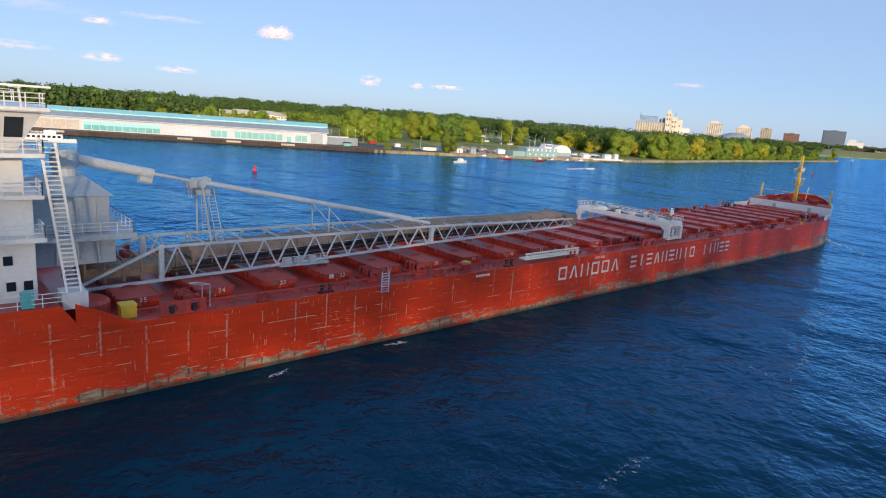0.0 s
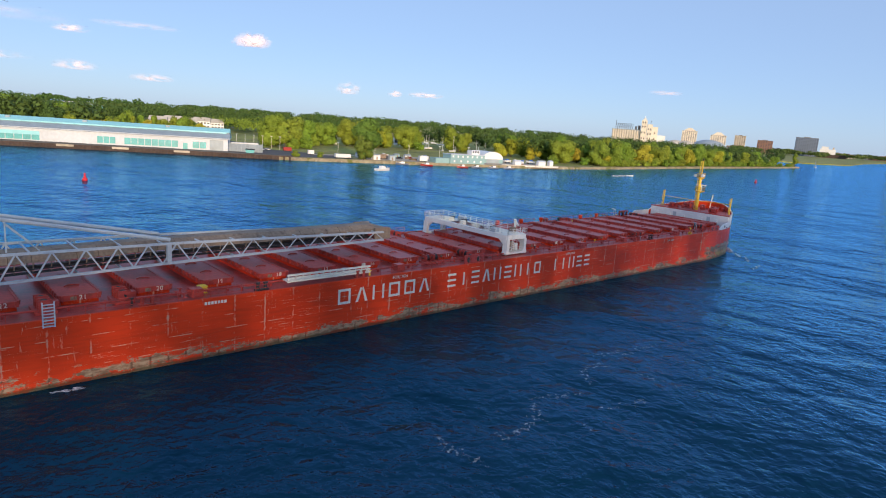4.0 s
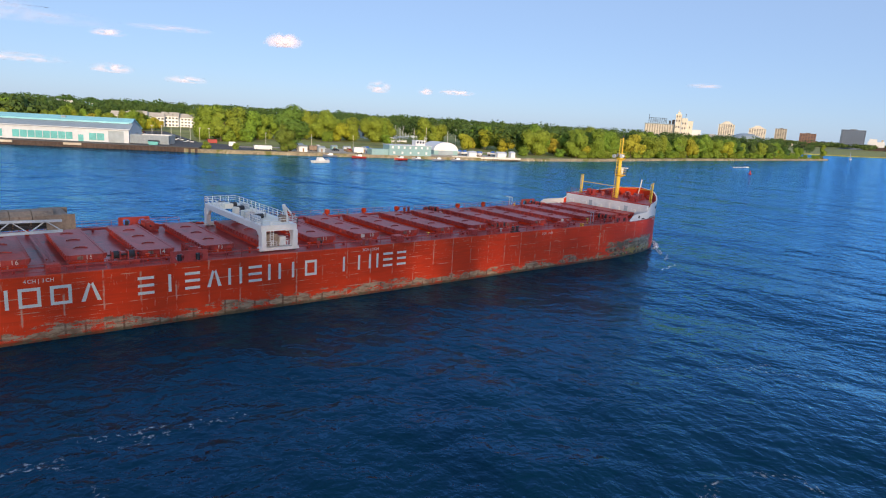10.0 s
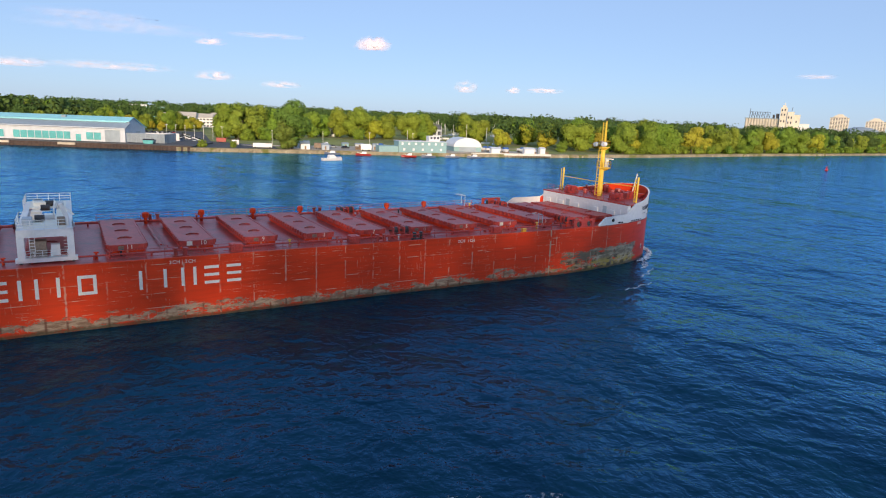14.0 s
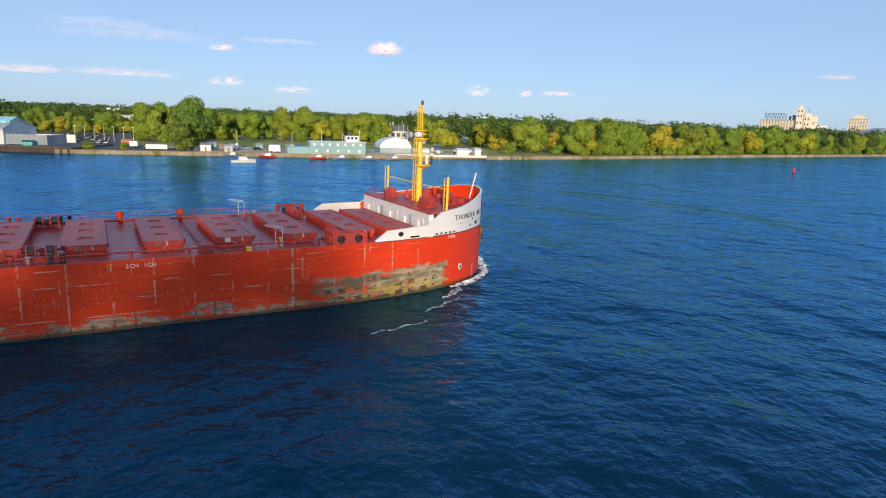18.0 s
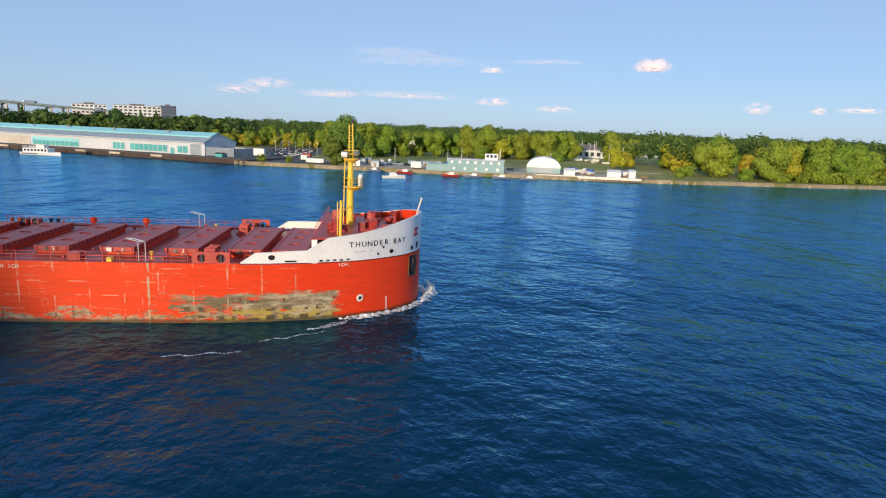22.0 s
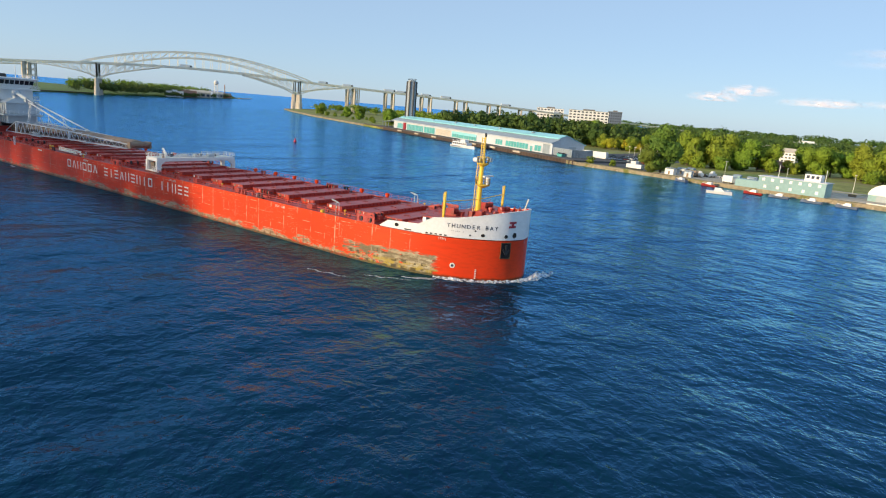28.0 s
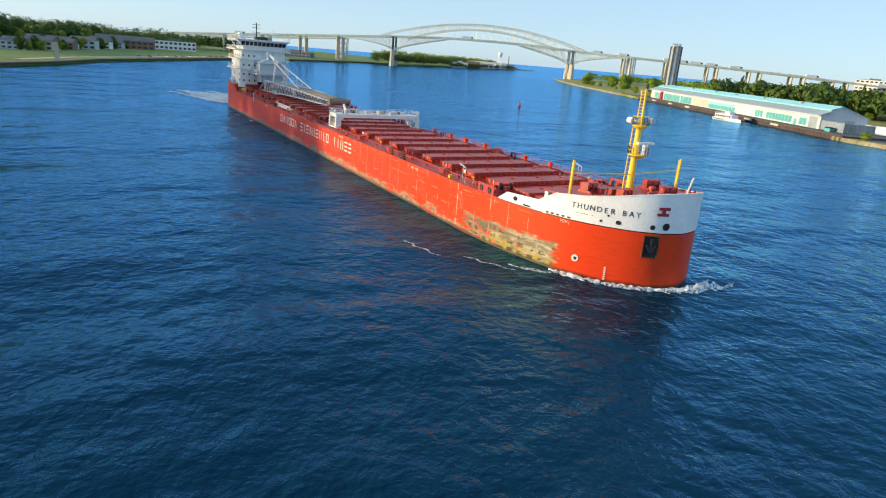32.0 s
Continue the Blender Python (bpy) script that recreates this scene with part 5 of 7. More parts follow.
# screened yard behind a tall mesh fence
M["mesh_screen"] = mat("grey_blue_mesh_screen", (0.24, 0.29, 0.33), 0.6, var=0.25, scale=0.5)
screen = thing("screen_fence", "tall grey-blue mesh screen fence round the shed's end yard", "fence", at=(20, 370, 2.4, -27.05))
runs = [((236.4 + 2.2 * k, 0.6), (238.6 + 2.2 * k, 0.6)) for k in range(8)] + [((254.0, 0.6 + 2.2 * k), (254.0, 2.8 + 2.2 * k)) for k in range(7)]
for (xa, ya), (xb, yb) in runs:
    bm = B()
    bar(bm, (xa, ya, 2.3), (xb, yb, 2.3), 0.05, 4.2)
    part("screen_panel", bm, "mesh_screen", screen)
    bm = B()
    bar(bm, (xa, ya, 0), (xa, ya, 4.7), 0.16, sides=6)
    part("post", bm, "roof_grey", screen)
bm = B()
tube(bm, [(236.4, 0.6, 4.5), (254.0, 0.6, 4.5), (254.0, 16.0, 4.5)], 0.1, 0.1)
part("top_rail", bm, "roof_grey", screen)
bn = thing("waste_bin", "dark teal waste bin on the quay", "bin", at=(239.6, 255.6, 2.42, -27))
bm = B()
hexa(bm, [(-2.0, -1.1, 0), (2.0, -1.1, 0), (2.0, 1.1, 0), (-2.0, 1.1, 0), (-2.4, -1.2, 1.6), (2.4, -1.2, 1.6), (2.4, 1.2, 1.6), (-2.4, 1.2, 1.6)])
part("body", bm, "teal", bn)
bm = B()
hexa(bm, [(-2.5, -1.3, 1.6), (2.5, -1.3, 1.6), (2.5, 1.3, 1.6), (-2.5, 1.3, 1.6), (-2.3, -0.3, 2.2), (2.3, -0.3, 2.2), (2.3, 0.3, 2.2), (-2.3, 0.3, 2.2)])
part("lid", bm, "dark", bn)


def shed_panel(name, s0, s1, z0, z1, material, posts=0):
    bm = B()
    box(bm, s0, s1, -0.12, 0.02, z0, z1)
    ob = part(name, bm, material, shed)
    for k in range(posts + 1):
        bm = B()
        x = s0 + (s1 - s0) * k / max(1, posts)
        box(bm, x - 0.12, x + 0.12, -0.22, -0.1, z0, z1)
        part("mullion", bm, "cladding", ob)
    bm = B()
    box(bm, s0 - 0.2, s1 + 0.2, -0.22, -0.1, z1, z1 + 0.25)
    part("lintel", bm, "cladding", ob)


for a, b, z0, z1, mt, n in ((1, 15, 0.4, 4.8, "teal", 5), (23, 56, 0.3, 5.0, "teal", 11), (58, 78, 0.3, 5.0, "teal", 4), (80, 106, 0.3, 5.0, "concrete", 4), (108, 146, 0.5, 4.6, "teal", 10), (172, 180.8, 0.8, 4.2, "teal", 3), (184.8, 211, 0.8, 4.2, "teal", 8), (213.2, 215.8, 0, 3.2, "teal", 1), (218, 225, 0.8, 4.2, "teal", 2), (226.6, 233.8, 0, 5.6, "roof_grey", 1)):
    shed_panel("shutter" if mt in ("concrete", "roof_grey") else "glazed_panel", a, b, z0, z1, mt, n)
for s in (100, 130, 165, 205, 60):
    bm = B()
    box(bm, s - 1.0, s + 1.0, 6.4, 7.8, 10.2, 11.6)
    part("roof_vent", bm, "roof_grey", shed)
bm = B()
box(bm, 16.4, 20.4, -1.2, 0.0, 0.0, 5.8)
part("red_doorway", bm, "crimson", shed)
bm = B()
box(bm, 108, 146, -0.36, -0.2, 3.0, 4.9)
part("fascia_panel", bm, "roof_teal", shed)
bm = B()
tube(bm, [(-10, -1.7, 6.55), (237, -1.7, 6.55)], 0.28, 0.3)
part("gutter", bm, "cladding", shed)
bm = B()
hexa(bm, [(-30, -3, 4.2), (-9, -3, 5.8), (-9, 20, 5.8), (-30, 16, 4.2), (-30, -3, 4.5), (-9, -3, 6.2), (-9, 20, 6.2), (-30, 16, 4.5)])
for x, y in ((-29, -2.4), (-22, -2.4), (-15, -2.4), (-29, 15)):
    bar(bm, (x, y, 0), (x, y, 4.6), 0.4)
part("entrance_canopy", bm, "roof_grey", shed)

tower = thing("grey_tower", "tall dark grey ribbed tower rising behind the quay", "tower", at=(26, 380, 1.6, 20))
bm = B()
lathe(bm, [(4.6, 0), (4.6, 42.5), (4.0, 42.6), (4.0, 44.2)], 0, 0, 8)
part("shaft", bm, "roof_grey", tower)
for k in range(8):
    bm = B()
    t = 2 * math.pi * (k + 0.0) / 8
    bar(bm, (4.65 * math.cos(t), 4.65 * math.sin(t), 0), (4.65 * math.cos(t), 4.65 * math.sin(t), 43.2), 0.9)
    part("rib", bm, "dark", tower)
bm = B()
rails(bm, [(3.8 * math.cos(2 * math.pi * k / 8), 3.8 * math.sin(2 * math.pi * k / 8), 44.2) for k in range(9)], 1.3, 1.5, 0.15, 2)
part("top_railing", bm, "dark", tower)

# quay wall of steel sheet piling
QX, QN = Vector((0.8906, -0.4548, 0)), Vector((0.4548, 0.8906, 0))
quay = tagged(thing("quay_wall", "", ""), "dark rusty sheet-pile quay wall with concrete cap", "quay", kind="structure")
O = Vector((20, 370, 0)) - QN * 9.6
bm = B()
pts = []
for k in range(0, 221):
    s = -60 + k * 1.5
    o = 0.35 if k % 2 else 0.0
    pts.append((s - 0.4, o))
    pts.append((s + 0.4, o))
lo = [bm.verts.new(O + QX * s - QN * o + Vector((0, 0, -1.5))) for s, o in pts]
hi = [bm.verts.new(O + QX * s - QN * o + Vector((0, 0, 2.2))) for s, o in pts]
for i in range(len(pts) - 1):
    bm.faces.new((lo[i], lo[i + 1], hi[i + 1], hi[i]))
part("sheet_piling", bm, "quay", quay)
bm = B()
bar(bm, O + QX * -61 + QN * 0.5 + Vector((0, 0, 2.35)), O + QX * 270 + QN * 0.5 + Vector((0, 0, 2.35)), 2.2, 0.4)
part("cap_beam", bm, "asphalt", quay)
for s in (30, 66, 98, 160, 185, 214):
    bm = B()
    c = O + QX * s - QN * 0.7
    bar(bm, c + QX * -3.8 + Vector((0, 0, 1.65)), c + QX * 3.8 + Vector((0, 0, 1.65)), 0.9, 1.0)
    part("fender", bm, "gravel", quay)


def slab(name, label, pts, z, m):
    bm = B()
    prism(bm, pts, 1.0, z)
    return tagged(part(name, bm, m), label, "pavement", kind="structure")


W0 = Vector((20, 370, 0))


def q(s, n):
    p = W0 + QX * s + QN * n
    return (p.x, p.y)


M["sand"] = mat("tan_shore_sand", (0.30, 0.25, 0.16), 0.95, var=0.4, scale=0.2, bump=0.3, bscale=3, second=((0.16, 0.16, 0.04), 0.52, 0.62, 0.12))
slab("pavement_quay", "grey asphalt apron along the quay", [q(-40, -8.5), q(270, -8.5), q(268, 30), q(-40, 40)], 2.42, "asphalt")
slab("pavement_lot", "asphalt car park beside the shed", [(246, 250), (262, 243), (296, 236), (300, 262), (276, 300), (296, 440), (232, 425), (226, 320)], 1.65, "asphalt")
slab("pavement_yard", "pale gravel boatyard at the water", [(300, 234), (330, 226), (380, 214), (438, 206), (446, 224), (400, 250), (330, 262), (303, 252)], 1.66, "gravel")
slab("pavement_road", "pale shore road", [(285, 262), (470, 250), (470, 256), (285, 269)], 1.70, "gravel")

# sandy strip along the water
sh = SHORE[6:]
bm = B()
prism(bm, [(x, y - 0.5) for x, y in sh] + [(x + 1, y + 3.2) for x, y in reversed(sh)], -0.6, 1.68)
prism(bm, [(x, y - 0.6) for x, y in SHORE[:4]] + [(x + 2, y + 4.0) for x, y in reversed(SHORE[:4])], -0.6, 1.69)
tagged(part("shore_strip", bm, "sand"), "dry tan sand and weeds along the bank", "shore", kind="structure")

# riprap along the water's edge
bm = B()
for (xa, ya), (xb, yb) in list(zip(SHORE[7:], SHORE[8:])) + list(zip(SHORE[:3], SHORE[1:4])):
    n = int(math.hypot(xb - xa, yb - ya) / 1.6)
    for k in range(n):
        f = (k + rng.random()) / n
        x, y = xa + (xb - xa) * f, ya + (yb - ya) * f - 0.6 + rng.random() * 1.6
        r = 0.35 + rng.random() * 0.6
        h = 0.2 + rng.random() * 1.2
        hexa(bm, [(x + r * dx * (0.7 + 0.5 * rng.random()), y + r * dy * (0.7 + 0.5 * rng.random()), -0.4) for dx, dy in ((-1, -1), (1, -1), (1, 1), (-1, 1))]
             + [(x + r * dx * 0.7 * rng.random(), y + r * dy * 0.7 * rng.random() + 0.2, h + 0.3 * rng.random()) for dx, dy in ((-1, -1), (1, -1), (1, 1), (-1, 1))])
tagged(part("riprap", bm, "rock"), "pale broken rocks along the water's edge", "rocks", kind="stuff")


# ---- trees ----
def leaf_cloud(rs, blobs, count, size):
    """Small leaf quads scattered through the outer shell of a set of blobs."""
    w = np.array([b[3] * b[4] for b in blobs])
    idx = rs.choice(len(blobs), count, p=w / w.sum())
    d = rs.normal(size=(count, 3))
    d /= np.linalg.norm(d, axis=1)[:, None]
    rad = 0.55 + 0.5 * rs.random(count) ** 0.6
    C = np.array([[b[0], b[1], b[2]] for b in blobs])[idx]
    R = np.array([[b[3], b[3], b[4]] for b in blobs])[idx]
    p = C + d * R * rad[:, None]
    nrm = d + rs.normal(size=(count, 3)) * 0.26
    nrm /= np.linalg.norm(nrm, axis=1)[:, None]
    u = np.cross(nrm, rs.normal(size=(count, 3)))
    u /= np.linalg.norm(u, axis=1)[:, None]
    v = np.cross(nrm, u)
    s = (size * (0.6 + 0.8 * rs.random(count)))[:, None]
    quad = np.stack([p - u * s - v * s * 0.6, p + u * s * 0.9 - v * s * 0.7, p + u * s + v * s * 0.7, p - u * s * 0.8 + v * s * 0.6], 1)
    return quad.reshape(-1, 3)


def leaf_mesh(name, verts, material):
    me = bpy.data.meshes.new(name)
    n = len(verts) // 4
    me.from_pydata([tuple(v) for v in verts], [], [(4 * i, 4 * i + 1, 4 * i + 2, 4 * i + 3) for i in range(n)])
    me.materials.append(M[material])
    return me


def tree_parts(seed, h, spread, material, leaves, size, cone=False):
    rs = np.random.RandomState(seed)
    blobs = []
    if cone:
        for k in range(9):
            f = k / 8
            blobs.append((rs.normal() * 0.3, rs.normal() * 0.3, h * (0.25 + 0.7 * f), spread * (1.05 - f), h * 0.09))
    else:
        for k in range(15):
            a, f = rs.random() * 6.28, rs.random()
            z = h * (0.16 + 0.70 * f)
            r = spread * (1.0 - 0.75 * abs(f - 0.4)) * 0.72 * math.sqrt(rs.random())
            b = spread * (0.34 + 0.22 * rs.random())
            blobs.append((r * math.cos(a), r * math.sin(a), z, b, b * (0.75 + 0.35 * rs.random())))
    crown = leaf_mesh("crown", leaf_cloud(rs, blobs, leaves, size), material)
    bm = B()
    lathe(bm, [(h * 0.026, 0), (h * 0.018, h * 0.25), (h * 0.013, h * 0.5), (h * 0.005, h * 0.8)], 0, 0, 7)
    for k in range(7):
        a, z0 = rs.random() * 6.28, h * (0.2 + 0.35 * rs.random())
        bar(bm, (0, 0, z0), (spread * 0.6 * math.cos(a), spread * 0.6 * math.sin(a), z0 + h * (0.15 + 0.2 * rs.random())), h * 0.011, sides=5)
    trunk = bpy.data.meshes.new("trunk")
    bm.to_mesh(trunk)
    bm.free()
    trunk.materials.append(M["bark"])
    return trunk, crown


def make_tree(meshes, label, group, m):
    e = new("tree")
    tagged(e, label, "tree", group)
    e.matrix_basis = m
    for nm, me in zip(("trunk", "crown"), meshes):
        o = new(nm, me)
        o.parent = e
    return e


PROTO = {"green": [tree_parts(s, 17.5, 8.0, "leaf", 8500, 0.36) for s in (1, 2, 3)],
         "yellow": [tree_parts(s, 11.5, 5.8, "leaf_yellow", 4600, 0.33) for s in (7, 8)],
         "dark": [tree_parts(s, 19, 7.5, "leaf_dark", 7500, 0.36) for s in (12, 13)],
         "willow": [tree_parts(s, 19, 7.5, "leaf_willow", 7500, 0.36) for s in (12, 13)],
         "pine": [tree_parts(s, 20, 4.2, "leaf_dark", 2600, 0.38, True) for s in (21, 22)],
         "tall": [tree_parts(s, 18, 4.8, "leaf", 5200, 0.34) for s in (31, 32)],
         "bush": [tree_parts(s, 5, 3.6, "leaf", 1300, 0.26) for s in (41, 42)]}
LABEL = {"green": "broad sunlit green tree on the far bank", "yellow": "low rounded tree with yellowing leaves", "dark": "broad dark green tree among the woods", "willow": "large dark green willow at the water's edge", "pine": "dark pointed conifer among the woods", "tall": "slender upright poplar on the bank", "bush": "low green bush on the bank"}


def tree(kind, x, y, s=1.0, z=1.5):
    me = PROTO[kind][rng.randrange(len(PROTO[kind]))]
    m = pose(x, y, z, 0, 0, rng.random() * 360) @ Matrix.Diagonal((s * (0.9 + 0.25 * rng.random()), s * (0.9 + 0.25 * rng.random()), s * (0.92 + 0.16 * rng.random()), 1))
    e = make_tree(me, LABEL[kind], kind + " trees", Matrix.Identity(4))
    e.matrix_basis = m


for kind, x, y, s in (("willow", 303, 237, 1.28), ("willow", 299, 233, 0.8), ("green", 291, 330, 1.25), ("tall", 296, 321, 1.15), ("green", 298, 338, 1.15), ("green", 309, 335, 1.25), ("green", 321, 342, 1.2), ("yellow", 327, 356, 0.8),
                      ("yellow", 318, 352, 0.8), ("bush", 345, 366, 1.3), ("yellow", 341, 372, 0.7), ("green", 357, 372, 1.15), ("tall", 365, 378, 1.15), ("green", 372, 388, 1.0), ("green", 393, 366, 1.25), ("yellow", 404, 362, 1.25), ("green", 408, 378, 1.1), ("tall", 422, 384, 1.2), ("green", 434, 364, 1.2),
                      ("green", 444, 372, 1.25), ("green", 456, 378, 1.1), ("yellow", 451, 268, 1.05), ("yellow", 458, 272, 0.9), ("green", 480, 354, 1.15), ("green", 488, 346, 1.05), ("tall", 476, 340, 0.9), ("green", 500, 306, 1.2), ("yellow", 492, 292, 1.25), ("yellow", 486, 262, 1.1),
                      ("green", 492, 238, 1.25), ("green", 498, 244, 1.1), ("yellow", 513, 222, 1.0), ("green", 524, 250, 1.0), ("bush", 468, 226, 1.0), ("bush", 262, 246, 0.7), ("bush", 276, 243, 0.6), ("green", 333, 352, 1.1), ("green", 350, 384, 1.1), ("green", 382, 376, 1.2), ("green", 418, 372, 1.15), ("green", 400, 388, 1.2), ("tall", 316, 348, 1.2), ("green", 428, 392, 1.1),
                      ("bush", 300, 318, 1.4), ("bush", 312, 322, 1.4), ("bush", 388, 352, 1.4), ("bush", 440, 352, 1.3), ("green", 510, 268, 1.1), ("green", 516, 300, 1.1), ("bush", 478, 236, 1.2), ("bush", 500, 222, 1.2)):
    tree(kind, x, y, s)
x = 506.0
while x < 938:
    ys = float(np.interp(x, [p[0] for p in SHORE], [p[1] for p in SHORE]))
    far = x > 800
    for row in range(2 if not far else 1):
        kind = rng.choice(["green", "green", "green", "tall", "green", "yellow", "tall", "dark"])
        s = (0.75 + 0.4 * rng.random()) * (1.15 if kind == "yellow" else 1.0) * (0.85 if kind == "dark" else 1)
        tree(kind, x + rng.random() * 6, ys + 10 + row * 17 + rng.random() * 8, s * (1.0 + 0.15 * rng.random()))
    for _ in range(2):
        tree("bush", x + rng.random() * 9, ys + 6 + rng.random() * 7, 0.7 + 0.6 * rng.random())
    x += 9 + rng.random() * 6
tree("tall", 1036, 253, 1.0)
for k in range(9):
    tree("bush", 945 + 11 * k + 4 * rng.random(), 250 + 6 * rng.random(), 0.6 + 0.4 * rng.random())
tree("green", 968, 256, 0.8)
for k in range(30):
    tree(rng.choice(["yellow", "tall", "yellow", "green"]), 190 + 3.6 * k + 3 * rng.random(), 424 + 0.9 * k + 12 * rng.random(), 0.6 + 0.3 * rng.random())
for k in range(26):
    s = -330 + 12 * k + rng.random() * 8
    p = q(s, 14 + 46 * rng.random())
    tree(rng.choice(["bush", "bush", "bush", "green"]), p[0], p[1], 0.6 + 0.5 * rng.random())
for k in range(40):
    tree(rng.choice(["pine", "dark", "green", "pine"]), 40 + rng.random() * 195, 440 + rng.random() * 60, 0.85 + 0.4 * rng.random())
for k in range(46):
    f = k / 46
    tree(rng.choice(["dark", "green", "dark"]), -215 - 290 * f + 14 * rng.random(), -122 + 96 * f - 22 * rng.random(), 0.8 + 0.45 * rng.random(), 1.8)
for k in range(34):
    f = rng.random()
    tree(rng.choice(["bush", "dark", "green", "dark"]), -170 - 260 * f, -98 + 88 * f + 6 * rng.random(), 0.4 + 0.25 * rng.random(), 1.8)


def woods(name, label, spots, material, size, leaves):
    """Far woods: many crowns in one body."""
    rs = np.random.RandomState(len(spots))
    out = []
    for x, y, h, r in spots:
        blobs = [(x + rs.normal() * r * 0.45, y + rs.normal() * r * 0.45, 1.5 + h * (0.45 + 0.42 * rs.random()), r * (0.5 + 0.3 * rs.random()), h * 0.22) for _ in range(5)]
        out.append(leaf_cloud(rs, blobs, leaves, size))
    ob = new(name, leaf_mesh(name, np.concatenate(out), material))
    return tagged(ob, label, "woods", kind="stuff")


def band(n, x0, x1, y0, y1, slope, h, r):
    res = []
    for _ in range(n):
        x = x0 + (x1 - x0) * rng.random()
        res.append((x, y0 + (y1 - y0) * rng.random() + slope(x), h * (0.8 + 0.4 * rng.random()), r * (0.8 + 0.5 * rng.random())))
    return res


lin = lambda x: float(np.interp(x, [p[0] for p in SHORE], [p[1] for p in SHORE])) - 200
woods("far_woods", "dense dark green woods behind the bank", band(420, 470, 1150, 250, 420, lin, 19.5, 6.5) + band(170, 80, 470, 560, 760, lambda x: 0, 18, 8), "leaf_dark", 0.72, 150)
woods("far_woods", "distant green tree cover reaching the horizon", band(330, -250, 1500, 800, 1500, lambda x: 0, 20, 13) + band(170, 20, 215, 430, 560, lambda x: 0, 18, 7), "leaf_dark", 1.2, 130)
woods("far_woods", "hazy far woods on the horizon", band(260, -700, 2400, 1600, 3200, lambda x: 0, 26, 24), "leaf_dark", 2.3, 110)
woods("far_woods", "green woods on the opposite bank", band(190, -900, -150, -480, -135, lambda x: -0.35 * (x + 150), 24, 10) + band(160, -1020, -560, 330, 420, lambda x: -1.05 * (x + 560), 16, 8), "leaf_dark", 0.85, 130)
shrubs = []
for k in range(70):
    f = rng.random()
    shrubs.append((-690 - 370 * f + 14 * rng.random(), 558 + 400 * f + 20 * rng.random(), 4 + 6 * rng.random(), 4.0))
woods("far_shrubs", "low trees and shrubs round the works on the far point", shrubs, "leaf_dark", 0.8, 90)
# out-of-view tree rows, added to keep part of the sun off the ship
woods("bank_woods", "unseen trees added on the near bank to shade the ship", [(-20 + 5.2 * k, -116 - 9 * r - 4 * rng.random(), 33 + 5 * rng.random() + 0.14 * max(0, 70 - 5.2 * k) - 0.08 * max(0, 5.2 * k - 185), 6.0) for k in range(49) for r in range(2)], "leaf_dark", 0.9, 85)
WEST = [(-90, -45), (-285, 66), (-440, 180), (-576, 320), (-640, 430)]
spots = []
for k in range(330):
    f = rng.random() * 4
    (xa, ya), (xb, yb) = WEST[int(f)], WEST[int(f) + 1]
    o = 205 + 90 * rng.random()
    spots.append((xa + (xb - xa) * (f % 1) - 0.62 * o, ya + (yb - ya) * (f % 1) - 0.78 * o, 15 + 8 * rng.random(), 7 + 3 * rng.random()))
woods("far_woods", "dark green trees behind the houses and lawn", spots, "leaf_dark", 0.8, 120)
spots = []
for k in range(190):
    f, o = rng.random(), 14 + 90 * rng.random()
    spots.append((-645 - 330 * f - 0.8 * o, 440 + 440 * f - 0.6 * o, 15 + 9 * rng.random(), 7 + 3 * rng.random()))
woods("far_woods", "mixed green trees on the far point", spots, "leaf", 0.85, 110)
woods("far_woods", "sunlit woods near the bridge approach", band(150, -420, 20, 640, 900, lambda x: 0, 12, 7) + band(100, -120, 160, 480, 640, lambda x: 0, 13, 7), "leaf", 0.8, 120)
woods("far_woods", "low mixed trees about the marina", band(40, 240, 300, 470, 520, lambda x: 0, 9, 5) + band(90, 345, 480, 440, 620, lambda x: 0, 14, 7), "leaf", 0.55, 140)
woods("far_woods", "dark woods behind the marina", band(120, 380, 620, 560, 700, lambda x: 0, 17, 8) + band(60, 200, 400, 690, 780, lambda x: 0, 16, 9) + band(110, -330, 60, 930, 1050, lambda x: 0, 15, 9), "leaf_dark", 0.9, 130)
woods("far_woods", "low dark trees along the distant waterfront", band(130, 2350, 3400, 620, 1250, lambda x: 0, 20, 16), "leaf_dark", 2.2, 90)


# ---- buildings ----
M["brick"] = mat("red_brown_brick", (0.24, 0.13, 0.09), 0.85, var=0.25, scale=0.3)
M["tan"] = mat("tan_concrete", (0.50, 0.44, 0.34), 0.8, var=0.15, scale=0.1)
M["navy_wall"] = mat("dark_blue_facade", (0.13, 0.17, 0.24), 0.5, var=0.15, scale=0.1)
M["slate"] = mat("grey_shingle_roof", (0.16, 0.16, 0.16), 0.85, var=0.3, scale=0.4)
M["teal_wall"] = mat("pale_teal_clapboard", (0.26, 0.42, 0.42), 0.7, var=0.12, scale=0.4)
M["pane"] = mat("grey_window_glass", (0.05, 0.06, 0.08), 0.15, var=0.2)


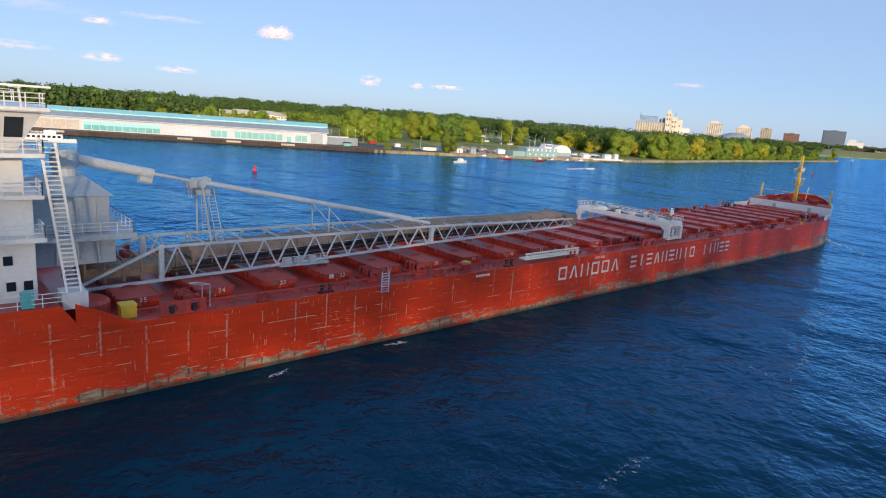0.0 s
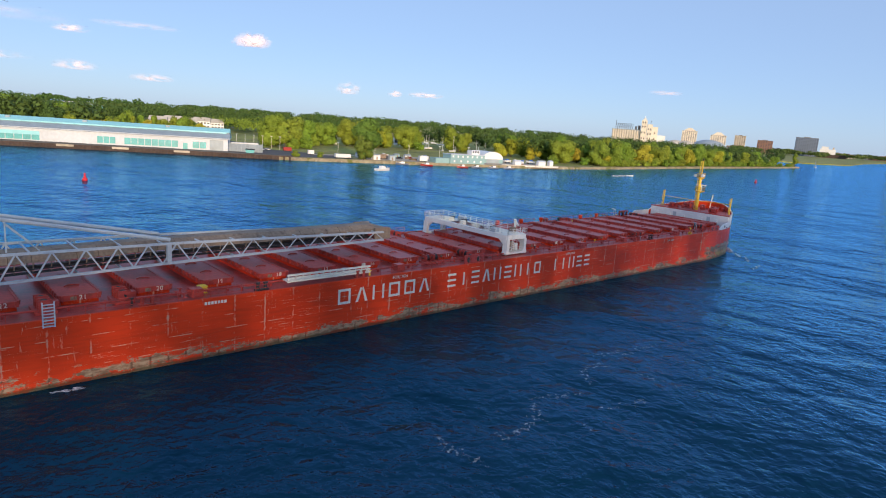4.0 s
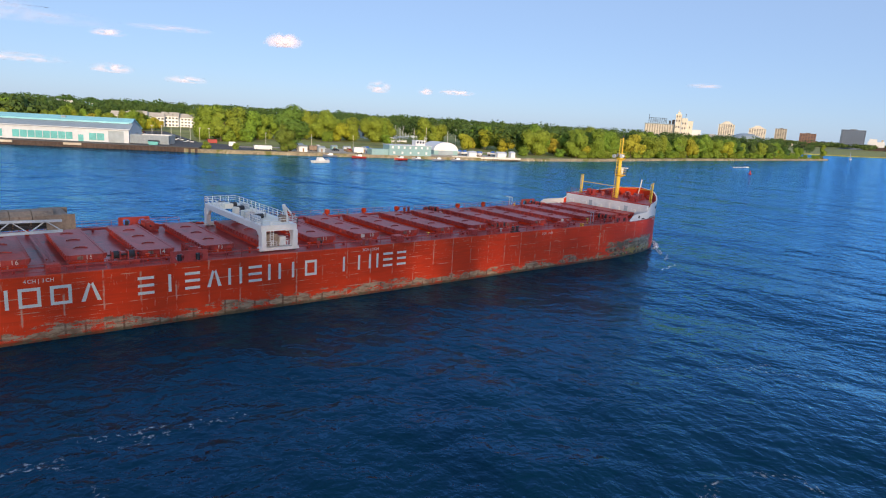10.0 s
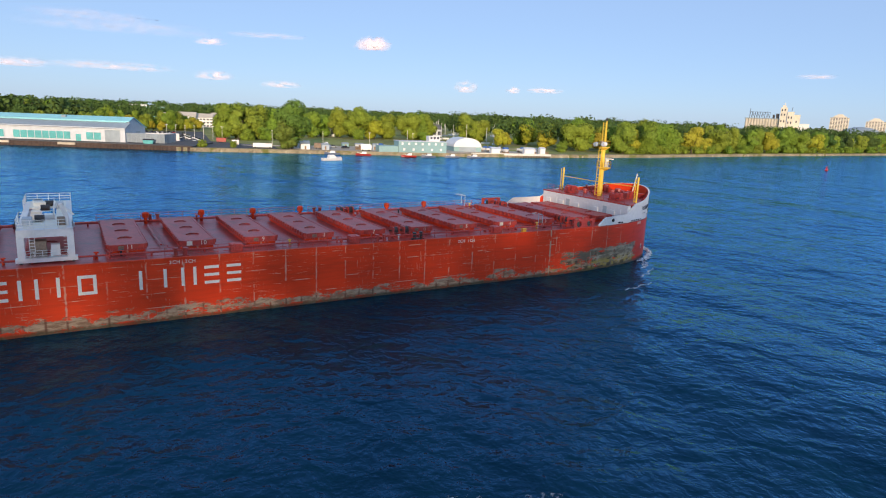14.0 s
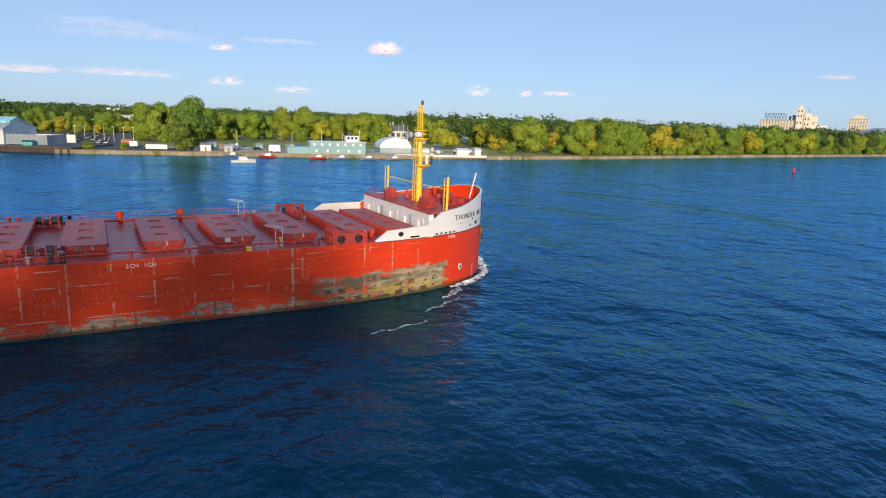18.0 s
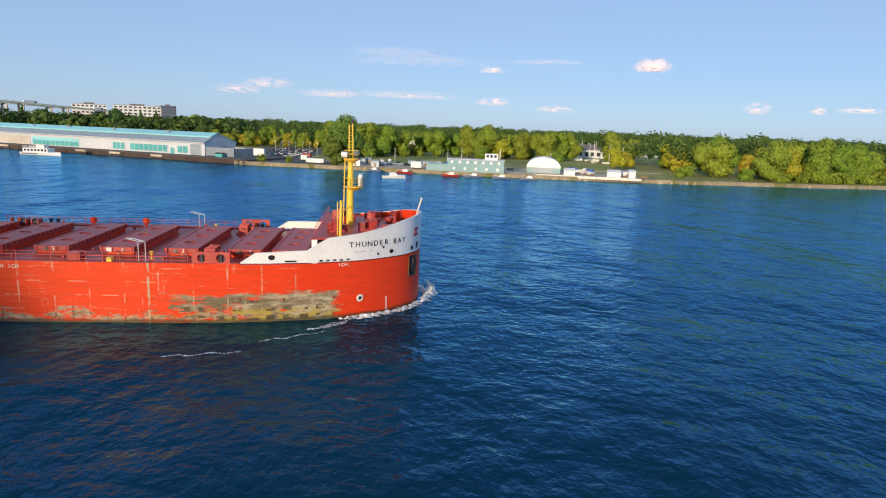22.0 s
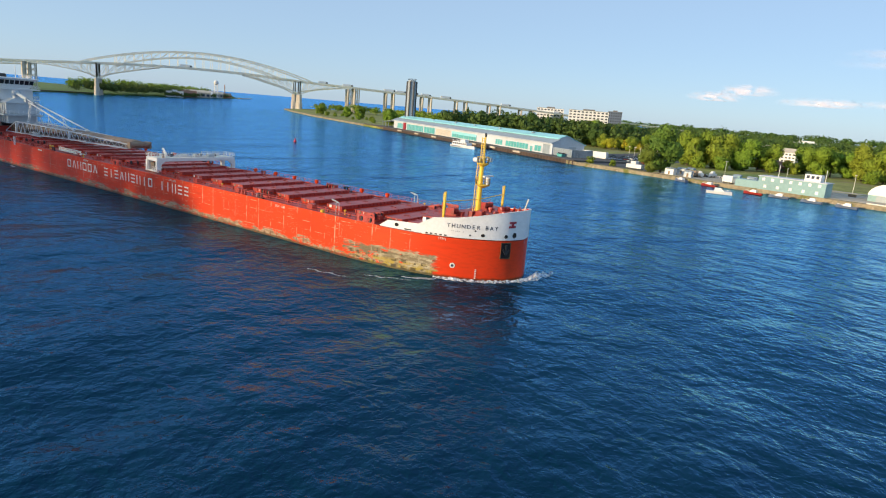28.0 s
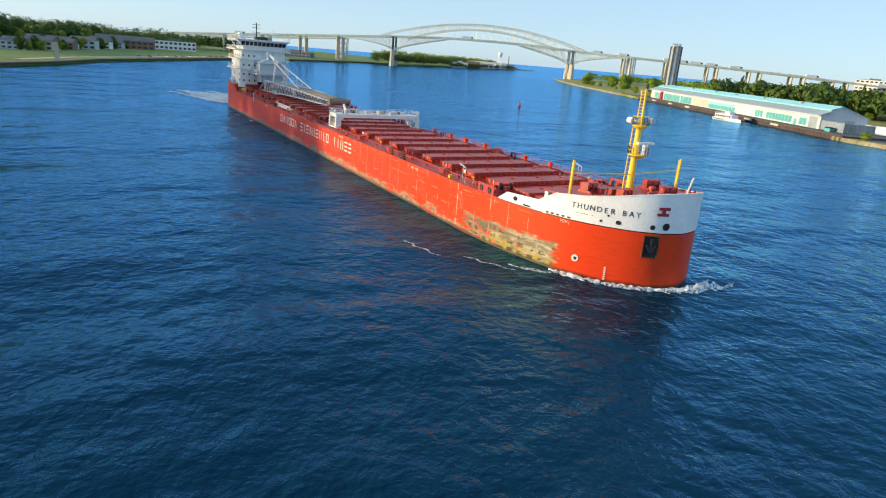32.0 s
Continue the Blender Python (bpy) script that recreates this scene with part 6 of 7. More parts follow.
def building(name, label, category, x, y, z, w, d, h, turn, wall, storeys, cols, roof="flat", roofm="slate", group=""):
    """A walled block with a real grid of windows on the two faces towards the water, and a roof."""
    e = thing(name, label, category, group, at=(x, y, z, turn))
    bm = B()
    box(bm, -w / 2, w / 2, -d / 2, d / 2, -0.5, h)
    part("wall", bm, wall, e)
    bm = B()
    if roof == "flat":
        box(bm, -w / 2 - 0.2, w / 2 + 0.2, -d / 2 - 0.2, d / 2 + 0.2, h, h + 0.6)
        box(bm, -w * 0.15, w * 0.15, -d * 0.2, d * 0.2, h + 0.6, h + 3)
    else:
        r = h + min(w, d) * 0.32
        hexa(bm, [(-w / 2 - 0.5, -d / 2 - 0.5, h), (w / 2 + 0.5, -d / 2 - 0.5, h), (w / 2 + 0.5, d / 2 + 0.5, h), (-w / 2 - 0.5, d / 2 + 0.5, h),
                  (-w / 2 - 0.2, -0.1, r), (w / 2 + 0.2, -0.1, r), (w / 2 + 0.2, 0.1, r), (-w / 2 - 0.2, 0.1, r)])
    part("roof", bm, roofm, e)
    for r in range(storeys):
        z0 = h * (r + 0.25) / storeys
        z1 = h * (r + 0.72) / storeys
        for c in range(cols):
            cx = -w / 2 + w * (c + 0.5) / cols
            ww = w / cols * 0.3
            bm = B()
            box(bm, cx - ww, cx + ww, -d / 2 - 0.08, -d / 2 + 0.05, z0, z1)
            part("window", bm, "pane", e)
    return e


M["cream"] = mat("cream_facade", (0.74, 0.67, 0.55), 0.8, var=0.12, scale=0.05)
gal = thing("grain_elevator", "tall cream grain elevator with silo row and dark rooftop gallery", "silo", at=(2564, 1551, 1.6, -59.3))
for k in range(12):
    bm = B()
    lathe(bm, [(5.2, 0), (5.2, 54), (4.8, 56)], 5 + k * 10.2, 0, 12)
    part("silo_cell", bm, "concrete", gal)
for nm, x0, x1, y0, y1, z1, m in (("silo_roof", -2, 124, -6, 6, 59, "roof_grey"), ("head_tower", 122, 146, -14, 12, 100, "cream"), ("tower_cap", 128, 140, -8, 6, 108, "cream"), ("lift_shaft", 132, 136, -4, 0, 118, "cladding"), ("side_tower", 147, 170, -18, 10, 84, "cream"), ("lower_tower", 171, 192, -12, 10, 74, "cream"), ("annex", 193, 226, -10, 8, 40, "white"), ("machine_room", 96, 104, -4, 4, 72, "dark"), ("machine_room", 108, 119, -4, 4, 76, "dark")):
    bm = B()
    box(bm, x0, x1, y0, y1, 56 if nm in ("silo_roof", "machine_room") else 0, z1)
    if nm != "silo_roof":
        box(bm, x0 - 0.6, x1 + 0.6, y0 - 0.6, y1 + 0.6, z1, z1 + 1.2)
    part(nm, bm, m, gal)
for x0, y, zz in ((125, -14.1, (20, 45, 70, 88)), (135, -14.1, (20, 45, 70, 88)), (150, -18.1, (20, 40, 60)), (160, -18.1, (20, 40, 60)), (178, -12.1, (20, 45))):
    for z in zz:
        bm = B()
        box(bm, x0, x0 + 4, y - 0.3, y + 0.3, z, z + 8)
        part("window", bm, "pane", gal)
for a, b in [((14, 0, 59), (14, 0, 96))] + [((14 + 9 * k, 0, 59), (14 + 9 * k, 0, 82)) for k in range(1, 9)] + [((14 + 9 * k, 0, 82), (23 + 9 * k, 0, 60)) for k in range(8)] + [((14, 0, 82), (88, 0, 82)), ((160, 0, 84), (162, 0, 104))]:
    bm = B()
    bar(bm, a, b, 1.4)
    part("gallery_beam", bm, "dark", gal)
for x, y, w, h, c, st, co in ((2720, 1268, 60, 69, "cream", 14, 7), (2768, 1163, 62, 58, "cream", 12, 7), (2802, 1086, 42, 63, "tan", 13, 5), (2838, 998, 56, 50, "brick", 9, 6), (2888, 858, 78, 72, "navy_wall", 13, 10), (2985, 560, 62, 76, "tan", 13, 6)):
    e = building("apartment_block", "tall %s apartment block on the far waterfront" % {"cream": "cream", "tan": "tan", "brick": "brown brick", "navy_wall": "dark blue glass"}[c], "building", x, y, 1.6, w, 30, h, -66, c, st, co, group="downtown blocks")
    if c == "cream":
        bm = B()
        for k in range(3):
            box(bm, -w * (0.36 - 0.1 * k), w * (0.36 - 0.1 * k), -11 + 2 * k, 12 - 2 * k, h + 0.6 + 4 * k, h + 4.6 + 4 * k)
        part("stepped_top", bm, "cream", e)
lk = thing("laid_up_ship", "white superstructure of a ship laid up at the far quay", "ship", at=(2916, 778, 0.5, -75))
for nm, x0, x1, z0, z1, m in (("hull", -60, 60, -1, 14, "quay"), ("deckhouse", -34, 20, 14, 34, "white"), ("bridge_house", -30, -6, 34, 44, "white"), ("funnel", 8, 14, 34, 42, "tan")):
    bm = B()
    box(bm, x0, x1, -8, 8, z0, z1)
    part(nm, bm, m, lk)
for k in range(26):
    building("shop_row", "low distant waterfront building", "building", 2700 + 40 * k + rng.random() * 30, 1000 - 16 * k + rng.random() * 120, 1.2, 46, 14, 10 + 12 * rng.random(), -75, rng.choice(["tan", "brick", "cladding", "cream"]), 2, 4, "flat", group="distant low buildings")
for x, y, r, h, m in ((2397, 1024, 66, 36, "roof_grey"), (2352, 1130, 44, 27, "concrete"), (2350, 1085, 40, 26, "concrete")):
    bm = B()
    lathe(bm, [(r, 0), (r * 0.92, h * 0.4), (r * 0.66, h * 0.75), (r * 0.3, h * 0.95), (0.5, h)], 0, 0, 24)
    o = part("salt_dome", bm, m)
    o.location = (x, y, 1.5)
    tagged(o, "grey domed storage roof near the point", "dome", "storage domes")
building("hotel_block", "long white hotel block beyond the bridge approach", "building", -182, 1081, 1.6, 52, 18, 37, 24, "white", 7, 8)
building("hotel_block", "white multi-storey block beyond the woods", "building", -114, 1111, 1.6, 76, 18, 38, 23, "white", 7, 10)
building("hotel_annex", "grey glazed annex beside the cream block", "building", -68, 1130, 1.6, 26, 16, 40, 23, "navy_wall", 8, 6)
building("arena", "large pale-roofed arena with blue wall", "building", 293, 885, 1.6, 60, 40, 15, 7, "roof_teal", 1, 5, "flat", "white")
for k, (x, y) in enumerate(((288, 546), (303, 550), (318, 553), (333, 557), (348, 561), (386, 470))):
    building("townhouse", "white townhouse with grey gabled roof", "house", x, y, 1.6, 15, 12, 8.5 + (k % 2), -24 + 6 * (k % 3), "white", 3, 5, "gable", "concrete", group="marina townhouses")
building("boat_shed", "long white boat shed behind the trees", "building", 380, 402, 1.6, 13, 10, 7, -10, "white", 1, 4, "gable", "cladding")
building("marina_store", "long grey marina store with gabled roof", "building", 490, 446, 1.6, 34, 14, 6.5, -12, "cladding", 1, 7, "gable", "slate")
building("cottage", "small brick cottage with orange-brown roof", "house", 333, 374, 1.6, 18, 10, 3.6, 0, "brick", 1, 4, "gable", "brick")
for k in range(10):
    f = k / 9
    building("waterfront_house", "detached house with grey shingled gables facing the river", "house", -185 - 225 * f, -98 + 70 * f + 8 * (k % 2), 1.8, 17 + 3 * (k % 3), 11, 6 + (k % 3), 70, ("grey", "tan", "white", "brick", "grey")[k % 5], 2, 4, "gable", group="waterfront houses")
building("brick_hall", "long red brick hall with gabled roof", "building", -440, -8, 1.8, 62, 16, 9, 80, "brick", 2, 10, "gable")
building("white_office", "white two-storey office on the lawn", "building", -520, 56, 1.8, 50, 16, 11, 82, "white", 2, 9)
building("dark_motel", "dark low building near the bridge foot", "building", -560, 170, 1.8, 80, 18, 8, 42, "brick", 1, 12, "gable")
building("dark_motel", "dark low building near the bridge foot", "building", -640, 250, 1.8, 60, 18, 8, 48, "navy_wall", 2, 9)
for x, y, w, h, c, r, rm in ((-745, 622, 30, 10, "white", "flat", "cladding"), (-805, 690, 30, 8, "brick", "gable", "brick"), (-858, 742, 58, 10, "tan", "gable", "concrete"), (-905, 800, 24, 7, "white", "gable", "white"), (-955, 850, 46, 9, "tan", "gable", "concrete"), (-1035, 945, 22, 6, "brick", "gable", "slate")):
    building("waterworks", {"white": "white", "brick": "red brick", "tan": "tan"}[c] + " low works building on the far point", "building", x, y, 1.8, w, 16, h, 55, c, 1, 6, r, rm, group="waterworks")
bm = B()
bar(bm, (-1085, 1020, 1.2), (-1190, 1140, 1.2), 5.0, 1.4)
tagged(part("jetty", bm, "concrete"), "low pale concrete jetty off the far point", "jetty")
wt = thing("water_tower", "white water tower on the far point", "tower", at=(-925, 838, 1.8, 0))
bm = B()
lathe(bm, [(1.5, 29), (5.0, 31.5), (5.6, 35.5), (4.2, 38.5), (0.4, 39.5)], 0, 0, 16)
part("tank", bm, "white", wt)
for k in range(5):
    bm = B()
    t = 2 * math.pi * k / 5
    bar(bm, (5 * math.cos(t), 5 * math.sin(t), 0), (4 * math.cos(t), 4 * math.sin(t), 31.5), 0.8)
    part("leg", bm, "white", wt)
bm = B()
bar(bm, (-1000, 915, 0), (-1000, 915, 34), 2.0, sides=8)
tagged(part("chimney", bm, "brick"), "dark thin chimney on the far point", "chimney")
bm = B()
box(bm, -1.3, 1.3, -1.3, 1.3, 0, 9)
o = part("stone_pillar", bm, "tan")
o.location = (-42, -68, 1.8)
tagged(o, "pale stone pillar on the lawn at the water", "monument")
for nm, lb, pts, mt in (("promenade", "pale path along the far lawn", [(-30, -84), (-100, -58), (-288, 50), (-291, 45), (-102, -63), (-32, -89)], "gravel"), ("seawall", "dark sea wall of the far bank", [(30, -94), (-20, -69), (-90, -44), (-165, -3), (-285, 67), (-440, 181), (-576, 321), (-640, 431), (-641, 429), (-577, 318), (-441, 178), (-286, 64), (-166, -6), (-91, -47), (-21, -72), (29, -97)], "quay")):
    slab(nm, lb, pts, 1.95 if nm == "promenade" else 2.1, mt)

# boatyard
ts = thing("boathouse", "pale teal two-storey boathouse with white upper cabin", "building", at=(366, 217, 1.6, -10))
bm = B()
box(bm, -14, 12, -4, 5, 0, 5.6)
part("wall", bm, "teal_wall", ts)
bm = B()
box(bm, -14.3, 12.3, -4.3, 5.3, 5.6, 5.9)
part("roof", bm, "cladding", ts)
bm = B()
box(bm, 3, 9, -2, 3, 5.9, 8.6)
part("upper_cabin", bm, "white", ts)
bm = B()
box(bm, -24, -14, -3, 4, 0, 3.2)
part("side_wing", bm, "teal_wall", ts)
for x, z in [(-12 + 3.6 * k, 3.9) for k in range(7)] + [(-11 + 5 * k, 1.0) for k in range(5)] + [(4.2, 7), (6.0, 7), (7.8, 7)]:
    bm = B()
    y = -4.05 if z < 6 else -2.05
    box(bm, x - 0.55, x + 0.55, y - 0.05, y + 0.05, z, z + 1.2)
    part("window", bm, "white" if z < 6 else "pane", ts)
bm = B()
for x in (-8, 10):
    bar(bm, (x, 1, 5.9), (x, 1, 11), 0.15)
part("aerial", bm, "white", ts)
dm = thing("arched_shed", "white arched-roof shed with teal end wall", "shed", at=(401, 233, 1.6, -14))
prof = [(8.2 * math.cos(math.pi * k / 12), 2.6 + 5.0 * math.sin(math.pi * k / 12)) for k in range(13)]
bm = B()
f = [bm.verts.new((x, -9, z)) for x, z in prof]
g = [bm.verts.new((x, 9, z)) for x, z in prof]
for k in range(12):
    bm.faces.new((f[k], f[k + 1], g[k + 1], g[k]))
bm.faces.new(f)
bm.faces.new(g[::-1])
part("arched_roof", bm, "white", dm)
bm = B()
box(bm, -8, 8, -8.9, 8.9, 0, 2.6)
part("base_wall", bm, "teal_wall", dm)
bm = B()
box(bm, -5, 5, -9.05, -8.95, 0.1, 2.5)
part("sliding_door", bm, "roof_grey", dm)
wf = thing("wharf", "long pale timber wharf on dark piles", "wharf", at=(392, 211, 0, -13.5))
bm = B()
box(bm, 0, 47, -1.5, 5, 1.2, 2.0)
part("wharf_deck", bm, "gravel", wf)
bm = B()
box(bm, 0, 47, -1.75, -1.5, 1.0, 2.1)
part("wharf_beam", bm, "letter", wf)
for k in range(30):
    bm = B()
    bar(bm, (0.6 + 1.58 * k, -1.4, -1), (0.6 + 1.58 * k, -1.4, 1.2), 0.4, sides=6)
    part("pile", bm, "quay", wf)
for x, w, h in ((16, 5, 2.2), (36, 6, 2.4), (44, 3, 2.8)):
    e = thing("dock_hut", "small white hut on the wharf", "hut", "dock huts", at=(392 + x * 0.972, 214 - x * 0.233, 2.0, -13.5))
    bm = B()
    box(bm, -w / 2, w / 2, -1.5, 1.5, 0, h)
    part("wall", bm, "white", e)
    bm = B()
    hexa(bm, [(-w / 2 - 0.3, -1.8, h), (w / 2 + 0.3, -1.8, h), (w / 2 + 0.3, 1.8, h), (-w / 2 - 0.3, 1.8, h), (-w / 2, -0.1, h + 1), (w / 2, -0.1, h + 1), (w / 2, 0.1, h + 1), (-w / 2, 0.1, h + 1)])
    part("roof", bm, "cladding", e)


def boat_hull(bm, length, beam, depth):
    n = 9
    rings = []
    for k in range(n):
        f = k / (n - 1)
        x = -length / 2 + length * f
        w = beam / 2 * (1 - max(0, (f - 0.45) / 0.55) ** 2.2) * (0.9 + 0.1 * min(1, f * 3))
        sheer = depth * (1 + 0.35 * f * f)
        rings.append([bm.verts.new(p) for p in ((x, -w, sheer), (x + 0.02 * length * f, -w * 0.75, 0.05), (x + 0.02 * length * f, 0, -0.4 * depth), (x + 0.02 * length * f, w * 0.75, 0.05), (x, w, sheer))])
    for a, b in zip(rings, rings[1:]):
        for k in range(4):
            bm.faces.new((a[k], b[k], b[k + 1], a[k + 1]))
        bm.faces.new((a[4], b[4], b[0], a[0]))
    bm.faces.new(rings[0])


def motor_boat(name, label, x, y, turn, length, hullm="white", group="", cabin=True):
    e = thing(name, label, "boat", group, at=(x, y, 0, turn))
    bm = B()
    boat_hull(bm, length, length * 0.32, length * 0.11)
    part("hull", bm, hullm, e)
    if cabin:
        bm = B()
        h = length * 0.11
        hexa(bm, [(-length * 0.2, -length * 0.11, h), (length * 0.22, -length * 0.1, h), (length * 0.22, length * 0.1, h), (-length * 0.2, length * 0.11, h),
                  (-length * 0.18, -length * 0.09, h * 2.3), (length * 0.06, -length * 0.08, h * 2.3), (length * 0.06, length * 0.08, h * 2.3), (-length * 0.18, length * 0.09, h * 2.3)])
        part("cabin", bm, "white", e)
        bm = B()
        hexa(bm, [(length * 0.1, -length * 0.085, h * 1.5), (length * 0.17, -length * 0.085, h * 1.5), (length * 0.17, length * 0.085, h * 1.5), (length * 0.1, length * 0.085, h * 1.5),
                  (length * 0.075, -length * 0.08, h * 2.25), (length * 0.1, -length * 0.08, h * 2.25), (length * 0.1, length * 0.08, h * 2.25), (length * 0.075, length * 0.08, h * 2.25)])
        part("windscreen", bm, "glass", e)
        bm = B()
        rails(bm, [(length * 0.2, -length * 0.12, h * 1.1), (length * 0.42, -0.05 * length, h * 1.25), (length * 0.42, 0.05 * length, h * 1.25), (length * 0.2, length * 0.12, h * 1.1)], h * 0.5, 1.2, 0.05, 1)
        part("bow_rail", bm, "white", e)
    return e


cruiser = motor_boat("cabin_cruiser", "white cabin cruiser drifting near the far bank", 266, 185, 8, 9.5)
M["wetred"] = mat("red_boot_paint", (0.35, 0.03, 0.02), 0.4)
for x, y, a in ((352, 205, 170), (362, 203, 175), (374, 200, 172), (386, 198, 168), (332, 215, 160), (318, 221, 150)):
    motor_boat("work_boat", "small docked work boat with white cabin", x, y, a, 7.5, "navy_wall" if x % 4 else "wetred", "docked boats")
ferry = thing("tour_boat", "white and blue tour boat with upper deck", "boat", at=(90, 262, 0, 175))
bm = B()
boat_hull(bm, 21, 5.5, 1.3)
part("hull", bm, "white", ferry)
bm = B()
box(bm, -8.5, 5.5, -2.3, 2.3, 1.3, 3.5)
part("saloon", bm, "white", ferry)
bm = B()
box(bm, -1.5, 3.0, -1.6, 1.6, 3.6, 5.2)
part("wheelhouse", bm, "white", ferry)
for sgy in (-1, 1):
    for k in range(7):
        bm = B()
        box(bm, -7.8 + k * 1.9, -6.6 + k * 1.9, sgy * 2.32 - 0.03, sgy * 2.32 + 0.03, 2.0, 3.0)
        part("window", bm, "glass", ferry)
    bm = B()
    box(bm, -9, 0, sgy * 2.62 - 0.04, sgy * 2.62 + 0.04, 0.5, 1.0)
    part("blue_stripe", bm, "navy_wall", ferry)
bm = B()
rails(bm, [(-8.5, -2.2, 3.55), (-1.5, -2.2, 3.55)], 1.0, 1.2, 0.06)
rails(bm, [(-8.5, 2.2, 3.55), (-1.5, 2.2, 3.55)], 1.0, 1.2, 0.06)
part("railing", bm, "white", ferry)
speedboat = motor_boat("speedboat", "small white speedboat throwing a wake", 340, 155, 0, 6, "white", "", False)
sail = thing("sailboat", "small distant sailboat with a white sail", "boat", at=(1172, 272, 0, 40))
bm = B()
boat_hull(bm, 8, 2.4, 0.9)
part("hull", bm, "white", sail)
bm = B()
hexa(bm, [(-3, -0.04, 1.6), (0.8, -0.04, 1.6), (0.8, 0.04, 1.6), (-3, 0.04, 1.6), (0.6, -0.03, 10.5), (0.8, -0.03, 10.5), (0.8, 0.03, 10.5), (0.6, 0.03, 10.5)])
part("sail", bm, "white", sail)


def buoy(x, y):
    e = thing("channel_buoy", "red conical channel buoy afloat", "buoy", "channel buoys", at=(x, y, 0, 0))
    e.scale = (0.65, 0.65, 0.65)
    bm = B()
    lathe(bm, [(1.1, -0.6), (1.2, 0.2), (1.15, 0.9), (0.7, 1.1)], 0, 0, 14)
    part("float", bm, "buoy_red", e)
    bm = B()
    lathe(bm, [(0.7, 1.1), (0.35, 2.6), (0.3, 3.0)], 0, 0, 10)
    lathe(bm, [(0.45, 3.0), (0.4, 3.4), (0.05, 3.6)], 0, 0, 10)
    part("topmark", bm, "buoy_red", e)


M["buoy_red"] = mat("buoy_red_paint", (0.65, 0.02, 0.03), 0.4)
buoy(134, 149)
buoy(556, 113)

# marina masts and boats ashore
for k in range(36):
    x, y = (500 + rng.random() * 90, 455 + rng.random() * 60) if k < 24 else (462 + rng.random() * 16, 300 + rng.random() * 130)
    e = thing("moored_yacht", "white yacht with bare mast in the marina", "boat", "marina yachts", at=(x, y, 1.5, rng.random() * 360))
    bm = B()
    boat_hull(bm, 8, 2.6, 1.2)
    part("hull", bm, "white", e)
    bm = B()
    bar(bm, (0.5, 0, 1), (0.5, 0, 12 + 3 * rng.random()), 0.22)
    part("mast", bm, "white", e)


def car(x, y, turn, m):
    e = thing("parked_car", {"white": "white", "dark": "black", "grey": "silver-grey", "wetred": "red", "yellow": "yellow"}[m] + " car parked on the lot", "car", "parked cars", at=(x, y, 1.68, turn))
    bm = B()
    box(bm, -2.2, 2.2, -0.88, 0.88, 0.3, 0.85)
    bmesh.ops.bevel(bm, geom=list(bm.edges), offset=0.12, segments=1, affect="EDGES")
    part("body", bm, m, e)
    bm = B()
    hexa(bm, [(-1.7, -0.82, 0.84), (1.1, -0.82, 0.84), (1.1, 0.82, 0.84), (-1.7, 0.82, 0.84), (-1.2, -0.65, 1.45), (0.4, -0.65, 1.45), (0.4, 0.65, 1.45), (-1.2, 0.65, 1.45)])
    part("cabin", bm, "glass", e)
    for wx in (-1.35, 1.35):
        for wy in (-0.85, 0.85):
            bm = B()
            bar(bm, (wx, wy - 0.1, 0.32), (wx, wy + 0.1, 0.32), 0.64, sides=8)
            part("wheel", bm, "dark", e)


for r in range(11):
    for k in range(8):
        if rng.random() < 0.72:
            car(248 + k * 3.4 + (r - 5) * 0.4, 300 + r * 10.5 - k * 0.8, 80 + rng.random() * 6, rng.choice(["white", "dark", "grey", "wetred", "white", "dark", "yellow" if r == 1 and k == 4 else "grey"]))
for x, y, a, m in ((322, 246, 20, "dark"), (334, 244, 10, "dark"), (344, 247, 170, "wetred"), (352, 242, 5, "white"), (330, 252, 0, "grey"), (312, 252, 30, "white"), (410, 246, 0, "white"), (420, 244, 90, "grey")):
    car(x, y, a, m)
for k in range(14):
    car(-190 - 14 * k, -12 + 8.6 * k, 32, rng.choice(["white", "dark", "grey"]))
for x, y, w, d, h, m, lb in ((249, 283, 16, 3, 4.6, "white", "long white semi-trailer beside the shed"), (279, 287, 5, 2.4, 2.6, "wetred", "red cargo trailer on the lot"), (289, 240, 9, 2.8, 2.5, "white", "long low white trailer on the bank"), (281, 262, 3.5, 2.6, 2.8, "white", "small white box trailer by the road"), (318, 240, 5, 3, 3, "belt", "brown timber stack in the yard"), (338, 226, 5, 4, 3.4, "white", "white dock house at the water")):
    e = thing("trailer", lb, "container", "yard containers", at=(x, y, 1.66, -24 + rng.random() * 20))
    bm = B()
    box(bm, -w / 2, w / 2, -d / 2, d / 2, 0.5, h)
    bmesh.ops.bevel(bm, geom=list(bm.edges), offset=0.08, segments=1, affect="EDGES")
    part("box_body", bm, m, e)
    for wx in (-w / 2 + 1, w / 2 - 1):
        bm = B()
        bar(bm, (wx, -d / 2, 0.4), (wx, d / 2, 0.4), 0.8, sides=8)
        part("axle", bm, "dark", e)
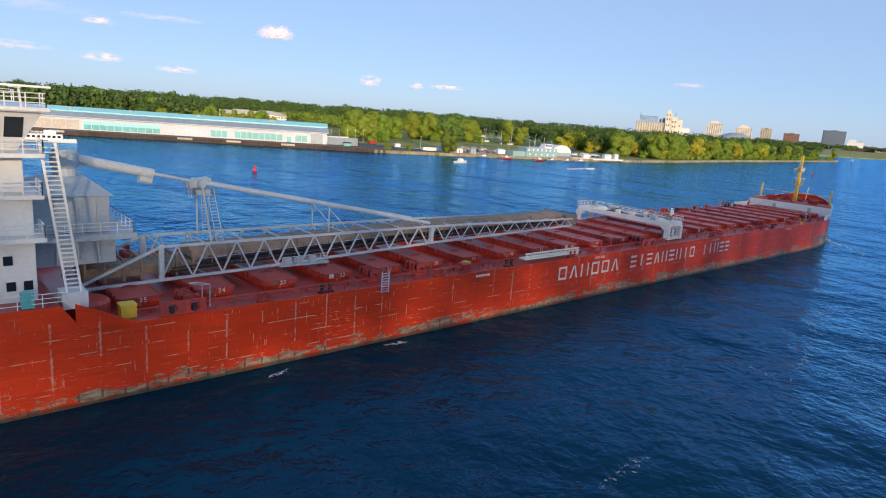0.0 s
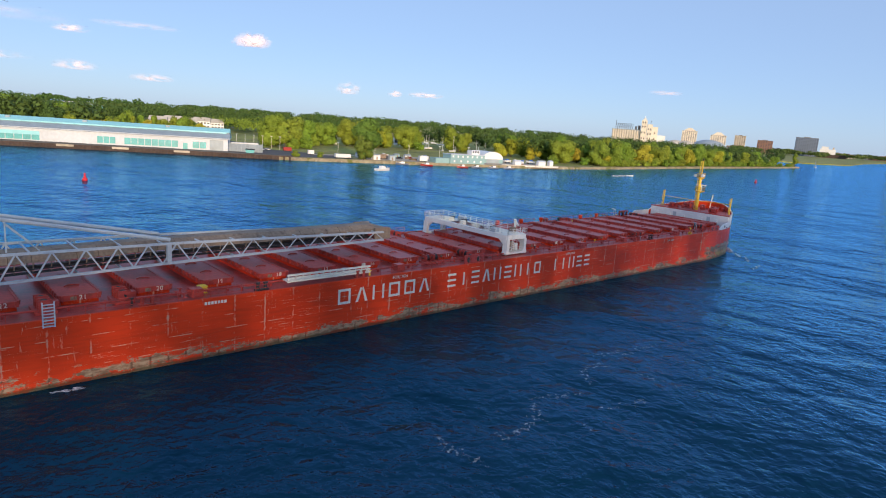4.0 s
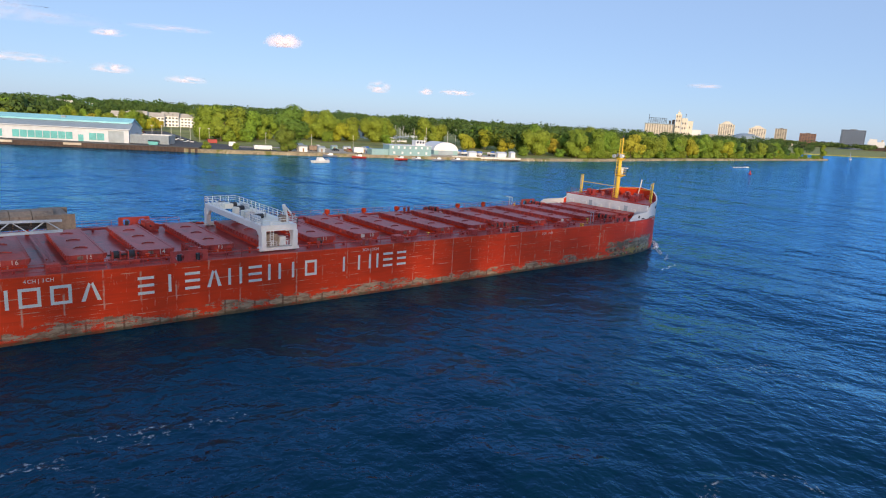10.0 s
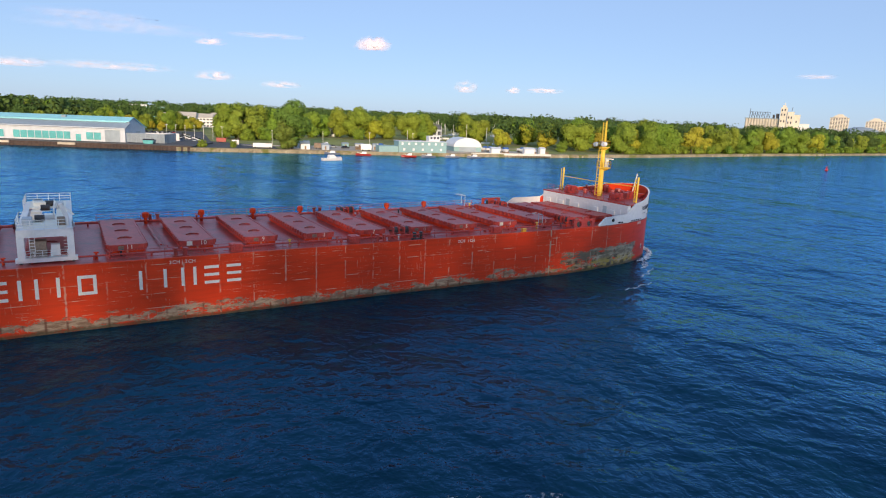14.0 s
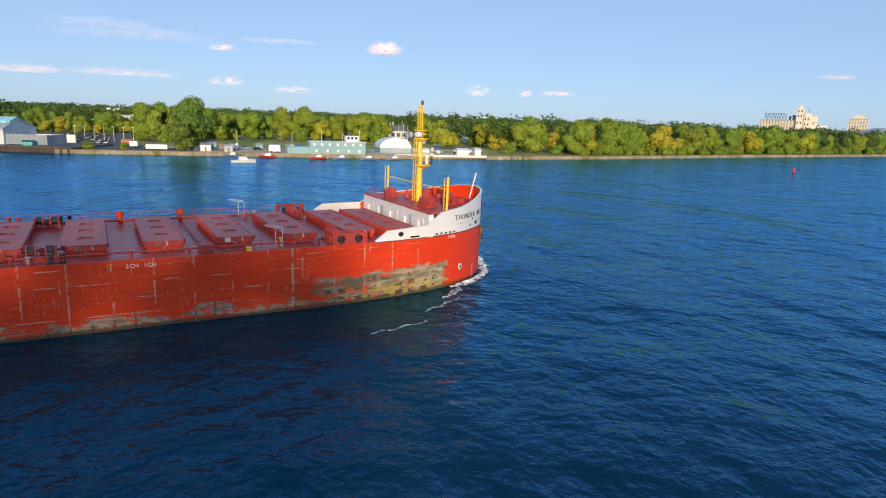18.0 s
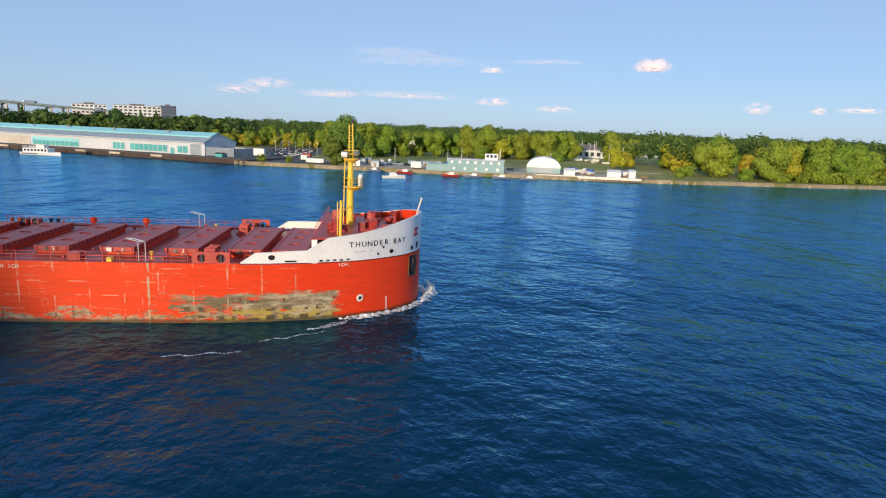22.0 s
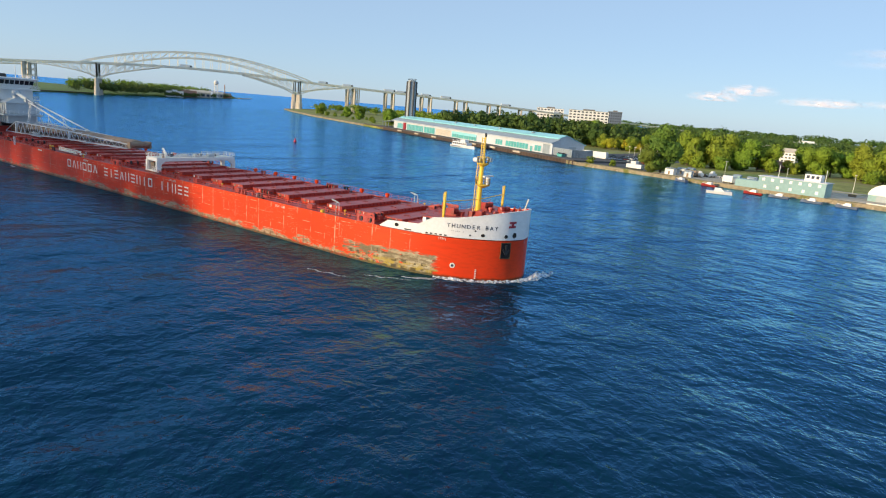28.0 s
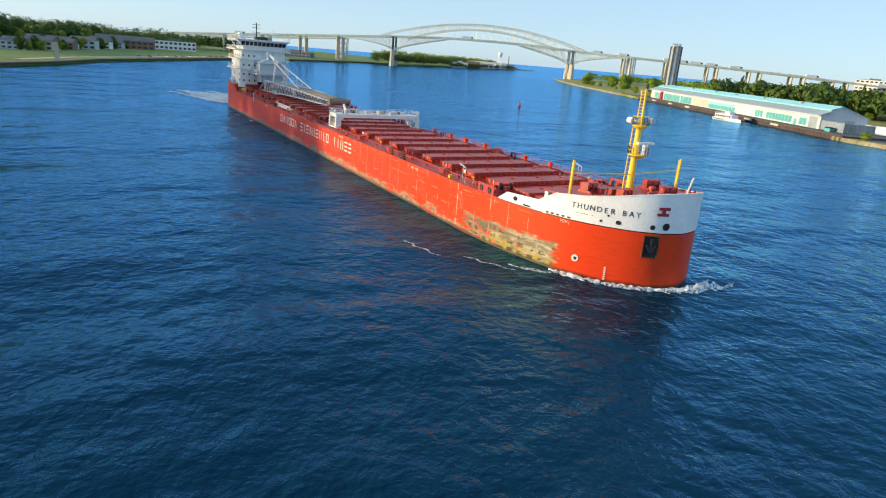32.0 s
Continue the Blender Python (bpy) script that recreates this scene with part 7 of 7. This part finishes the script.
# boats on stands, sheds, stacks and barrels about the yard
M["blue_tarp"] = mat("blue_tarpaulin", (0.05, 0.14, 0.40), 0.6, var=0.2)
M["timber"] = mat("weathered_timber", (0.26, 0.18, 0.11), 0.85, var=0.3)
for k in range(46):
    x = 304 + 140 * rng.random()
    y = float(np.interp(x, [p[0] for p in SHORE], [p[1] for p in SHORE])) + 7 + 24 * rng.random()
    if abs(x - 366) < 28 and y < 226 or abs(x - 401) < 12:
        continue
    if k % 3 == 0:
        e = thing("boat_on_stand", "small white motor boat laid up on a stand", "boat", "laid-up boats", at=(x, y, 2.5, rng.random() * 360))
        bm = B()
        boat_hull(bm, 6.5, 2.2, 1.1)
        part("hull", bm, "white", e)
        bm = B()
        hexa(bm, [(-1.6, -0.8, 1.2), (1.2, -0.7, 1.2), (1.2, 0.7, 1.2), (-1.6, 0.8, 1.2), (-1.3, -0.6, 2.2), (0.4, -0.5, 2.2), (0.4, 0.5, 2.2), (-1.3, 0.6, 2.2)])
        part("cabin", bm, "white" if k % 2 else "blue_tarp", e)
        for dx in (-1.8, 1.4):
            bm = B()
            box(bm, dx - 0.12, dx + 0.12, -0.7, 0.7, -0.9, 0.1)
            part("stand", bm, "timber", e)
    elif k % 3 == 1:
        w, d, h = 2 + 3 * rng.random(), 2 + 1.5 * rng.random(), 2.0 + rng.random()
        e = thing("yard_hut", "small pale storage hut in the boatyard", "hut", "yard huts", at=(x, y, 1.66, -14 + 8 * rng.random()))
        bm = B()
        box(bm, -w / 2, w / 2, -d / 2, d / 2, 0, h)
        part("wall", bm, rng.choice(["white", "cladding", "grey", "teal_wall"]), e)
        bm = B()
        hexa(bm, [(-w / 2 - 0.2, -d / 2 - 0.2, h), (w / 2 + 0.2, -d / 2 - 0.2, h), (w / 2 + 0.2, d / 2 + 0.2, h), (-w / 2 - 0.2, d / 2 + 0.2, h), (-w / 2, -0.05, h + 0.7), (w / 2, -0.05, h + 0.7), (w / 2, 0.05, h + 0.7), (-w / 2, 0.05, h + 0.7)])
        part("roof", bm, "roof_grey", e)
        bm = B()
        box(bm, -0.4, 0.4, -d / 2 - 0.06, -d / 2 + 0.02, 0.05, 1.8)
        part("door", bm, "timber", e)
    else:
        e = thing("timber_stack", "stack of weathered timber in the boatyard", "timber", "yard stacks", at=(x, y, 1.66, rng.random() * 180))
        for r in range(3):
            for c in range(3):
                bm = B()
                box(bm, -1.6 + 0.2 * rng.random(), 1.6, -0.6 + 0.4 * c, -0.26 + 0.4 * c, 0.35 * r, 0.35 * r + 0.3)
                part("baulk", bm, "timber", e)
for k in range(12):
    x, y = (256 + 4.5 * k, 322 - 3.0 * k) if k < 7 else (300 + 28 * (k - 7), 262)
    e = thing("street_lamp", "tall grey car park lamp post", "lamp post", "lamp posts", at=(x, y, 1.6, 30 * k))
    bm = B()
    bar(bm, (0, 0, 0), (0, 0, 8), 0.18, sides=6)
    part("pole", bm, "steel_pale", e)
    bm = B()
    bar(bm, (-0.8, 0, 8), (0.8, 0, 8.1), 0.28, 0.2)
    part("lamp_head", bm, "white", e)


# ---- foam ----
def foam_material(name, lo, hi):
    m = bpy.data.materials.new(name)
    m.use_nodes = True
    n, l = m.node_tree.nodes, m.node_tree.links
    b = n["Principled BSDF"]
    b.inputs["Base Color"].default_value = (0.88, 0.91, 0.92, 1)
    b.inputs["Roughness"].default_value = 0.8
    tc = n.new("ShaderNodeTexCoord")
    t = n.new("ShaderNodeTexNoise")
    t.inputs["Scale"].default_value = 2.2
    t.inputs["Detail"].default_value = 8
    t.inputs["Roughness"].default_value = 0.75
    l.new(tc.outputs["Object"], t.inputs["Vector"])
    r = n.new("ShaderNodeMapRange")
    r.inputs["From Min"].default_value, r.inputs["From Max"].default_value = lo, hi
    l.new(t.outputs[0], r.inputs["Value"])
    l.new(r.outputs[0], b.inputs["Alpha"])
    return m


M["foam"] = foam_material("foam", 0.53, 0.80)
M["foam_wake"] = foam_material("wake_foam", 0.42, 0.64)
M["foam_dense"] = foam_material("dense_foam", 0.42, 0.62)


def foam_run(bm, pts, width, rs, z=0.05, rise=0.0):
    """A ragged ribbon of foam along a line on the water, its edges wandering in and out."""
    line = []
    for (xa, ya), (xb, yb) in zip(pts, pts[1:]):
        n = max(2, int(math.hypot(xb - xa, yb - ya) / (width * 0.35)))
        line += [(xa + (xb - xa) * k / n, ya + (yb - ya) * k / n) for k in range(n)]
    line.append(pts[-1])
    rows = []
    for i, (x, y) in enumerate(line):
        a, b = line[max(i - 1, 0)], line[min(i + 1, len(line) - 1)]
        d = Vector((b[0] - a[0], b[1] - a[1], 0)).normalized()
        s = Vector((-d.y, d.x, 0))
        end = min(1.0, 0.15 + i / 4, 0.15 + (len(line) - 1 - i) / 4)
        w = width * (0.25 + 0.75 * rs.random()) * end
        c = Vector((x, y, z)) + s * (width * 0.5 * (rs.random() - 0.5)) + d * (width * 0.2 * (rs.random() - 0.5))
        rows.append([bm.verts.new(c + s * (w * q) + Vector((0, 0, rise * rs.random() * (1 - abs(q) * 1.6)))) for q in (-0.6, -0.2, 0.2, 0.6)])
    for a, b in zip(rows, rows[1:]):
        for k in range(3):
            bm.faces.new((a[k], b[k], b[k + 1], a[k + 1]))


rs = random.Random(5)
bm = B()
for w, run in ((1.0, [(71.3, -43.4), (73.8, -42.7), (77, -42), (78.9, -42.3)]), (0.7, [(106.4, -36.9), (105.3, -39.8), (105.9, -43.9)]), (0.6, [(117.8, -43.6), (117.9, -45.6)]), (0.5, [(114.3, -45.3), (113.9, -45.9)]),
               (0.7, [(108.7, -40.8), (111, -41.2), (114.8, -41.2), (118.1, -37.8), (123.9, -39.4)]), (0.9, [(122.2, -42.8), (125.6, -43.9), (128.5, -44.3)]), (0.6, [(135.4, -36.4), (140.8, -35.4), (145.1, -36.2)]), (0.6, [(133.4, -39), (133.9, -42.9)]),
               (0.4, [(148.1, -55.2), (149.7, -55.5)]), (0.4, [(135.5, -51.8), (137, -52.5)]), (0.7, [(126, -39.5), (128.8, -35.7), (131.7, -35.8), (133.8, -37.7)]), (0.5, [(133, -33.1), (136.3, -34.7), (139.2, -34.5)]),
               (0.9, [(167, -60.5), (162.6, -63.2), (161.6, -64.6)]), (0.5, [(168.6, -61.1), (171.7, -63.7), (170.9, -67.1)]), (0.4, [(156.9, -60.8), (158.7, -62.7)]), (0.5, [(186, -49.7), (188.9, -52), (190.8, -55), (193.5, -56.8)]), (0.4, [(189.5, -51.9), (192.9, -52.9)])):
    foam_run(bm, run, w * 1.9, rs)
drift_foam = tagged(part("drifting_foam", bm, "foam"), "thin broken lines of white foam on the river", "foam", kind="stuff")
bm = B()
for w, z, up in ((1.3, 0.06, 0.35), (0.8, 0.12, 0.5)):
    foam_run(bm, [(215.5, -10.4), (218.5, -9.0), (221.2, -7.3), (223.4, -5.0), (225.0, -2.2), (225.6, 0.6), (225.3, 3.4), (224.4, 6.0)], w, rs, z, up)
foam_run(bm, [(225.2, -1.2), (226.0, 0.8), (226.3, 3.2), (226.0, 5.6)], 1.7, rs, 0.1, 1.3)
foam_run(bm, [(226.3, 3.0), (226.6, 6.0), (225.8, 8.6)], 0.9, rs, 0.08, 0.4)
foam_run(bm, [(216.5, -10.6), (214.6, -12.4), (212.4, -14.0)], 0.9, rs, 0.06, 0.2)
foam_run(bm, [(200.5, -21.9), (201.8, -21.3), (203, -21.6), (204.6, -20.7), (206, -20.9), (207.2, -20.2)], 0.32, rs)
foam_run(bm, [(208.2, -17.7), (209.6, -16.6), (210.6, -16.7), (212.0, -15.3), (213.2, -15.2), (214.3, -14.2)], 0.36, rs)
foam_run(bm, [(74.6, -13.0), (77.4, -13.5)], 0.7, rs)
foam_run(bm, [(60.7, -14.5), (63, -13.5)], 0.7, rs)
bow_wave = tagged(part("bow_wave", bm, "foam_dense"), "white foam thrown up along the ship's bow and side", "foam", kind="stuff")
bm = B()
for k in range(34):
    o = 17.0 * (k % 17) / 16
    ln = (14 if k < 17 else 30) + 16 * rs.random()
    pts = [(27 - 0.3 * o - (3 if k < 17 else 12) * rs.random(), -11.0 + o)]
    for i in range(1, 6):
        pts.append((pts[0][0] - ln * i / 5, -11.0 + o - 0.30 * ln * i / 5 + 2.0 * (rs.random() - 0.5)))
    foam_run(bm, pts, 3.0 + 2.4 * rs.random(), rs, 0.05 + 0.004 * k, 0.5)
stern_wake = tagged(part("stern_wake", bm, "foam_wake"), "broad pale churned wake behind the ship", "foam", kind="stuff")
bm = B()
foam_run(bm, [(0, 0), (-8, 0.3), (-22, -0.4)], 2.0, rs, 0.1, 1.0)
speed_wake = tagged(part("speedboat_wake", bm, "foam_dense"), "white wake trailing the speedboat", "foam", kind="stuff")


# ---- clouds ----
def glowing_cloud_material():
    m = bpy.data.materials.new("cloud")
    m.use_nodes = True
    n, l = m.node_tree.nodes, m.node_tree.links
    b = n["Principled BSDF"]
    b.inputs["Base Color"].default_value = (0.45, 0.42, 0.42, 1)
    b.inputs["Roughness"].default_value = 1.0
    # pink emission over a dulled base stands in for sunlight on the clouds
    b.inputs["Emission Color"].default_value = (1.0, 0.78, 0.84, 1)
    b.inputs["Emission Strength"].default_value = 0.66
    tc = n.new("ShaderNodeTexCoord")
    t = n.new("ShaderNodeTexNoise")
    t.inputs["Scale"].default_value = 0.007
    t.inputs["Detail"].default_value = 3
    l.new(tc.outputs["Object"], t.inputs["Vector"])
    oi = n.new("ShaderNodeAttribute")
    oi.attribute_name = "thin"
    r = n.new("ShaderNodeMapRange")
    r.inputs["From Min"].default_value, r.inputs["From Max"].default_value = 0.10, 0.66
    l.new(t.outputs[0], r.inputs["Value"])
    mu = n.new("ShaderNodeMath")
    mu.operation = "MULTIPLY"
    l.new(r.outputs[0], mu.inputs[0])
    cut = n.new("ShaderNodeMath")
    cut.operation = "MULTIPLY"
    cut.inputs[1].default_value = 1.0
    l.new(oi.outputs["Fac"], cut.inputs[0])
    l.new(cut.outputs[0], mu.inputs[1])
    l.new(mu.outputs[0], b.inputs["Alpha"])
    return m


M["cloud"] = glowing_cloud_material()
for cx, cy, cz, w, h, dens in ((1949, 3823, 445, 215, 85, 1.0), (1008, 4133, 404, 181, 46, 0.5), (2480, 3530, 205, 145, 84, 0.5), (2729, 3356, 196, 89, 46, 0.7), (2893, 3226, 201, 222, 38, 0.55), (1022, 4130, 204, 222, 61, 0.45), (1411, 4030, 170, 242, 46, 0.4),
                               (3876, 2053, 315, 201, 31, 0.3), (33, 4222, 217, 242, 54, 0.28), (462, 4225, 227, 685, 54,0.28), (1340, 4096, 467, 483, 38, 0.18), (371, 4228, 502, 644, 60, 0.13), (-598, 4116, 216, 322, 61, 0.4), (520, 4215, 452, 1047, 90, 0.11), (-420, 4136, 261, 322, 69, 0.4), (-60, 4206, 215, 420, 54, 0.28)):
    bm = B()
    side = Vector((cy, -cx, 0)).normalized()
    deep = Vector((cx, cy, 0)).normalized()
    bmesh.ops.create_icosphere(bm, subdivisions=5, radius=1)
    thin = []
    for v in bm.verts:
        a, b, c = v.co
        thin.append(min(1.0, dens * 2.1 * max(0.0, 1 - math.sqrt(a * a + c * c)) ** 1.15 * max(0.8 if dens > 0.9 else 0.0, min(1.0, 0.55 + 1.1 * noise.noise(Vector((a * w * 0.012 + cx, c * 2.2, cy)))))))
        p = side * (a * w * 0.56) + deep * (b * h * 0.5) + Vector((0, 0, max(c, -0.6) * h * 0.62))
        lump = noise.noise(p * (3.2 / h) + Vector((cx, cy, cz))) + 0.5 * noise.noise(p * (8.0 / h))
        v.co = p + Vector((0, 0, 1)) * (h * (0.24 if dens > 0.9 else 0.07) * lump * (1 if c > -0.2 else 0.3)) + side * (h * 0.2 * lump)
    for fc in bm.faces:
        fc.smooth = True
    o = part("cloud", bm, "cloud")
    o.location = (cx, cy, cz)
    at = o.data.attributes.new("thin", "FLOAT", "POINT")
    at.data.foreach_set("value", thin)
    tagged(o, "small pale pinkish cloud low in the sky", "cloud", "clouds", "structure")


def motions():
    steps = [0.5 * k for k in range(65)]
    along = [(t, pose(SHIP_SPEED * t, 0, 0)) for t in steps]
    drift = [(t, pose(2.6 * t, 0, 0)) for t in steps]
    for ob in (ship, bow_wave, stern_wake):
        walk(ob, along)
    for ob in (water, drift_foam):
        walk(ob, drift)
    walk(cruiser, [(t, pose(266 + 2.75 * t, 185, 0, 0, 0, 8)) for t in steps])
    walk(ferry, [(t, pose(90 + 2.75 * t, 262, 0, 0, 0, -14)) for t in steps])
    fast = [(t, pose(340 + 30.0 * t, 155 + 0.1 * t, 0)) for t in steps]
    walk(speedboat, fast)
    walk(speed_wake, fast)
    walk(sail, [(t, pose(1172 + 1.0 * t, 272, 0, 0, 0, 40)) for t in steps])


motions()
